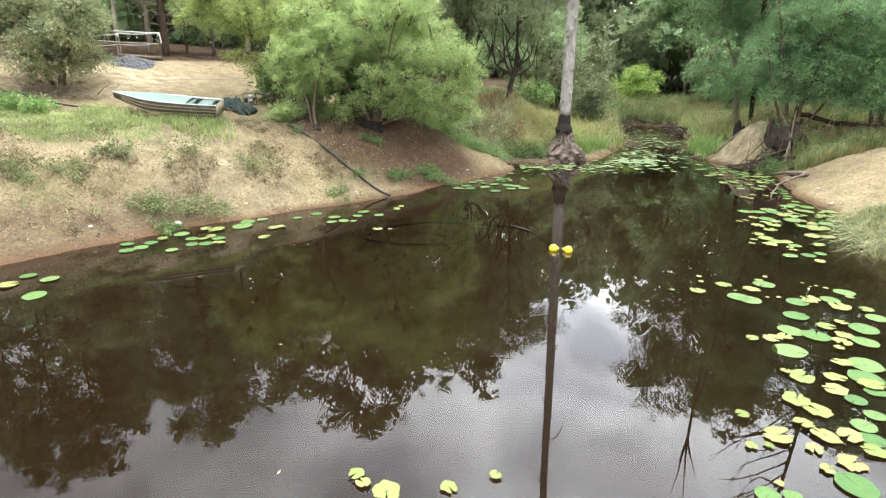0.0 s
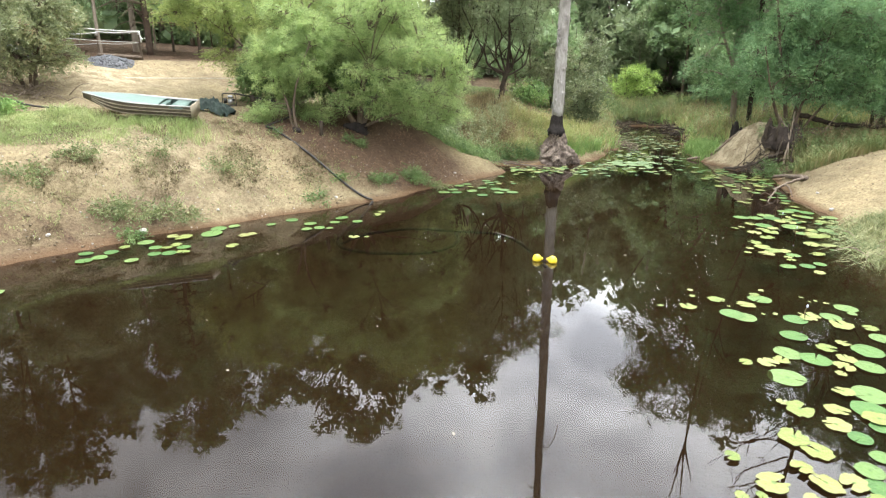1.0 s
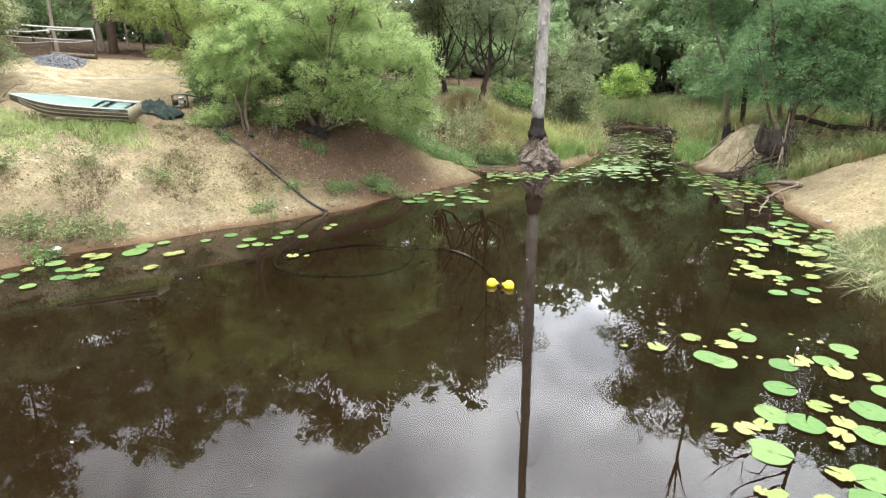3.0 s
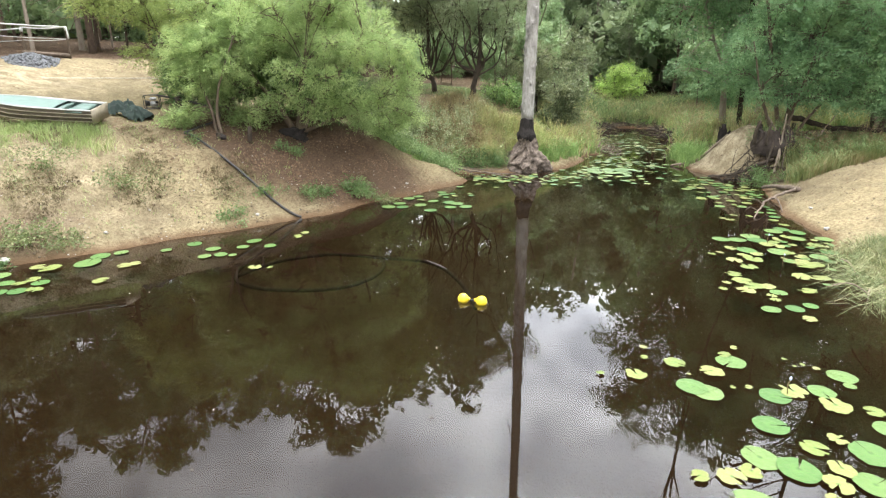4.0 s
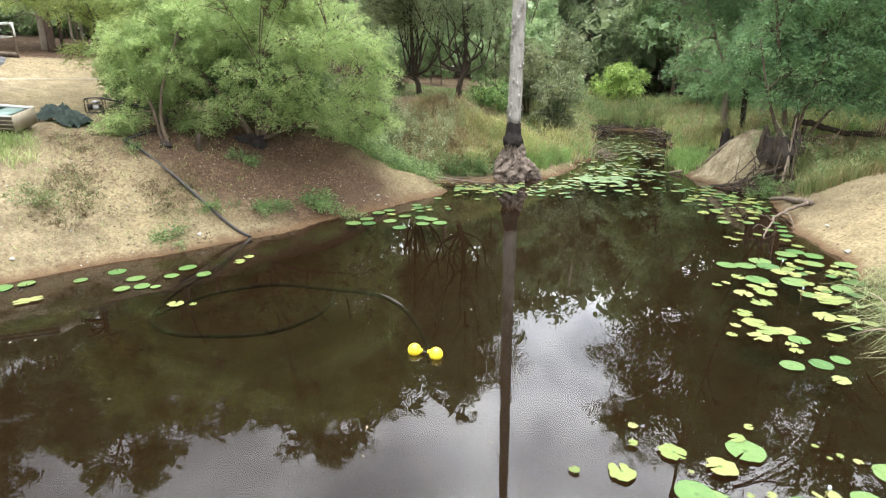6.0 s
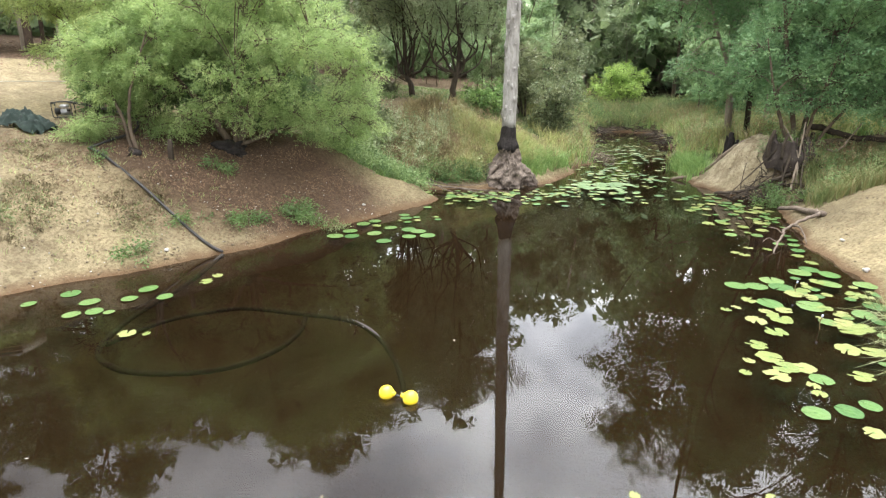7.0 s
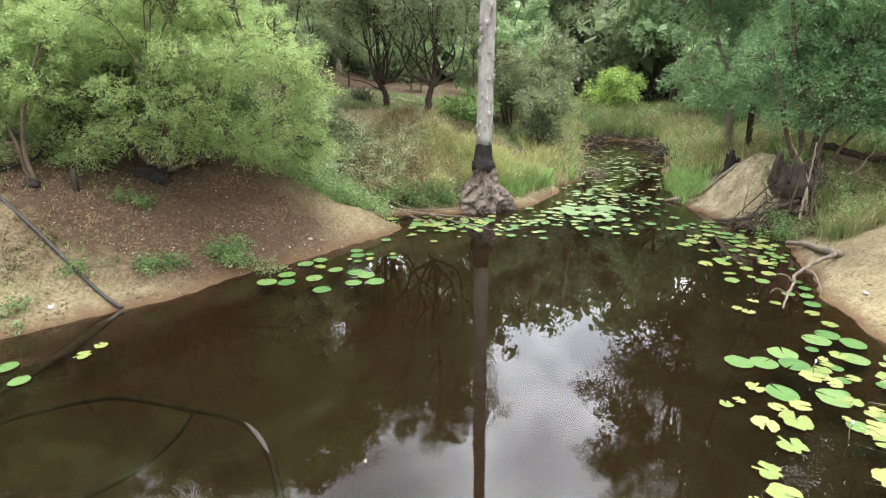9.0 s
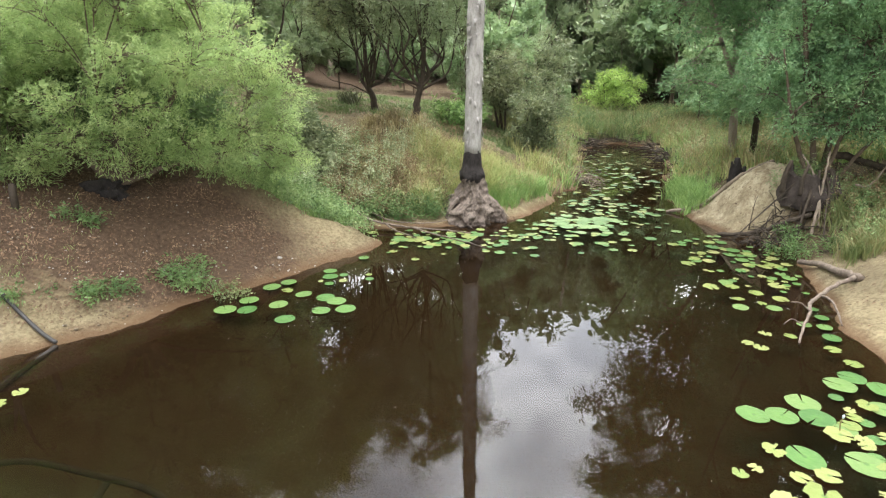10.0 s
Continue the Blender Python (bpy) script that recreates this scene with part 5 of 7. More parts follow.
    # tangled twigs: under the mound, at the channel's end and on the east shore
    rng = np.random.default_rng(202)
    for label, cx, cy, rx, ry, count, ln in (("tangle of dead roots and twigs under the sand mound", 12.75, 21.95, 0.6, 0.5, 80, 0.6), ("mat of dark dead sticks at the channel's end", 14.6, 40.5, 2.4, 4.6, 900, 1.2),
                                             ("dead twigs on the east shore", 9.6, 10.6, 0.6, 0.9, 60, 0.6), ("dead twigs under the scrub bush", -12.7, 18.7, 1.1, 0.5, 70, 0.9), ("dead sticks behind the reeds", 10.0, 31.5, 0.6, 2.2, 70, 0.9)):
        pieces = []
        for _ in range(count):
            x, y = cx + rx * rng.standard_normal() * 0.6, cy + ry * rng.standard_normal() * 0.6
            a, l = 6.283 * rng.random(), ln * (0.4 + 0.8 * rng.random())
            z = max(gz(x, y), 0.0) + 0.03 + (0.25 * rng.random() if cx == 14.6 else 0)
            if cx == 14.6 and not -0.5 < shore_distance([x], [y])[0] < 0.8:
                continue
            d = np.array([math.cos(a) * l, math.sin(a) * l, 0.35 * l * rng.standard_normal() * 0.5])
            e = np.array([x, y, z]) + d
            e[2] = max(e[2], max(gz(e[0], e[1]), 0) + 0.02)
            pieces.append(limb(rng, (x, y, z), e, 0.034 if cx == 14.6 else 0.016, 0.007, 0.05 if cx == 14.6 else 0.18, 6, 5))
        ob = mesh_part("dead_twigs", *joined(pieces), M_DEADWOOD if cx not in (14.6, 12.75) else M_BARK_DARK, None, "", True)
        tagged(ob, label, "twigs", "", "stuff")


stump()
root_clumps()
dead_wood()

# ---- water lilies ----
def pad_material(name, stops):
    m, n, l, b, out = material(name)
    info = n.new("ShaderNodeObjectInfo")
    geo = n.new("ShaderNodeNewGeometry")
    co = object_co(n)
    f1 = noise_tex(n, l, 3.0, 4, 0.6, co)
    rnd = mathnode(n, l, "FRACT", mathnode(n, l, "ADD", info.outputs["Random"], geo.outputs["Random Per Island"]))
    col = ramp(n, l, mathnode(n, l, "ADD", mathnode(n, l, "MULTIPLY", rnd, 0.7), mathnode(n, l, "MULTIPLY", f1, 0.4), True), stops)
    # darker heart where the stalk meets the leaf, browned specks
    gr = n.new("ShaderNodeTexGradient")
    gr.gradient_type = "SPHERICAL"
    mp = n.new("ShaderNodeMapping")
    mp.inputs["Scale"].default_value = (1.6, 1.6, 1.6)
    l.new(co, mp.inputs["Vector"])
    l.new(mp.outputs["Vector"], gr.inputs["Vector"])
    col = mixed(n, l, mathnode(n, l, "MULTIPLY", mathnode(n, l, "POWER", gr.outputs["Fac"], 3.0), 0.35), col, (0.10, 0.24, 0.03))
    heart = n.new("ShaderNodeTexGradient")
    heart.gradient_type = "SPHERICAL"
    mp2 = n.new("ShaderNodeMapping")
    mp2.inputs["Location"].default_value, mp2.inputs["Scale"].default_value = (-0.3, 0.0, 0.0), (5.0, 5.0, 5.0)
    l.new(co, mp2.inputs["Vector"])
    l.new(mp2.outputs["Vector"], heart.inputs["Vector"])
    col = mixed(n, l, mathnode(n, l, "MULTIPLY", ramp(n, l, heart.outputs["Fac"], [(0.1, (0, 0, 0)), (0.5, (1, 1, 1))]), 0.65), col, (0.03, 0.065, 0.014))
    f2 = noise_tex(n, l, 9.0, 3, 0.7, co)
    col = mixed(n, l, mathnode(n, l, "MULTIPLY", ramp(n, l, f2, [(0.66, (0, 0, 0)), (0.75, (1, 1, 1))]), 0.5), col, (0.30, 0.24, 0.08))
    l.new(col, b.inputs["Base Color"])
    b.inputs["Roughness"].default_value = 0.55
    b.inputs["Specular IOR Level"].default_value = 0.3
    l.new(bump(n, l, f1, 0.3, 0.05), b.inputs["Normal"])
    return m


M_PADGREEN = pad_material("green_lily_pad", [(0.1, (0.030, 0.084, 0.018)), (0.5, (0.052, 0.118, 0.024)), (0.9, (0.095, 0.15, 0.042))])
M_PADYELLOW = pad_material("yellowing_lily_pad", [(0.1, (0.10, 0.138, 0.03)), (0.5, (0.135, 0.162, 0.04)), (0.9, (0.18, 0.185, 0.065))])
M_PADOLD = pad_material("withered_lily_pad", [(0.1, (0.187, 0.100, 0.025)), (0.5, (0.229, 0.150, 0.050)), (0.9, (0.208, 0.200, 0.058))])
M_STALK = plain("lily_stalk", (0.16, 0.12, 0.05), 0.6, 0, 0.4, 20)


def pad_shape(seed, notch=0.16, ragged=0.03, n=26):
    """A unit floating leaf: a disc with a slit to its heart, a low wavy rim and a raised middle."""
    rng = np.random.default_rng(seed)
    a = np.linspace(notch, 2 * math.pi - notch, n)
    wav = 1 + ragged * np.sin(a * 5 + seed) + ragged * rng.standard_normal(n)
    if ragged > 0.035:
        # torn, lobed rim of an old leaf
        for cut in rng.random(3) * 6.283:
            wav *= 1 - (0.12 + 0.3 * rng.random()) * np.exp(-((a - cut) / 0.16) ** 2)
    V = [(0.08, 0, 0.02)]
    for r, z in ((0.5, 0.012), (0.93, 0.0), (1.0, 0.035)):
        V += [(r * w * math.cos(t), r * w * math.sin(t) * 0.96, z + 0.015 * math.sin(3 * t + seed)) for t, w in zip(a, wav)]
    V, tris, quads = np.array(V), [(0, 1 + i, 2 + i) for i in range(n - 1)], []
    for k in range(2):
        for i in range(n - 1):
            p, q = 1 + k * n + i, 1 + (k + 1) * n + i
            quads += [(p, q, q + 1), (p, q + 1, p + 1)]
    # underside, so that the leaf has a thickness
    m = len(V)
    W = V.copy()
    W[:, 2] -= 0.03
    T = np.array(tris + quads)
    rim = []
    for i in range(n - 1):
        p = 1 + 2 * n + i
        rim += [(p, p + m, p + 1 + m), (p, p + 1 + m, p + 1)]
    return np.concatenate([V, W]), np.concatenate([T, T[:, ::-1] + m, np.array(rim)])


PAD_MESH = {}
for kind, mat, shapes in (("green", M_PADGREEN, ((1, 0.05, 0.012), (2, 0.09, 0.018), (3, 0.03, 0.02))),
                          ("yellow", M_PADYELLOW, ((4, 0.22, 0.04), (5, 0.12, 0.05), (6, 0.34, 0.06), (11, 0.2, 0.045), (12, 0.28, 0.05))), ("old", M_PADOLD, ((7, 0.3, 0.08),))):
    PAD_MESH[kind] = [mesh_from("lily_pad", *pad_shape(*sh), mat, True) for sh in shapes]
PAD_LABEL = {"green": "round green water lily pad floating on the pond", "yellow": "pale yellow notched water lily pad floating on the pond",
             "old": "withered orange-brown water lily pad on the pond"}
pad_rng = np.random.default_rng(8)


def lily(x, y, r, kind):
    ob = new("lily_pad", PAD_MESH[kind][pad_rng.integers(0, len(PAD_MESH[kind]))])
    tilt = 3 if kind == "green" else 6
    # pads ride at slightly different heights so that overlapping ones stay apart
    z = 0.008 + 0.014 * pad_rng.random() + (0.012 if kind == "yellow" else 0)
    ob.matrix_world = pose(x, y, z, tilt * pad_rng.standard_normal() * 0.4, tilt * pad_rng.standard_normal() * 0.4, 360 * pad_rng.random()) @ Matrix.Diagonal((r * 0.88, r * 0.88, r * 0.3, 1))
    return tagged(ob, PAD_LABEL[kind], "lily pad", "water lily pads")


EAST_GREEN = [(8.27, 14.64, 0.22), (8.62, 14.62, 0.22), (9.06, 14.9, 0.24), (9.02, 14.56, 0.23), (9.83, 15.32, 0.23), (10.13, 15.51, 0.2), (10.32, 15.2, 0.21), (10, 14.73, 0.22), (10.62, 14.64, 0.25), (9.01, 13.71, 0.24), (8.41, 13.83, 0.23), (7.69, 11.46, 0.16), (7.16, 10.75, 0.16), (7.56, 10.79, 0.16), (7.87, 10.89, 0.13), (9.64, 13.38, 0.2), (10.07, 13.71, 0.21), (10.53, 14.19, 0.19)]
EAST_YELLOW = [(9.82, 14.81, 0.15), (9.06, 14.22, 0.18), (9.27, 14.12, 0.11), (10.06, 14.17, 0.17), (8.13, 13.95, 0.14), (7.56, 13.58, 0.1), (7.76, 13.65, 0.09), (7.81, 13.16, 0.18), (7.89, 12.77, 0.17), (8.21, 13.22, 0.22), (8.16, 13.51, 0.12), (8.46, 13.53, 0.15), (7.39, 12.36, 0.16), (7.04, 11.92, 0.09), (6.83, 11.61, 0.09), (7.36, 12, 0.19), (7.18, 11.53, 0.18), (7.63, 11.73, 0.17), (7.41, 11.73, 0.18), (7.49, 11.31, 0.09), (7.44, 11.12, 0.1), (8.55, 12.22, 0.19), (9.11, 13.07, 0.19), (9.01, 12.79, 0.2), (8.99, 13.02, 0.13), (9.27, 12.88, 0.17), (8.85, 12.14, 0.19), (8.22, 11.5, 0.16), (7.52, 10.38, 0.12)]
COVE_GREEN = [(9.86, 17.97, 0.16), (10.45, 17.92, 0.15), (11.11, 17.88, 0.12), (11.03, 17.5, 0.13), (10.82, 17.11, 0.14), (10.56, 17.24, 0.13), (10.69, 16.74, 0.16)]
COVE_YELLOW = [(9.78, 18.96, 0.17), (9.98, 18.32, 0.14), (9.68, 16.86, 0.11), (9.22, 16.54, 0.11), (9.35, 16.39, 0.13), (10.04, 16.78, 0.11), (10.41, 16.31, 0.14), (10.41, 15.88, 0.15), (11.13, 19.02, 0.19), (10.5, 18.63, 0.15)]
NEAR_GREEN = [(5.69, 9.09, 0.21), (4.94, 8.51, 0.2), (5.07, 8.39, 0.2), (5.81, 8.32, 0.19), (6.39, 8.39, 0.17), (6.87, 8.74, 0.19), (6.8, 8.51, 0.08), (5.44, 7.76, 0.2), (6.62, 7.68, 0.17), (5.05, 7.25, 0.2), (5.31, 7.08, 0.22), (6.15, 7.3, 0.22), (5.86, 6.87, 0.19), (4.66, 6.63, 0.24), (5.39, 6.23, 0.22), (5.17, 5.93, 0.22), (4.7, 5.44, 0.13), (5.05, 5.61, 0.13), (4.7, 5.15, 0.12), (4.43, 4.95, 0.14), (4.36, 4.73, 0.15), (3.72, 4.07, 0.2), (2.85, 3.95, 0.12), (3.07, 3.93, 0.1)]
NEAR_YELLOW = [(4.96, 9.06, 0.15), (5.33, 8.85, 0.17), (6.06, 8.39, 0.16), (6.36, 8.11, 0.18), (6.69, 7.98, 0.12), (4.35, 6.99, 0.1), (4.63, 6.98, 0.14), (4.85, 7.05, 0.12), (5.65, 7.38, 0.15), (5.97, 7.52, 0.11), (5.71, 7.08, 0.14), (5.53, 6.87, 0.15), (5.37, 6.69, 0.08), (5.12, 6.29, 0.13), (4.39, 5.94, 0.17), (4.29, 6.08, 0.08), (4.79, 5.92, 0.14), (4.61, 5.66, 0.15), (5.12, 5.76, 0.17), (4.02, 5.44, 0.17)]
NEAREST_YELLOW = [(4.13, 5.23, 0.16), (3.82, 4.99, 0.12), (3.92, 4.79, 0.16), (4.17, 4.79, 0.14), (3.43, 4.78, 0.17), (3.25, 5.15, 0.09), (3.25, 4.63, 0.06), (3.07, 4.62, 0.07), (3.66, 4.57, 0.09), (4.23, 4.54, 0.13), (3.6, 4.28, 0.08), (3.04, 4.09, 0.05), (-0.79, 4.2, 0.09), (-0.71, 4.09, 0.08), (-0.49, 3.97, 0.15), (0.06, 4.03, 0.09), (0.49, 4.19, 0.07)]
SMALL_YELLOW = [(4.38, 8.79, 0.15), (4.72, 9.50, 0.06), (4.62, 9.20, 0.06), (3.95, 8.82, 0.06), (5.91, 9.45, 0.06), (5.70, 9.28, 0.09), (6.40, 9.14, 0.04), (6.42, 8.96, 0.03), (6.54, 8.99, 0.04), (6.67, 8.92, 0.05), (5.02, 8.78, 0.03), (5.59, 8.48, 0.05), (5.40, 8.47, 0.04)]
WEST_GREEN = [(-7.59, 9.46, 0.16), (-7.08, 9.29, 0.18), (-6.81, 8.51, 0.21), (-6.89, 11.49, 0.16), (-6.42, 11.58, 0.16), (-6.46, 11.24, 0.17), (-6.63, 11, 0.18), (-5.71, 11.04, 0.15), (-6.08, 12.31, 0.2), (-5.68, 11.93, 0.15), (-5.48, 11.49, 0.15), (-5.2, 11.54, 0.17), (-5.07, 11.93, 0.17), (-4.91, 13.02, 0.28), (-4.92, 13.46, 0.21), (-4.63, 13.69, 0.16), (-3.78, 13.86, 0.13)]
WEST_YELLOW = [(-7.61, 8.98, 0.2), (-5.41, 11.89, 0.14), (-5.3, 12.07, 0.14), (-4.93, 11.58, 0.15), (-5.69, 12.75, 0.16), (-5.43, 12.7, 0.22), (-6.32, 11.89, 0.13), (-4.1, 12.86, 0.16), (-3.96, 12.96, 0.14), (-4.07, 12.02, 0.15)]
BANK_GREEN = [(-3.38, 14.32, 0.18), (-2.83, 13.95, 0.18), (-2.52, 13.56, 0.15), (-2.8, 13.43, 0.15), (-2.25, 14.09, 0.15), (-2.15, 14.53, 0.19), (-1.69, 14.17, 0.15), (-2.27, 13.53, 0.1)]
BANK_YELLOW = [(-1.27, 14.87, 0.13), (-1.18, 15.17, 0.11), (-1.56, 12.75, 0.15), (-1.26, 12.73, 0.07)]
SPIT_GREEN = [(0.52, 17.89, 0.23), (0.8, 18.33, 0.21), (0.91, 17.89, 0.2), (1.41, 18.12, 0.2), (1.7, 17.49, 0.2), (1.76, 18.61, 0.18), (1.03, 19.01, 0.2), (1.3, 19.26, 0.18), (2.21, 18.46, 0.2), (2.45, 18.27, 0.21), (2.25, 17.84, 0.19), (2.68, 17.92, 0.21), (2.08, 19.62, 0.19), (2.01, 19.97, 0.17), (2.35, 19.7, 0.11), (2.14, 19.19, 0.11), (2.92, 19.47, 0.11)]
SPIT_YELLOW = [(1.39, 18.81, 0.14), (2.4, 19.33, 0.11), (2.88, 19.7, 0.09), (1.95, 19.29, 0.07)]
for green in (EAST_GREEN, COVE_GREEN, NEAR_GREEN, WEST_GREEN, BANK_GREEN, SPIT_GREEN):
    for p in green:
        lily(*p, "green")
for yellow in (EAST_YELLOW, COVE_YELLOW, NEAR_YELLOW, NEAREST_YELLOW, SMALL_YELLOW, WEST_YELLOW, BANK_YELLOW, SPIT_YELLOW):
    for p in yellow:
        lily(*p, "yellow")
lily(3.89, 4.36, 0.15, "old")
# small ragged yellow pads crowded under the east bank
made = 0
while made < 34:
    px, py, pr = 9.5 + 0.75 * pad_rng.standard_normal(), 13.4 + 1.1 * pad_rng.standard_normal(), 0.07 + 0.08 * pad_rng.random()
    if -1.3 < shore_distance([px], [py])[0] < -0.12:
        lily(px, py, pr, "yellow" if pad_rng.random() < 0.7 else "green")
        made += 1


def far_pads():
    """The crowded small pads along the far shore and up the channel, too many to count."""
    rng = np.random.default_rng(9)
    for mat, name, share, seed in ((M_PADGREEN, "green", 0.55, 1), (M_PADYELLOW, "yellow", 0.45, 2)):
        pieces, shape = [], [pad_shape(20 + k, 0.1 + 0.1 * k, 0.04, 13) for k in range(3)]
        zones = ((60, 4.4, 22.2, 1.9, 0.9), (40, 7.6, 22.9, 1.4, 1.1), (75, 9.6, 26.0, 1.6, 2.4), (110, 12.0, 33.0, 2.2, 5.5), (55, 11.3, 20.6, 1.1, 1.9), (14, 8.4, 24.2, 0.8, 0.35))
        for count, cx, cy, rx, ry in zones:
            for _ in range(int(count * share * 1.9)):
                x, y = cx + rx * rng.standard_normal() * 0.6, cy + ry * rng.standard_normal() * 0.6
                if shore_distance([x], [y])[0] > -0.2:
                    continue
                r = 0.06 + 0.105 * rng.random() ** 1.6
                a = 6.283 * rng.random()
                v, f = shape[rng.integers(0, 3)]
                c, s = math.cos(a), math.sin(a)
                w = np.stack([x + r * (c * v[:, 0] - s * v[:, 1]), y + r * (s * v[:, 0] + c * v[:, 1]), 0.012 + 0.012 * rng.random() + r * 0.6 * v[:, 2]], 1)
                pieces.append((w, f))
        ob = mesh_part("lily_pads", *joined(pieces), mat)
        tagged(ob, "many small %s water lily pads crowding the far shore" % name, "lily pads", "", "stuff")


far_pads()


def light_pads():
    """A crowd of pale pads at the mouth of the channel, in front of the dead gum's point."""
    rng = np.random.default_rng(19)
    shape = [pad_shape(30 + k, 0.1 + 0.08 * k, 0.03, 18) for k in range(3)]
    pieces = []
    while len(pieces) < 46:
        x, y = 8.66 + 0.75 * rng.standard_normal(), 23.85 + 0.42 * rng.standard_normal()
        if shore_distance([x], [y])[0] > -0.25:
            continue
        r, a = 0.10 + 0.10 * rng.random(), 6.283 * rng.random()
        v, f = shape[rng.integers(0, 3)]
        pieces.append((np.stack([x + r * (math.cos(a) * v[:, 0] - math.sin(a) * v[:, 1]), y + r * (math.sin(a) * v[:, 0] + math.cos(a) * v[:, 1]), 0.03 + 0.014 * rng.random() + r * 0.3 * v[:, 2]], 1), f))
    tagged(mesh_part("lily_pads", *joined(pieces), M_PADLIGHT), "crowd of pale green water lily pads at the channel mouth", "lily pads", "", "stuff")


M_PADLIGHT = pad_material("pale_green_lily_pad", [(0.1, (0.075, 0.14, 0.045)), (0.5, (0.10, 0.17, 0.055)), (0.9, (0.13, 0.19, 0.07))])
light_pads()


def floating_bits():
    """Fallen leaves and petals afloat on the open water."""
    rng = np.random.default_rng(20)
    n = 40
    x, y = -7.0 + 14.5 * rng.random(n), 4.0 + 14.0 * rng.random(n)
    ok = shore_distance(x, y) < -0.5
    x, y = x[ok], y[ok]
    a = rng.random(len(x)) * 6.283
    L = (0.012 + 0.026 * rng.random(len(x)))[:, None]
    D, S = np.stack([np.cos(a), np.sin(a)], 1) * L, np.stack([-np.sin(a), np.cos(a)], 1) * L * 0.4
    P = np.stack([x, y], 1)
    V = np.stack([np.column_stack([q, np.full(len(x), h)]) for q, h in ((P - D, 0.006), (P + S, 0.012), (P + D, 0.009), (P - S, 0.006))], 1).reshape(-1, 3)
    tagged(mesh_part("floating_leaves", V, np.arange(len(V)).reshape(-1, 4), M_FLOATLEAF), "pale fallen leaves afloat on the pond", "fallen leaves", "", "stuff")


M_FLOATLEAF = leafy("pale_fallen_leaves", [(0.05, (0.10, 0.07, 0.035)), (0.5, (0.19, 0.15, 0.09)), (0.95, (0.36, 0.32, 0.24))], 0.1, 1.0, 0.7, 0.9)
floating_bits()


def lily_stalks():
    """A few bent flower stalks and drowned leaf stems among the near pads."""
    rng = np.random.default_rng(10)
    for x, y in ((5.95, 8.35), (9.1, 14.3), (8.6, 12.9)):
        top = root("lily_flower", pose(x, y, 0), "closed pale lily flower on a thin stalk", "flower", "lily flowers")
        P = smooth_path([(0.03, 0.02, -0.2), (0.02, 0.0, 0.0), (0.0, 0, 0.12), (0.02, 0, 0.2)], 10)
        mesh_part("stalk", *tube(P, np.full(10, 0.006), 6), M_STALK, top, "", True)
        bm = bmesh.new()
        bmesh.ops.create_icosphere(bm, subdivisions=2, radius=0.018, matrix=Matrix.Translation((0.02, 0, 0.215)) @ Matrix.Diagonal((0.8, 0.8, 1.5, 1)))
        part("bud", bm, M_BUD, top)


M_BUD = plain("lily_bud", (0.50, 0.55, 0.68), 0.5)
lily_stalks()

# ---- boat, pump, hose, floats, fence, gravel ----
M_ALU = plain("weathered_aluminium", (0.27, 0.235, 0.17), 0.55, 0.2, 0.3, 5.0, 0.2)
M_HULLDARK = plain("stained_hull", (0.12, 0.10, 0.08), 0.6, 0.3, 0.4, 5.0, 0.2)
M_TEAL = plain("faded_teal_paint", (0.105, 0.165, 0.145), 0.55, 0, 0.2, 6.0)
M_WHITEPAINT = plain("chalky_white_paint", (0.30, 0.31, 0.29), 0.6, 0, 0.12, 8.0)
M_TARP = plain("dark_green_tarpaulin", (0.014, 0.027, 0.021), 0.85, 0, 0.5, 6.0, 0.3)
M_RUBBER = plain("black_poly_pipe", (0.022, 0.02, 0.019), 0.6, 0, 0.4, 9.0)
M_SILT = plain("silted_black_pipe", (0.022, 0.016, 0.011), 0.85, 0, 0.4, 9.0)
M_FRAME = plain("black_tube_steel", (0.02, 0.02, 0.02), 0.45, 0.3, 0.3, 9.0)
M_ENGINE = plain("grey_engine_casing", (0.42, 0.43, 0.44), 0.4, 0.5, 0.25, 14.0)
M_REDPAINT = plain("faded_red_paint", (0.28, 0.05, 0.035), 0.5, 0, 0.3, 12.0)
M_YELLOW = plain("yellow_plastic", (0.80, 0.60, 0.03), 0.35, 0, 0.06, 9.0, 0.05)
M_POSTWOOD = bark_material("grey_post_timber", (0.06, 0.045, 0.032), (0.18, 0.14, 0.105), 9.0, 0.2)
M_TAPE = plain("white_fence_tape", (0.5, 0.5, 0.48), 0.5, 0, 0.08, 9.0)
M_GRAVEL = plain("blue_grey_gravel", (0.13, 0.135, 0.145), 0.85, 0, 0.35, 5.0)
M_STEEL = plain("rusty_star_picket", (0.06, 0.04, 0.03), 0.7, 0.3, 0.4, 12.0)


def box_bm(bm, size, at, bevel=0.01, turn=None):
    m = Matrix.Translation(at) @ (turn or Matrix()) @ Matrix.Diagonal((*size, 1))
    made = bmesh.ops.create_cube(bm, size=1.0, matrix=m)
    if bevel:
        edges = list({e for v in made["verts"] for e in v.link_edges})
        bmesh.ops.bevel(bm, geom=edges, offset=bevel, segments=2, affect="EDGES")
    return bm


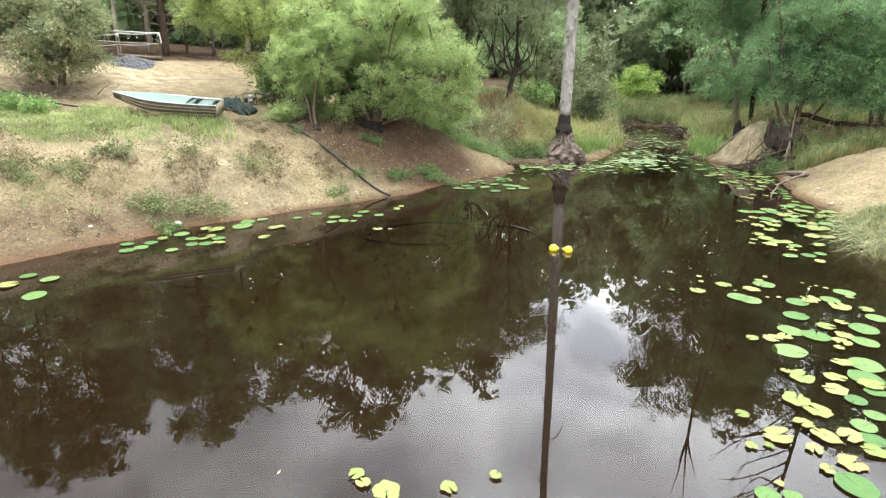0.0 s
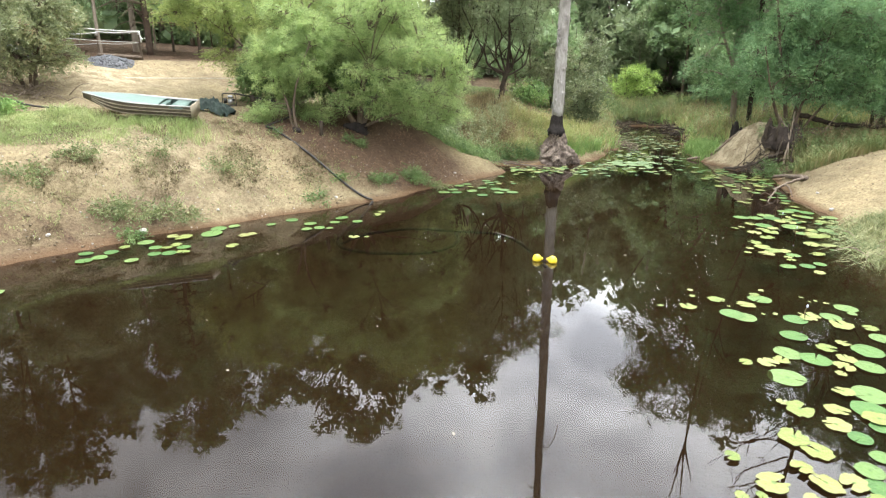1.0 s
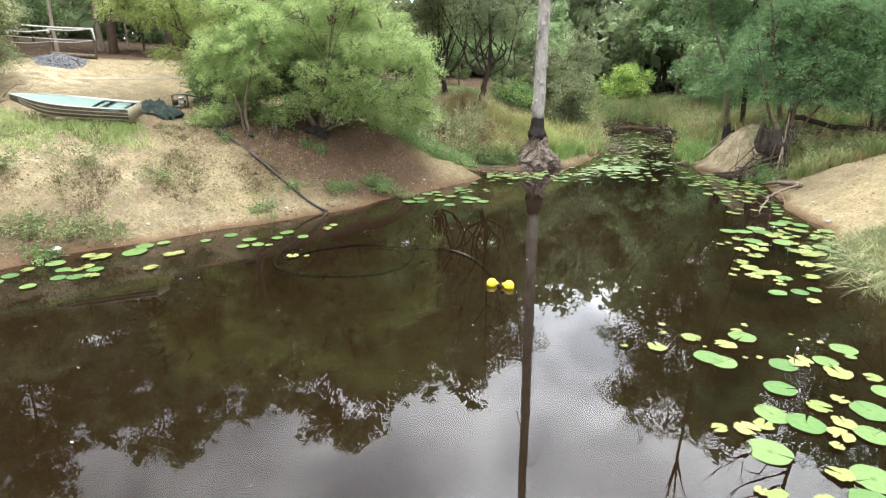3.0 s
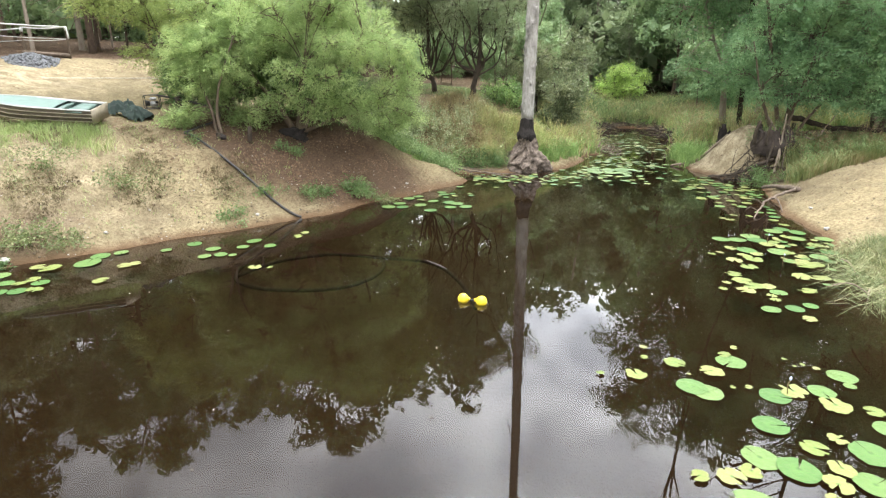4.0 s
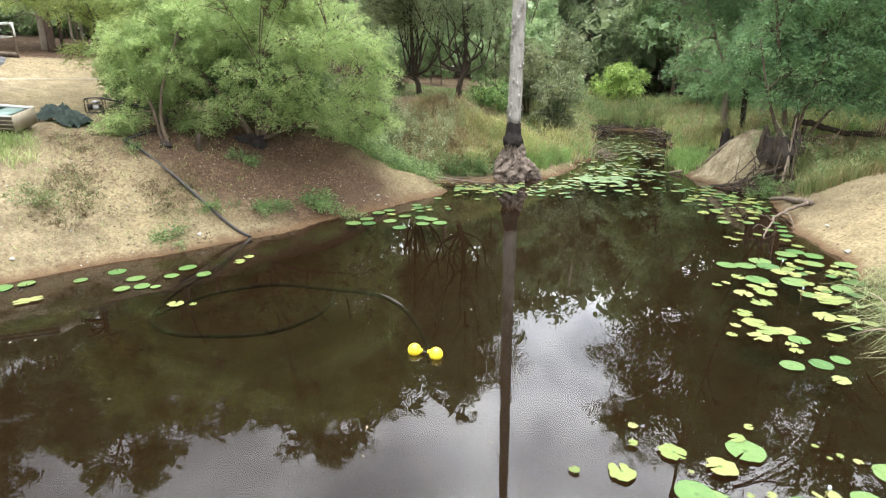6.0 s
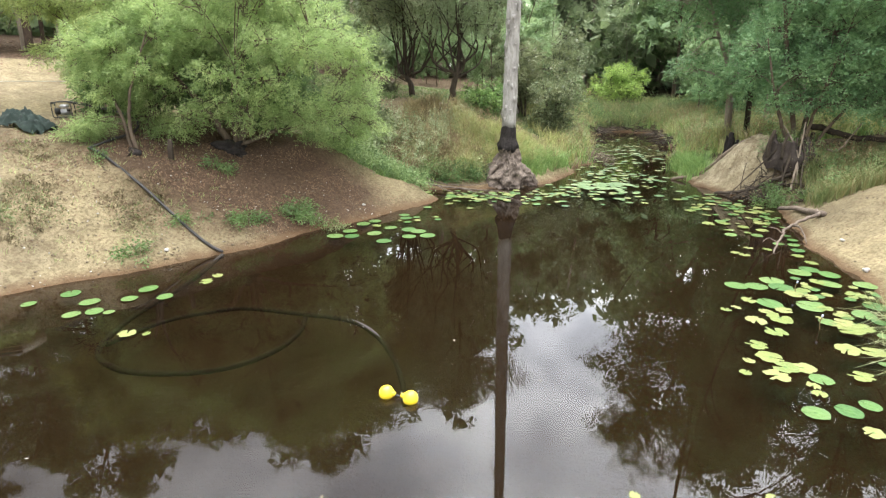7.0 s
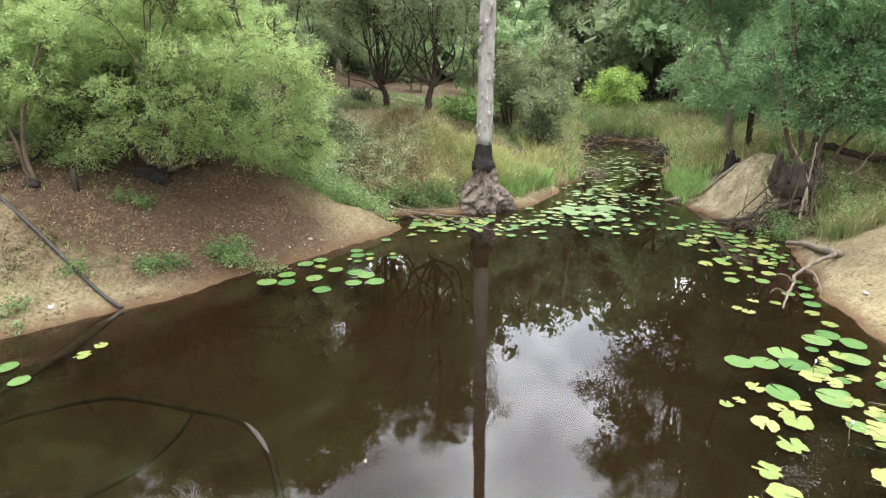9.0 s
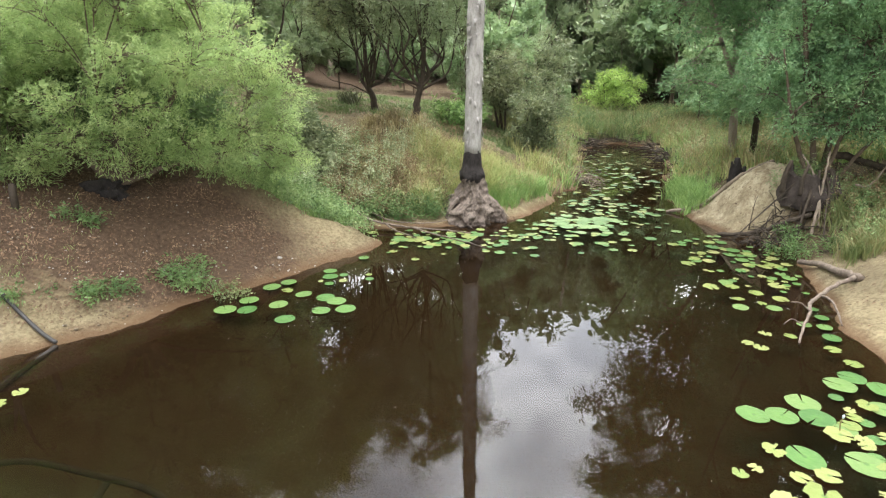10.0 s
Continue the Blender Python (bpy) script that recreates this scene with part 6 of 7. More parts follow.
def boat():
    """A small pressed-aluminium dinghy on the bank, bow towards the scrub."""
    L = 3.05
    st = np.linspace(0, 1, 15)

    def section(u, inset=0.0, lift=0.0):
        b = (0.52 + 0.09 * math.sin(u * 2.4)) * (1 - max(0, (u - 0.45) / 0.55) ** 2.2) + 0.012 - inset
        keel = 0.02 + 0.42 * max(0, (u - 0.62) / 0.38) ** 2.0 + lift
        gun = 0.46 + 0.17 * u ** 2
        chine = keel + (0.10 + 0.05 * u)
        x = L * u + 0.10 * max(0, (u - 0.9) / 0.1)
        b = max(b, 0.012)
        return [(x, -b, gun), (x, -b * 0.985, gun - 0.33 * (gun - chine)), (x, -b * 0.955, gun - 0.66 * (gun - chine)), (x, -b * 0.90, chine), (x, -b * 0.45, keel + 0.03), (x, 0, keel),
                (x, b * 0.45, keel + 0.03), (x, b * 0.90, chine), (x, b * 0.955, gun - 0.66 * (gun - chine)), (x, b * 0.985, gun - 0.33 * (gun - chine)), (x, b, gun)]

    cx, cy = -6.98, 17.72
    top = root("dinghy", pose(cx, cy, gz(cx - 1.2, cy - 0.2) + 0.03, -9, -3.5, 188) @ Matrix.Diagonal((0.97, 0.95, 0.86, 1)), "old aluminium dinghy with teal inside, resting on the sandy bank", "boat")
    mesh_part("hull", *strip([section(u) for u in st]), M_HULLDARK, top, "stained ribbed aluminium hull", True)
    mesh_part("lining", *strip([section(u, 0.025, 0.03) for u in st[:-1]]), M_TEAL, top, "faded teal inner lining", True)
    for side in (0, -1):
        sg = -1 if side == 0 else 1
        for k in (1, 2, 3):
            P = np.array([np.array(section(u)[k if side == 0 else 10 - k]) + [0, sg * 0.006, 0.0] for u in st[:-1]])
            mesh_part("strake", *tube(P, np.full(len(P), 0.016), 6), M_ALU, top, "tan raised strake", True)
        P = np.array([np.array(section(u)[0 if side == 0 else 10]) for u in st])
        mesh_part("gunwale", *tube(P, np.full(len(P), 0.02), 8), M_WHITEPAINT, top, "chalky white gunwale rail", True)
    for sg in (0, 10):
        rows = []
        for u in st[:9]:
            a = np.array(section(u)[sg])
            rows.append([a + [0, 0, 0.012], a * [1, 0.85, 1] + [0, 0, 0.006], a * [1, 0.85, 1] - [0, 0, 0.03]])
        mesh_part("side_deck", *strip(rows), M_WHITEPAINT, top, "chalky white side deck", True)
    bm = bmesh.new()
    box_bm(bm, (0.03, 1.02, 0.44), (0.0, 0, 0.26), 0.008)
    part("transom", bm, M_ALU, top)
    for x, w in ((0.42, 0.42), (0.95, 0.30)):
        bm = bmesh.new()
        box_bm(bm, (w, 1.14, 0.05), (x, 0, 0.40), 0.012)
        box_bm(bm, (w * 0.8, 1.02, 0.22), (x, 0, 0.27), 0.01)
        part("bench", bm, M_TEAL, top, "pale teal bench seat")
    rows = []
    for u in np.linspace(0.30, 0.985, 12):
        s = section(u)
        a, b = np.array(s[0]), np.array(s[10])
        rows.append([a * (1 - t) + b * t + [0, 0, 0.03 * math.sin(math.pi * t) - 0.005] for t in np.linspace(0, 1, 7)])
    deck = strip(rows)
    low = (deck[0] - [0, 0, 0.02], deck[1][:, ::-1])
    mesh_part("foredeck", *joined([deck, low]), M_TEAL, top, "pale teal foredeck", True)


boat()


def tarpaulin():
    rng = np.random.default_rng(14)
    cx, cy = -6.95, 19.0
    n = 46
    rows = []
    for i in range(n):
        row = []
        for j in range(n):
            u, v = (i / (n - 1) - 0.5) * 2, (j / (n - 1) - 0.5) * 2
            r = math.hypot(u, v)
            e = 1 + 0.16 * math.sin(5 * math.atan2(v, u) + 1) + 0.1 * math.sin(9 * math.atan2(v, u))
            x, y = cx + u * 0.56 * e, cy + v * 0.36 * e
            h = 0.33 * max(0, 1 - r * 0.95) ** 0.45 + 0.10 * math.exp(-((u + 0.6) ** 2 + v ** 2) * 5)
            h += 0.09 * noise.noise(Vector((u * 4, v * 4, 3))) + 0.10 * abs(noise.noise(Vector((u * 6, v * 6, 9))))
            h += 0.05 * math.sin(7 * u + 3 * v + 2 * math.sin(4 * v)) * (1 - min(1, r) * 0.5) + 0.03 * abs(math.sin(9 * v - 6 * u)) + 0.03 * abs(math.sin(11 * u + 5 * v + 2 * math.sin(6 * u)))
            row.append((x, y, gz(x, y) + max(0.015, h)))
        rows.append(row)
    a = strip(rows)
    b = (a[0] - [0, 0, 0.012], a[1][:, ::-1])
    ob = mesh_part("tarpaulin", *joined([a, b]), M_TARP, None, "", True)
    tagged(ob, "crumpled dark green tarpaulin heaped behind the dinghy", "tarpaulin")


tarpaulin()


def pump():
    """A petrol water pump in a tube frame."""
    x, y = -6.95, 20.45
    top = root("water_pump", pose(x, y, gz(x, y) + 0.01, 0, 0, 20) @ Matrix.Scale(0.8, 4), "petrol water pump in a black tube frame on the bank", "pump")
    for sy in (-0.22, 0.22):
        P = smooth_path([(-0.27, sy, 0.03), (-0.27, sy, 0.42), (-0.2, sy, 0.5), (0.2, sy, 0.5), (0.27, sy, 0.42), (0.27, sy, 0.03), (0.2, sy, 0.02), (-0.2, sy, 0.02), (-0.27, sy, 0.05)], 50)
        mesh_part("frame_hoop", *tube(P, np.full(50, 0.016), 8), M_FRAME, top, "", True)
    for sx, z in ((-0.25, 0.46), (0.25, 0.46), (-0.2, 0.02), (0.2, 0.02)):
        mesh_part("frame_bar", *tube(np.array([(sx, -0.22, z), (sx, 0, z), (sx, 0.22, z)]), np.full(3, 0.014), 8), M_FRAME, top, "", True)
    bm = bmesh.new()
    box_bm(bm, (0.26, 0.24, 0.2), (0.06, 0, 0.18), 0.03)
    part("engine_block", bm, M_ENGINE, top)
    bm = bmesh.new()
    box_bm(bm, (0.26, 0.3, 0.11), (0.05, 0, 0.37), 0.04)
    part("fuel_tank", bm, M_ENGINE, top, "pale fuel tank")
    bm = bmesh.new()
    bmesh.ops.create_cone(bm, cap_ends=True, segments=20, radius1=0.12, radius2=0.1, depth=0.14, matrix=Matrix.Translation((-0.16, 0, 0.2)) @ Matrix.Rotation(math.pi / 2, 4, "Y"))
    part("pump_casing", bm, M_FRAME, top)
    bm = bmesh.new()
    box_bm(bm, (0.1, 0.06, 0.1), (0.18, -0.15, 0.25), 0.015)
    part("air_filter", bm, M_FRAME, top)


pump()


def lay(points, lift):
    """A path laid on the ground through the given places."""
    P = smooth_path([(x, y, 0) for x, y in points], 14 * len(points))
    P[:, 2] = np.maximum(ground_z(P[:, 0], P[:, 1]), -0.06) + lift
    return P


def suction_hose():
    """The black hose: from the pump over a stump, down the bank and in a wide loop just under the water to the floats."""
    top = root("suction_hose", pose(0, 0, 0), "black suction hose from the pump down the bank into the pond", "hose")
    air = smooth_path([(-6.75, 20.4, gz(-6.75, 20.4) + 0.42), (-6.2, 20.32, 2.86), (-5.4, 20.1, 2.72), (-4.7, 19.75, 2.55), (-4.5, 19.2, 2.3), (-4.8, 18.6, gz(-4.8, 18.6) + 0.06), (-5.05, 18.2, gz(-5.05, 18.2) + 0.04)], 40)
    bank = lay([(-5.05, 18.2), (-4.3, 17.83), (-3.3, 17.35), (-2.4, 16.92), (-1.6, 16.52)], 0.035)
    s = np.linspace(0, 1, len(bank))
    bank[:, 2] = np.maximum(np.polyval(np.polyfit(s, bank[:, 2], 3), s) + 0.02, bank[:, 2] - 0.04)
    mesh_part("outlet_pipe", *tube(air, np.full(len(air), 0.028), 8), M_RUBBER, top, "", True)
    mesh_part("bank_hose", *tube(bank, np.full(len(bank), 0.032), 8), M_RUBBER, top, "", True)
    loop = smooth_path([(-1.6, 16.5, 0.0), (-1.75, 15.2, -0.12), (-2.0, 13.6, -0.14), (-1.85, 12.5, -0.12), (-1.25, 11.9, -0.07), (-0.58, 11.74, -0.05), (0.01, 11.89, -0.09), (0.42, 12.2, -0.12), (0.72, 12.65, -0.13), (0.84, 13.2, -0.14), (0.8, 13.66, -0.16)], 110)
    mesh_part("sunken_loop", *tube(loop, np.full(len(loop), 0.040), 8), M_SILT, top, "drowned black hose loop", True)
    tail = smooth_path([(-1.9, 12.75, -0.16), (-1.65, 13.2, -0.15), (-1.3, 13.6, -0.14), (-0.62, 13.93, -0.13), (-0.15, 13.96, -0.12), (0.76, 13.69, -0.10), (1.35, 13.47, -0.07), (1.75, 13.16, -0.03), (2.1, 12.7, -0.035), (2.35, 12.2, -0.10), (2.5, 11.7, -0.16), (2.56, 11.2, -0.16)], 110)
    mesh_part("sunken_tail", *tube(tail, np.full(len(tail), 0.038), 8), M_SILT, top, "drowned black hose end", True)


suction_hose()


def floats():
    top = root("hose_float", pose(2.5, 11.09, 0.0, 0, 0, -22), "pair of yellow ball floats joined by a short rod", "float")
    for sx in (-0.155, 0.155):
        bm = bmesh.new()
        bmesh.ops.create_uvsphere(bm, u_segments=28, v_segments=18, radius=0.09, matrix=Matrix.Translation((sx, 0, 0.035)))
        ball = part("ball", bm, M_YELLOW, top, "yellow plastic ball")
        bm = bmesh.new()
        bmesh.ops.create_cone(bm, cap_ends=True, segments=14, radius1=0.03, radius2=0.024, depth=0.05, matrix=Matrix.Translation((sx * 0.42, 0, 0.045)) @ Matrix.Rotation(math.pi / 2, 4, "Y"))
        part("neck", bm, M_YELLOW, ball)
    mesh_part("rod", *tube(np.array([(-0.12, 0, 0.045), (0, 0, 0.03), (0.12, 0, 0.045)]), np.full(3, 0.012), 8), M_RUBBER, top, "", True)


floats()


def fence():
    """The corner of a white-taped paddock fence behind the gravel."""
    rng = np.random.default_rng(17)
    top = root("tape_fence", pose(0, 0, 0), "white tape fence on thin dark posts behind a gravel heap", "fence")
    posts = [(-12.1, 25.0), (-14.2, 25.6), (-16.2, 26.1), (-15.0, 22.9)]
    tops = []
    for k, (x, y) in enumerate(posts):
        z = gz(x, y)
        t = 5.27 if k < 3 else 5.4
        bm = bmesh.new()
        box_bm(bm, (0.06, 0.06, t - z + 0.25), (x, y, (t + z - 0.25) / 2), 0.012)
        post = part("post", bm, M_POSTWOOD, top, "", False)
        bm = bmesh.new()
        box_bm(bm, (0.09, 0.09, 0.16), (x, y, t - 0.05), 0.015)
        part("insulator", bm, M_TAPE, post)
        tops.append((x, y, t))
    for a, b in ((0, 1), (1, 2), (0, 3)):
        for dz, r in ((0.0, 0.028), (-0.42, 0.012)):
            A, B = np.array(tops[a]) + [0, 0, dz], np.array(tops[b]) + [0, 0, dz + 0.05 * rng.random()]
            P = np.array([A + (B - A) * s - [0, 0, 0.05 * math.sin(math.pi * s)] for s in np.linspace(0, 1, 9)])
            mesh_part("tape", *tube(P, np.full(9, r), 6), M_TAPE, top, "", True)
    A, B = np.array((-12.1, 24.93, gz(-12.1, 25.0) + 0.10)), np.array((-14.2, 25.5, gz(-14.2, 25.6) + 0.10))
    mesh_part("ground_beam", *tube(np.array([A, (A + B) / 2, B]), np.full(3, 0.09), 4), M_POSTWOOD, top)
    # one tape is pegged down on the slope and runs to the pickets by the pump
    A, B = np.array((-11.3, 22.0, gz(-11.3, 22.0) - 0.02)), np.array((-6.35, 22.6, gz(-6.35, 22.6) + 0.75))
    P = np.array([A + (B - A) * u for u in np.linspace(0, 1, 12)])
    mesh_part("tape", *tube(P, np.full(12, 0.007), 5), M_TAPE, top, "", True)
    # a loose end of tape hangs from the corner
    P = smooth_path([(-12.06, 24.92, 5.27), (-12.0, 24.9, 5.1), (-11.97, 24.88, 4.85)], 8)
    mesh_part("tape_end", *tube(P, np.full(8, 0.03), 5), M_TAPE, top, "", True)


fence()


def stone_bits(rng, n):
    V = np.array([(1, 0, 0), (-1, 0, 0), (0, 1, 0), (0, -1, 0), (0, 0, 1), (0, 0, -1)], float)
    F = np.array([(0, 2, 4), (2, 1, 4), (1, 3, 4), (3, 0, 4), (2, 0, 5), (1, 2, 5), (3, 1, 5), (0, 3, 5)])
    return V, F


def gravel_heap(x, y, r, h, seed, label):
    rng = np.random.default_rng(seed)
    V, F = stone_bits(rng, 1)
    top = root("gravel_heap", pose(x, y, gz(x, y)), label, "gravel heap", "gravel heaps")
    rows = []
    for i in range(14):
        rr = r * i / 13
        rows.append([(rr * math.cos(a) * (1 + 0.12 * math.sin(3 * a)), rr * math.sin(a), 0) for a in np.linspace(0, 2 * math.pi, 31)])
    R = np.array(rows)
    q = np.hypot(R[..., 0], R[..., 1]) / r
    base = ground_z(R[..., 0] + x, R[..., 1] + y) - gz(x, y)
    R[..., 2] = base + h * np.maximum(0, 1 - q ** 1.6) - 0.03
    mesh_part("core", *strip(R), M_GRAVEL, top, "", True)
    pieces = []
    for _ in range(900):
        a, q = 6.283 * rng.random(), math.sqrt(rng.random()) * 1.08
        px, py = r * q * math.cos(a), r * q * math.sin(a)
        s = 0.03 + 0.045 * rng.random()
        z = gz(x + px, y + py) - gz(x, y) + h * max(0, 1 - q ** 1.6)
        M = rng.standard_normal((3, 3))
        M, _ = np.linalg.qr(M)
        pieces.append(((V * [1, 0.8, 0.6] * s * (0.7 + 0.6 * rng.random((6, 1)))) @ M.T + [px, py, z], F))
    ob = mesh_part("loose_gravel", *joined(pieces), M_GRAVEL, top, "loose grey stones")
    tagged(ob, kind="stuff")


gravel_heap(-12.9, 24.0, 0.8, 0.25, 71, "heap of blue-grey gravel on pale sand")
gravel_heap(-15.8, 22.6, 0.8, 0.5, 72, "small heap of pale gravel behind the scrub")


def pickets():
    for x, y, h in ((-6.35, 22.6, 1.0), (-5.55, 21.3, 1.25)):
        top = root("star_picket", pose(x, y, gz(x, y) - 0.1, 4, 6, 0), "rusty steel star picket standing in the bank", "post", "star pickets")
        bm = bmesh.new()
        for a in (0, 120, 240):
            box_bm(bm, (0.03, 0.006, h + 0.1), (0.014 * math.cos(radians(a)), 0.014 * math.sin(radians(a)), h / 2), 0, Matrix.Rotation(radians(a), 4, "Z"))
        part("shaft", bm, M_STEEL, top, "", False)
    for x, y, h, r in ((-6.1, 20.35, 0.42, 0.10), (-3.45, 18.7, 0.45, 0.06)):
        rng = np.random.default_rng(int(h * 100))
        ob = mesh_part("timber_post", *tube(np.array([(0, 0, -0.1), (0.01, 0, h * 0.5), (0.02, 0.01, h)]), [r * 1.05, r, r * 0.96], 12, 0.1, rng), M_BARK_DARK, None, "", True)
        ob.matrix_world = pose(x, y, gz(x, y))
        tagged(ob, "short weathered timber post in the bank", "post", "timber posts")
    P = lay([(-14.5, 18.6), (-13.0, 17.9), (-11.8, 17.55), (-10.7, 17.5)], 0.03)
    ob = mesh_part("poly_pipe", *tube(P, np.full(len(P), 0.03), 6), M_RUBBER, None, "", True)
    tagged(ob, "black poly pipe lying on the litter beside the dinghy", "pipe")


pickets()


def stones():
    """A few pale stones along the waterline."""
    for k, (x, y, r) in enumerate(((-6.44, 12.91, 0.085), (-7.9, 11.9, 0.05), (-5.2, 14.2, 0.045), (-2.6, 16.2, 0.05), (0.9, 20.1, 0.05), (11.0, 15.2, 0.06), (11.5, 16.6, 0.05))):
        bm = bmesh.new()
        bmesh.ops.create_icosphere(bm, subdivisions=3, radius=r)
        for v in bm.verts:
            v.co *= 1 + 0.5 * noise.noise(v.co * (0.9 / r) + Vector((k * 5, 0, 0))) + 0.15 * noise.noise(v.co * (3 / r))
            v.co.z *= 0.65
        ob = part("stone", bm, M_STONE)
        ob.matrix_world = pose(x, y, gz(x, y) + r * 0.2, 0, 0, 50 * k)
        tagged(ob, "small pale stone half sunk in the damp bank", "stone", "stones on the shore")


M_STONE = plain("pale_stone", (0.36, 0.34, 0.31), 0.85, 0, 0.25, 12.0, 0.4)
stones()

# ---- grass, weeds, litter ----
def blades(rng, xy, per, height, width, lean=0.35, root_spread=0.06):
    """Bent grass blades, `per` from each root place: two quads a blade."""
    X = np.repeat(xy, per, axis=0) + rng.standard_normal((len(xy) * per, 2)) * root_spread
    n = len(X)
    Z = ground_z(X[:, 0], X[:, 1]) - 0.02
    H = np.repeat(height, per) * (0.55 + 0.6 * rng.random(n)) if np.ndim(height) else height * (0.45 + 0.8 * rng.random(n))
    a = rng.random(n) * 6.283
    D = np.stack([np.cos(a), np.sin(a)], 1)
    b = rng.random(n) * 6.283
    W = np.stack([np.cos(b), np.sin(b), b * 0], 1) * (width * (0.6 + 0.8 * rng.random(n)))[:, None]
    out = (lean * H * (0.3 + rng.random(n)))[:, None]
    P0 = np.column_stack([X, Z])
    P1 = np.column_stack([X + D * out * 0.35, Z + H * 0.6])
    P2 = np.column_stack([X + D * out * 1.2, Z + H * (1 - 0.25 * rng.random(n))])
    V = np.stack([P0 - W * 0.5, P0 + W * 0.5, P1 - W * 0.45, P1 + W * 0.45, P2 - W * 0.08, P2 + W * 0.08], 1).reshape(-1, 3)
    k = np.arange(n)[:, None] * 6
    F = np.concatenate([k + [0, 1, 3, 2], k + [2, 3, 5, 4]])
    return V, F


def scatter(rng, n, x0, x1, y0, y1, keep):
    """n places in a rectangle for which keep(x, y, distance from the water) is true, with natural bunching."""
    got = []
    while sum(len(g) for g in got) < n:
        x, y = x0 + (x1 - x0) * rng.random(n), y0 + (y1 - y0) * rng.random(n)
        d = shore_distance(x, y)
        bunch = np.sin(1.9 * x + 0.7 * y) * np.sin(1.3 * y - 0.9 * x) + 0.5 * np.sin(4.1 * x - 2.7 * y)
        ok = keep(x, y, d) & (bunch + 0.9 * rng.standard_normal(n) > -0.5)
        got.append(np.stack([x[ok], y[ok]], 1))
    return np.concatenate(got)[:n]


def grass(name, label, mat, xy, per, height, width, lean, seed, spread=0.06):
    ob = mesh_part(name, *blades(np.random.default_rng(seed), xy, per, height, width, lean, spread), mat)
    return tagged(ob, label, "grass", "", "stuff")


g = np.random.default_rng(200)
def off_gum(x, y, r2):
    return (x - 5.28) ** 2 + (y - 24.4) ** 2 > r2


def uneven(xy, low, high, seed):
    """Heights that swell and fade over the ground, with a tall clump here and there."""
    rng = np.random.default_rng(seed)
    x, y = xy.T
    wave = 0.5 + 0.5 * np.sin(1.1 * x + 0.7 * y + seed) * np.sin(0.8 * y - 1.3 * x)
    return low + (high - low) * np.clip(0.65 * wave + 0.35 * rng.random(len(xy)) + 0.25 * (rng.random(len(xy)) > 0.9), 0, 1.15)


M_STRAW = leafy("yellow_green_tall_grass", [(0.05, (0.15, 0.20, 0.06)), (0.45, (0.37, 0.41, 0.13)), (0.8, (0.54, 0.52, 0.22)), (0.97, (0.46, 0.36, 0.18))], 0.35, 1.3, 0.5, 0.6)
M_RUSTGRASS = leafy("rusty_seeding_grass", [(0.05, (0.12, 0.09, 0.05)), (0.5, (0.31, 0.23, 0.11)), (0.95, (0.45, 0.38, 0.20))], 0.3, 1.3, 0.6, 0.6)
tall = scatter(g, 360, 3.7, 8.6, 23.9, 28.0, lambda x, y, d: (d > 0.75) & (y < 28.2 - 0.12 * x) & off_gum(x, y, 0.8))
grass("tall_grass", "tall yellowing grass tussocks on the point", M_STRAW, tall, 44, uneven(tall, 0.28, 0.85, 1), 0.016, 0.55, 201, 0.12)
rust = scatter(g, 230, 1.6, 9.2, 24.0, 29.0, lambda x, y, d: (d > 0.7) & ((x > 7.0) | (x < 4.6)) & off_gum(x, y, 0.9))
grass("rusty_grass", "rusty brown seeding grass tussocks on the point", M_RUSTGRASS, rust, 34, uneven(rust, 0.3, 0.85, 2), 0.015, 0.5, 214, 0.13)
lush = scatter(g, 110, 5.9, 8.2, 24.6, 27.2, lambda x, y, d: (d > 0.5) & (d < 2.0))
grass("green_grass", "lush green grass tussocks beside the dead gum", M_GREENGRASS, lush, 46, uneven(lush, 0.35, 0.75, 3), 0.015, 0.6, 202, 0.12)
chan = scatter(g, 560, 7.5, 26.0, 27.0, 54.0, lambda x, y, d: (d > 0.35) & (d < 8.5) & (hump(x, y, 13.1, 23.8, 1.8, 2.2) < 0.25))
grass("reeds", "tall straw-coloured reeds along the channel", M_STRAW, chan, 30, uneven(chan, 0.45, 1.05, 4), 0.026, 0.6, 203, 0.2)
chan_rust = scatter(g, 260, 8.0, 22.0, 27.0, 48.0, lambda x, y, d: (d > 0.3) & (d < 5.0) & (hump(x, y, 13.1, 23.8, 1.8, 2.2) < 0.25))
grass("reeds", "rusty brown reed stands along the channel", M_RUSTGRASS, chan_rust, 30, uneven(chan_rust, 0.5, 1.3, 5), 0.024, 0.45, 215, 0.2)
chan_green = scatter(g, 520, 8.0, 24.0, 27.0, 52.0, lambda x, y, d: (d > 0.2) & (d < 7.0) & (hump(x, y, 13.1, 23.8, 1.8, 2.2) < 0.25))
grass("reeds", "soft green sedge along the channel", M_GREENGRASS, chan_green, 30, uneven(chan_green, 0.3, 0.9, 6), 0.026, 0.7, 216, 0.2)
M_RANK = leafy("rank_brown_green_grass", [(0.05, (0.07, 0.11, 0.035)), (0.4, (0.17, 0.21, 0.07)), (0.7, (0.27, 0.22, 0.10)), (0.95, (0.19, 0.12, 0.065))], 0.3, 1.0)
east = scatter(g, 680, 12.6, 21.0, 18.6, 23.6, lambda x, y, d: (d > 0.7) & (hump(x, y, 13.2, 23.6, 1.5, 1.7) < 0.35) & (y > 19.2 + 0.25 * (x - 13)))
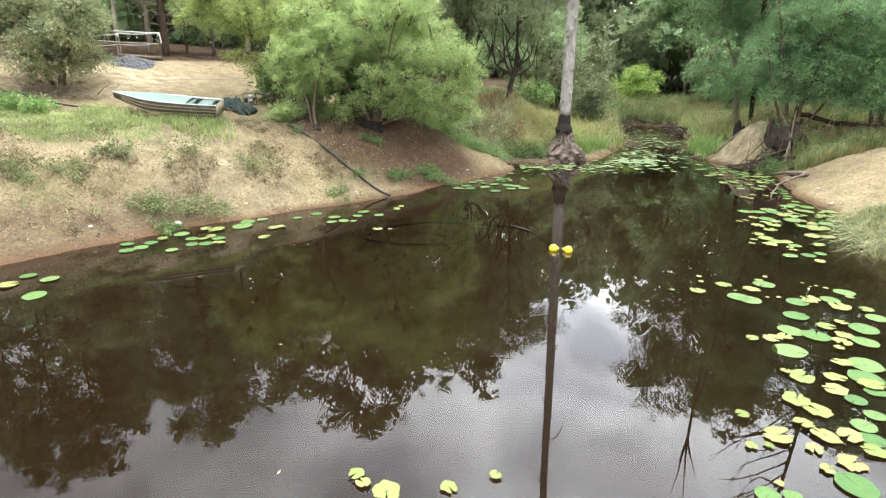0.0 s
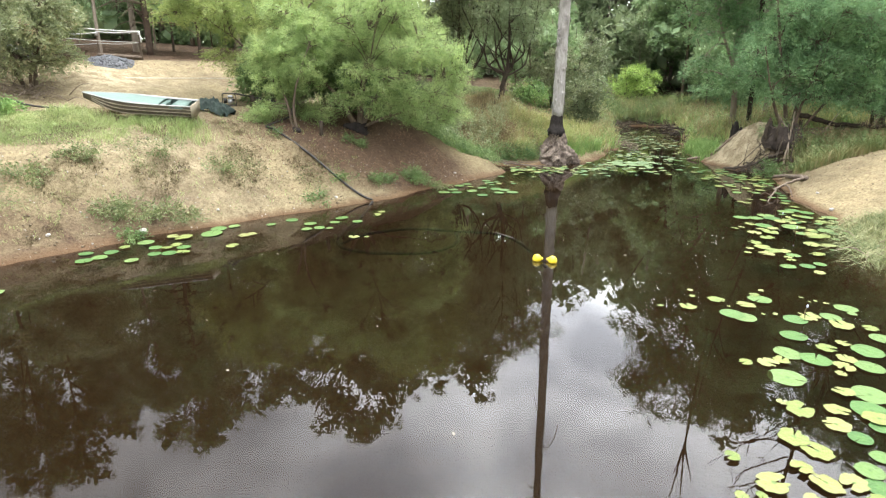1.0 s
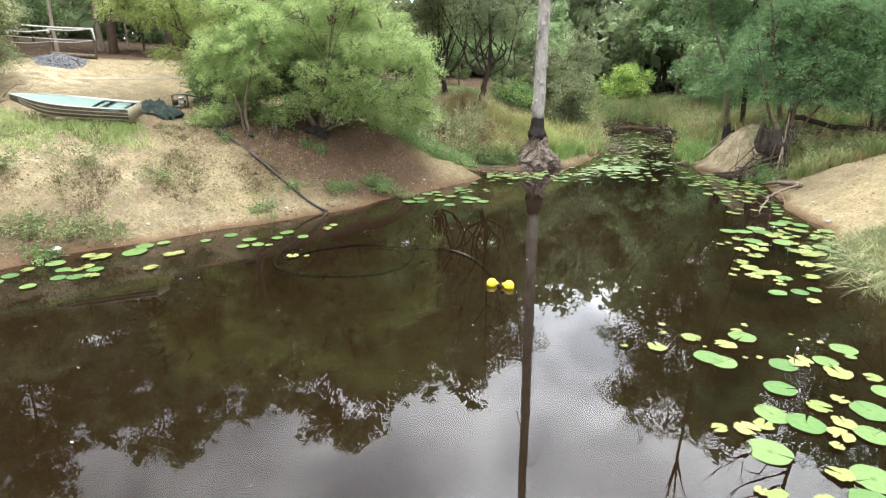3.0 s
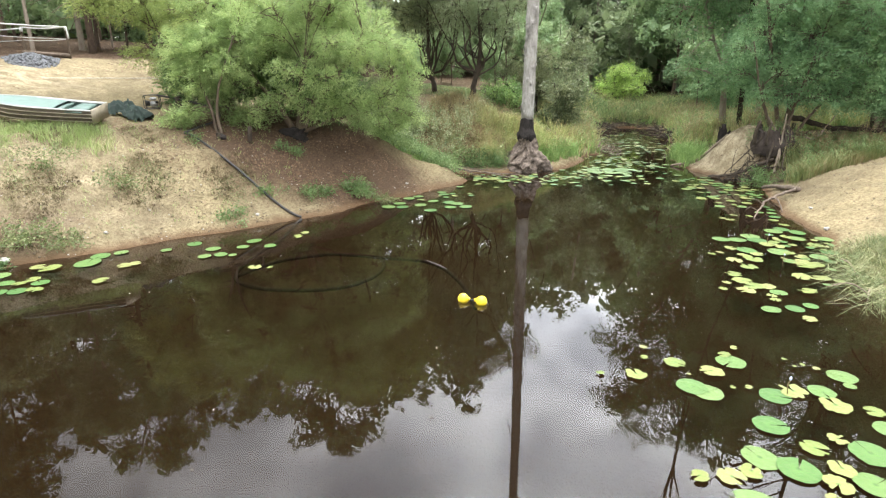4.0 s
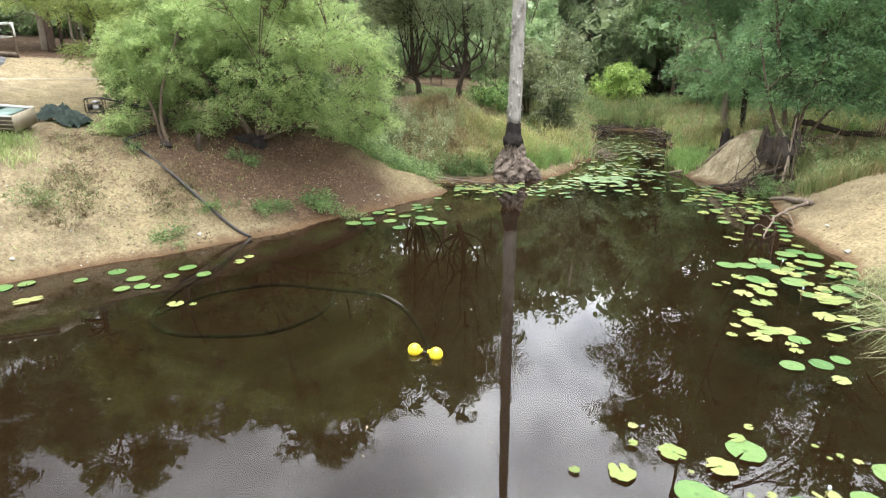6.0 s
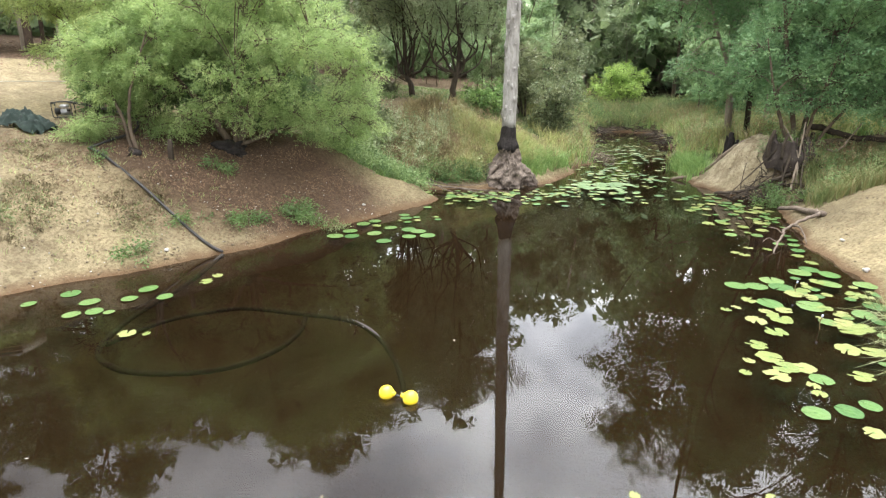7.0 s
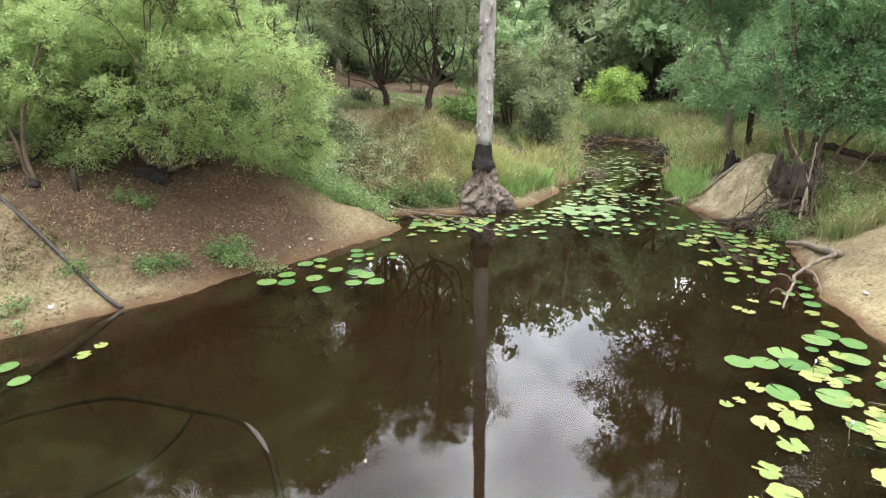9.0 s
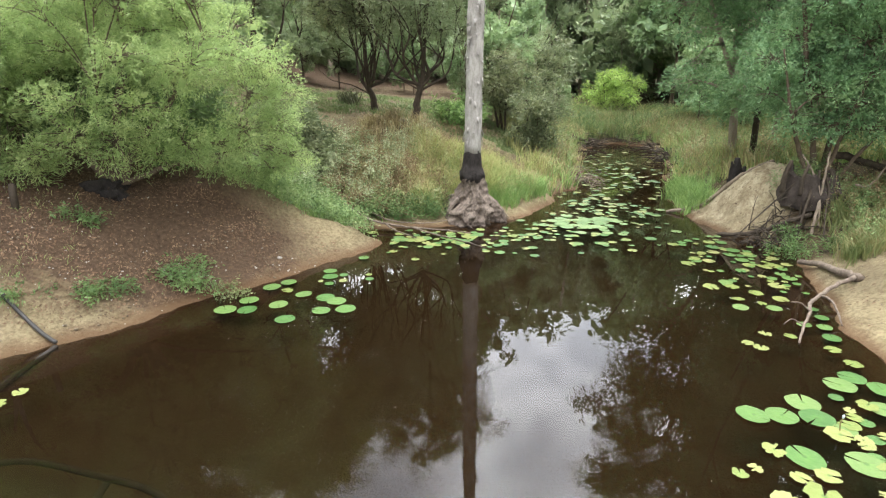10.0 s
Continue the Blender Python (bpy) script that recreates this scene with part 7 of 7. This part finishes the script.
grass("rank_grass", "rank green and brown grass behind the sand mound", M_RANK, east, 30, uneven(east, 0.25, 0.7, 7), 0.018, 0.5, 204, 0.13)
# darker grass green, with the shade under the trees put into the colour
M_SHADEGRASS = leafy("dull_shade_tinted_grass", [(0.05, (0.055, 0.10, 0.03)), (0.5, (0.125, 0.19, 0.06)), (0.95, (0.26, 0.29, 0.13))], 0.3, 0.5)
end = scatter(g, 620, 11.0, 20.5, 43.5, 52.0, lambda x, y, d: (d > 0.1) & (d < 6.0))
grass("reeds", "green grass and reeds behind the channel's end", M_SHADEGRASS, end, 9, 1.0, 0.035, 0.6, 213, 0.2)
lush2 = scatter(g, 260, 11.6, 14.0, 24.9, 28.5, lambda x, y, d: (d > 0.02) & (d < 0.8))
grass("green_grass", "bright green grass at the water's edge", M_GREENGRASS, lush2, 9, 0.5, 0.018, 0.5, 205)
M_SHOREGRASS = leafy("grey_green_shore_grass", [(0.05, (0.06, 0.085, 0.03)), (0.5, (0.16, 0.19, 0.075)), (0.95, (0.32, 0.31, 0.16))], 0.3, 2.0, 0.6, 0.6)
tus = scatter(g, 170, 8.9, 11.4, 10.0, 13.6, lambda x, y, d: (d > -0.12) & (d < 0.9))
grass("shore_grass", "thin pale green grass hanging over the water", M_SHOREGRASS, tus, 18, 0.30, 0.008, 1.15, 206, 0.1)
def trailing_grass():
    """Long limp grass that hangs from the east bank and lies out over the pads."""
    rng = np.random.default_rng(217)
    n = 420
    y = 10.4 + 3.4 * rng.random(n)
    x = np.interp(y, [10.4, 11.8, 14.0], [8.95, 9.6, 10.55]) + 0.25 * rng.standard_normal(n)
    out = (0.25 + 0.75 * rng.random(n)) * (1.1 - 0.35 * np.abs(y - 11.9))
    side = 0.28 * rng.standard_normal(n)
    z = np.maximum(ground_z(x, y), 0.0)
    A = np.column_stack([x, y, z])
    B = np.column_stack([x - 0.45 * out, y + 0.4 * side, z * 0.6 + 0.10 + 0.14 * rng.random(n)])
    C = np.column_stack([x - out, y + side, 0.02 + 0.06 * rng.random(n)])
    w = rng.random(n) * 6.283
    W = np.column_stack([np.cos(w), np.sin(w), 0.5 * np.sin(2 * w)]) * 0.005
    V = np.stack([A - W, A + W, B - W, B + W, C - W * 0.3, C + W * 0.3], 1).reshape(-1, 3)
    k = np.arange(n)[:, None] * 6
    ob = mesh_part("shore_grass", V, np.concatenate([k + [0, 1, 3, 2], k + [2, 3, 5, 4]]), M_SHOREGRASS)
    tagged(ob, "limp grey-green grass trailing from the bank over the pads", "grass", "", "stuff")


trailing_grass()
lawn = scatter(g, 1900, -14.5, -7.0, 12.5, 18.0, lambda x, y, d: (hump(x, y, -10.6, 15.4, 3.0, 1.5, 0.15) + 0.25 * np.sin(2.3 * x) * np.sin(1.9 * y) > 0.42) & (d > 1.2))
grass("bank_grass", "short fresh grass patches on the sandy bank", M_BANKGRASS, lawn, 9, 0.12, 0.010, 0.8, 207, 0.09)
thin = scatter(g, 650, -12.0, -2.0, 10.5, 19.5, lambda x, y, d: (d > 0.35) & (d < 5.5))
grass("sparse_grass", "sparse dry tufts on bare sand", M_BANKGRASS, thin, 7, 0.11, 0.008, 0.9, 208, 0.05)
dinghy_grass = scatter(g, 230, -10.6, -6.2, 16.2, 17.15, lambda x, y, d: d > 0.5)
grass("bank_grass", "grass tufts against the dinghy", M_BANKGRASS, dinghy_grass, 11, 0.30, 0.011, 0.6, 209, 0.08)
spit = scatter(g, 130, -1.0, 3.0, 20.3, 24.0, lambda x, y, d: (d > 0.3) & (y > 21.9 + 0.1 * x))
grass("green_grass", "green grass behind the sandy spit", M_GREENGRASS, spit, 9, 0.32, 0.016, 0.5, 210)
M_SPIKE = leafy("dark_spiky_leaves", [(0.05, (0.03, 0.035, 0.02)), (0.5, (0.07, 0.075, 0.04)), (0.95, (0.13, 0.13, 0.07))], 0.15, 1.0)
flat = scatter(g, 3000, -6.0, 12.0, 30.5, 40.0, lambda x, y, d: d > 2.0)
grass("flat_grass", "patchy green grass on the flat under the trees", M_SHADEGRASS, flat, 9, 0.16, 0.02, 0.8, 211, 0.15)


M_SPITWEED = leafy("soft_green_weed_leaves", [(0.05, (0.07, 0.13, 0.05)), (0.5, (0.18, 0.28, 0.10)), (0.95, (0.36, 0.44, 0.20))], 0.35, 2.0)
M_BRACKEN = leafy("dead_bracken", [(0.05, (0.05, 0.028, 0.016)), (0.5, (0.15, 0.085, 0.045)), (0.95, (0.28, 0.18, 0.10))], 0.2, 1.5, 0.8)
M_SEED = leafy("brown_seed_heads", [(0.05, (0.14, 0.09, 0.05)), (0.5, (0.30, 0.20, 0.11)), (0.95, (0.46, 0.36, 0.20))], 0.2, 1.0, 0.8)


def weeds(name, label, mat, xy, seed, leaves, length, width, high):
    rng = np.random.default_rng(seed)
    z = ground_z(xy[:, 0], xy[:, 1])
    tops = np.concatenate([np.column_stack([xy + rng.standard_normal(xy.shape) * 0.08, z + high * (0.3 + 0.7 * rng.random(len(xy)))]) for _ in range(3)])
    ob = mesh_part(name, *leaf_cloud(rng, tops, 0.10, leaves, length, width, 0.1, 0.7), mat)
    return tagged(ob, label, "weeds", "", "stuff")


def forbs(name, label, mat, xy, high, seed, per, length, width, start=0.2, bushy=0.05):
    """Upright leafy weeds: a thin leaning stalk each, with leaves all the way up it."""
    rng = np.random.default_rng(seed)
    n = len(xy)
    z = ground_z(xy[:, 0], xy[:, 1])
    H = high * (0.55 + 0.75 * rng.random(n))
    lean = rng.standard_normal((n, 2)) * 0.16 * H[:, None]
    k = np.repeat(np.arange(n), per)
    u = start + (1 - start) * rng.random(n * per)
    P = np.column_stack([xy[k] + lean[k] * u[:, None] ** 1.5, z[k] + H[k] * u]) + rng.standard_normal((n * per, 3)) * bushy
    a = rng.random(n * per) * 6.283
    D = np.stack([np.cos(a), np.sin(a), 0.5 * rng.standard_normal(n * per)], 1)
    D /= np.linalg.norm(D, axis=1)[:, None]
    S = np.cross(D, rng.standard_normal(D.shape) * 0.5 + [0, 0, 1])
    S /= np.linalg.norm(S, axis=1)[:, None] + 1e-6
    L = (length * (1.25 - 0.6 * u) * (0.7 + 0.6 * rng.random(n * per)))[:, None]
    W = L * (width / length)
    V = np.stack([P, P + D * L * 0.45 + S * W * 0.5, P + D * L, P + D * L * 0.45 - S * W * 0.5], 1).reshape(-1, 3)
    c = rng.random(n) * 6.283
    T = np.stack([np.cos(c), np.sin(c), c * 0], 1) * 0.006
    A, B = np.column_stack([xy, z - 0.03]), np.column_stack([xy + lean, z + H])
    stalk = np.stack([A - T, A + T, B + T * 0.4, B - T * 0.4], 1).reshape(-1, 3)
    ob = mesh_part(name, *joined([(V, np.arange(len(V)).reshape(-1, 4)), (stalk, np.arange(len(stalk)).reshape(-1, 4))]), mat)
    return tagged(ob, label, "weeds", "", "stuff")


M_SILVERWEED = leafy("silvery_green_weed_leaves", [(0.05, (0.10, 0.14, 0.07)), (0.5, (0.27, 0.34, 0.17)), (0.95, (0.50, 0.55, 0.34))], 0.35, 1.6, 0.6, 0.6)
w1 = scatter(g, 330, 0.8, 8.5, 23.4, 27.6, lambda x, y, d: (d > 0.45) & off_gum(x, y, 0.9))
forbs("weeds", "leafy pale weeds among the tall grass", M_WEED, w1, 0.62, 221, 40, 0.085, 0.034)
w5 = scatter(g, 300, 1.2, 9.0, 23.7, 28.0, lambda x, y, d: (d > 0.5) & off_gum(x, y, 0.9))
forbs("weeds", "brown seeding weed heads on the point", M_SEED, w5, 0.85, 225, 30, 0.055, 0.022, 0.45)
w9 = scatter(g, 330, 1.0, 4.6, 23.8, 26.4, lambda x, y, d: (d > 0.4) & (np.sin(2.2 * x + y) * np.sin(1.9 * y - x) > -0.2))
forbs("weeds", "dead reddish-brown bracken among the weeds", M_BRACKEN, w9, 0.55, 230, 40, 0.085, 0.03, 0.05, 0.08)
w10 = scatter(g, 150, 1.2, 4.7, 23.5, 24.7, lambda x, y, d: (d > 0.25) & (d < 1.1))
forbs("weeds", "dark green herbs along the foot of the point", M_GREENSHADE, w10, 0.36, 242, 55, 0.08, 0.034, 0.0, 0.07)
w11 = scatter(g, 230, 0.2, 4.4, 23.4, 27.8, lambda x, y, d: (d > 0.5) & (x < 2.2 + 0.5 * (y - 23.4)))
forbs("weeds", "silvery leafy weeds at the edge of the flat", M_SILVERWEED, w11, 0.75, 243, 60, 0.09, 0.038, 0.2, 0.09)
w3 = scatter(g, 420, 12.8, 20.0, 18.8, 23.0, lambda x, y, d: (d > 0.8) & (y > 19.4 + 0.25 * (x - 13)))
forbs("weeds", "leafy weeds behind the sand mound", M_SPITWEED, w3, 0.6, 223, 34, 0.085, 0.034)
w6 = scatter(g, 500, 8.5, 23.0, 27.0, 52.0, lambda x, y, d: (d > 0.4) & (d < 8) & (np.sin(0.9 * x + 0.4 * y) > 0.1))
forbs("weeds", "reddish-brown seeding scrub along the channel", M_SEED, w6, 1.15, 227, 44, 0.10, 0.032, 0.3, 0.08)
w7 = scatter(g, 260, 13.0, 20.0, 18.8, 23.2, lambda x, y, d: (d > 0.8) & (y > 19.6 + 0.25 * (x - 13)) & (hump(x, y, 13.2, 23.6, 1.3, 1.5) < 0.35))
forbs("weeds", "brown seeding weeds behind the sand mound", M_SEED, w7, 0.75, 228, 36, 0.06, 0.022, 0.35)
w8 = scatter(g, 500, -1.0, 3.2, 20.6, 24.2, lambda x, y, d: (d > 0.25) & (y > 21.8 + 0.1 * x))
weeds("weeds", "grey-green leafy weeds behind the sandy spit", M_SPITWEED, w8, 229, 15000, 0.085, 0.033, 0.5)
w4 = scatter(g, 700, 8.5, 22.0, 28.0, 48.0, lambda x, y, d: (d > 0.5) & (d < 7))
forbs("weeds", "leafy scrub along the channel", M_SPITWEED, w4, 1.0, 224, 52, 0.11, 0.036, 0.1, 0.10)


def herb(x, y, r, h, n, mat, seed, label):
    """A low leafy clump on thin stems."""
    rng = np.random.default_rng(seed)
    top = root("weed_clump", pose(x, y, gz(x, y)), label, "weed", "weed clumps on the bank")
    stems, tips = [], []
    for k in range(max(6, n // 60)):
        a, q = 6.283 * rng.random(), r * math.sqrt(rng.random())
        px, py = q * math.cos(a), q * math.sin(a)
        pz = gz(x + px * 0.6, y + py * 0.6) - gz(x, y)
        tip = np.array([px, py, pz + h * (0.5 + 0.5 * rng.random()) * (1 - 0.5 * q / r)])
        stems.append(tube(smooth_path([(px * 0.6, py * 0.6, pz - 0.03), (px * 0.8, py * 0.8, pz + tip[2] * 0.5), tip], 6), np.linspace(0.007, 0.003, 6), 5))
        tips += [tip, tip * [0.9, 0.9, 0.6] + [0, 0, 0.01]]
    tagged(mesh_part("stem", *joined(stems), M_HERBSTEM, top, "", True), kind="stuff")
    mesh_part("foliage", *leaf_cloud(rng, np.array(tips), 0.05 + 0.1 * r, n, 0.075, 0.03, 0.0, 0.6), mat, top)


M_BANKWEED = leafy("dull_green_bank_weed", [(0.05, (0.05, 0.075, 0.025)), (0.5, (0.13, 0.165, 0.06)), (0.95, (0.27, 0.29, 0.13))], 0.3, 3.0)
M_HERBSTEM = plain("weed_stem", (0.12, 0.13, 0.05), 0.7)
GREENW, GREYW = "leafy green weed clump on bare sandy soil", "straggly grey-green weed clump on the sandy bank"
for k, (x, y, r, h, n, fresh) in enumerate(((-6.75, 13.2, 0.42, 0.38, 700, 0), (-7.2, 13.0, 0.4, 0.3, 600, 0), (-6.2, 13.55, 0.35, 0.33, 600, 0), (-8.9, 12.95, 0.45, 0.35, 700, 0),
                                            (-9.6, 12.2, 0.5, 0.32, 750, 0), (-5.7, 13.75, 0.3, 0.16, 350, 0), (-6.5, 12.55, 0.3, 0.22, 450, 1), (-8.4, 14.2, 0.4, 0.35, 600, 0),
                                            (-5.6, 15.7, 0.5, 0.2, 420, 0), (-3.0, 15.75, 0.35, 0.22, 420, 1), (-0.4, 18.62, 0.55, 0.36, 1500, 1), (-1.45, 17.65, 0.4, 0.26, 700, 1),
                                            (-2.4, 18.8, 0.3, 0.3, 380, 1), (-2.45, 17.2, 0.35, 0.16, 350, 1), (0.35, 18.65, 0.3, 0.25, 350, 0), (-7.0, 15.6, 0.5, 0.25, 420, 0), (-4.7, 17.95, 0.25, 0.18, 220, 1),
                                            (12.6, 20.9, 0.5, 0.5, 800, 1), (13.3, 20.2, 0.5, 0.5, 800, 1), (13.0, 21.7, 0.35, 0.5, 600, 1), (-10.9, 13.4, 0.5, 0.3, 600, 0))):
    herb(x, y, r * 0.85, h, n, M_GREENSHADE if fresh else M_BANKWEED, 300 + k, GREENW if fresh else GREYW)


grass("spiky_shrub", "small dark spiky shrub on the flat under the trees", M_SPIKE, np.array([[0.43, 33.86], [0.6, 33.7], [0.2, 33.7]]), 34, 0.62, 0.05, 0.95, 212, 0.14)


def litter(name, label, mat, xy, seed, length, width):
    """Fallen leaves and bark bits lying on the soil."""
    rng = np.random.default_rng(seed)
    n = len(xy)
    a = rng.random(n) * 6.283
    D = np.stack([np.cos(a), np.sin(a)], 1)
    S = np.stack([-D[:, 1], D[:, 0]], 1) * (width * (0.6 + 0.8 * rng.random(n)))[:, None] * 0.5
    L = D * (length * (0.5 + rng.random(n)))[:, None] * 0.5
    corner = [xy - L, xy + S * 0.9, xy + L, xy - S * 0.9]
    lift = (0.012, 0.022, 0.018, 0.012)
    V = np.stack([np.column_stack([c, ground_z(c[:, 0], c[:, 1]) + h + 0.012 * rng.random(n)]) for c, h in zip(corner, lift)], 1).reshape(-1, 3)
    ob = mesh_part(name, V, np.arange(n * 4).reshape(-1, 4), mat)
    return tagged(ob, label, "leaf litter", "", "stuff")


M_LITTER = leafy("dry_leaf_litter", [(0.05, (0.06, 0.035, 0.02)), (0.5, (0.14, 0.08, 0.045)), (0.95, (0.27, 0.18, 0.11))], 0.05, 1.5, 0.8)
M_CLOD = leafy("dead_grass_clumps", [(0.05, (0.07, 0.05, 0.03)), (0.5, (0.15, 0.115, 0.06)), (0.95, (0.26, 0.21, 0.12))], 0.1, 1.5, 0.9)
shade = scatter(g, 11000, -7.0, 2.6, 16.2, 22.5, lambda x, y, d: (d > 0.15) & (hump(x, y, -2.0, 19.2, 4.6, 2.2, 0.2) > 0.3))
litter("leaf_litter", "brown leaf litter under the wattles", M_LITTER, shade, 231, 0.05, 0.016)
open_ground = scatter(g, 2600, -12.0, -2.0, 10.5, 20.5, lambda x, y, d: d > 0.1)
litter("leaf_litter", "scattered dry leaves on the sandy bank", M_LITTER, open_ground, 232, 0.05, 0.018)
mound = scatter(g, 1500, 10.5, 17.0, 13.5, 25.5, lambda x, y, d: d > 0.1)
litter("leaf_litter", "scattered dry leaves on the sand mounds", M_LITTER, mound, 233, 0.06, 0.02)
slope = scatter(g, 5000, -24.0, 2.0, 24.0, 45.0, lambda x, y, d: d > 4)
litter("leaf_litter", "reddish litter on the slope under the trees", M_LITTER, slope, 234, 0.16, 0.06)
clods = scatter(g, 2000, -11.0, -3.0, 11.2, 18.0, lambda x, y, d: (d > 0.4) & (np.sin(3.1 * x + 1.1 * y) + np.sin(2.3 * y - 1.7 * x) > 0.3))
grass("dead_tufts", "dark dead grass tufts on the sandy bank", M_CLOD, clods, 9, 0.085, 0.012, 1.0, 235, 0.05)
bw = scatter(g, 420, -12.0, -3.0, 10.8, 17.5, lambda x, y, d: (d > 0.3) & (np.sin(2.7 * x + 0.6 * y) + np.sin(2.9 * y - 1.1 * x) > 0.75))
weeds("bank_weeds", "small dull green weeds scattered on bare sand", M_BANKWEED, bw, 241, 9000, 0.05, 0.018, 0.10)


def crumbs():
    """Clods, pebbles and bark bits strewn on the bare banks."""
    rng = np.random.default_rng(251)
    V, F = stone_bits(rng, 1)
    for label, mat, n, box, size, keep in (("earth clods and pebbles on the sandy bank", M_CRUMB, 2600, (-12.0, 2.5, 9.8, 20.5), 0.022, lambda x, y, d: (d > 0.03) & (d < 4.5)),
                                          ("pale pebbles and clods on the sandy bank", M_STONE, 700, (-12.0, 2.5, 9.8, 20.5), 0.017, lambda x, y, d: (d > 0.03) & (d < 4.0)),
                                          ("earth clods on the sand mounds", M_CRUMB, 700, (10.3, 16.5, 11.0, 25.5), 0.022, lambda x, y, d: (d > 0.05) & (d < 3.5))):
        xy = scatter(rng, n, *box, keep)
        z = ground_z(xy[:, 0], xy[:, 1])
        pieces = []
        for (x, y), h in zip(xy, z):
            M, _ = np.linalg.qr(rng.standard_normal((3, 3)))
            k = size * (0.4 + 1.3 * rng.random() ** 2)
            pieces.append(((V * (0.6 + 0.7 * rng.random((6, 1)))) @ M.T * k * [1, 1, 0.7] + [x, y, h + 0.3 * k], F))
        tagged(mesh_part("soil_crumbs", *joined(pieces), mat), label, "clods", "", "stuff")


M_CRUMB = plain("crumbled_soil", (0.13, 0.10, 0.065), 0.95, 0, 0.5, 3.0, 0.3)
crumbs()
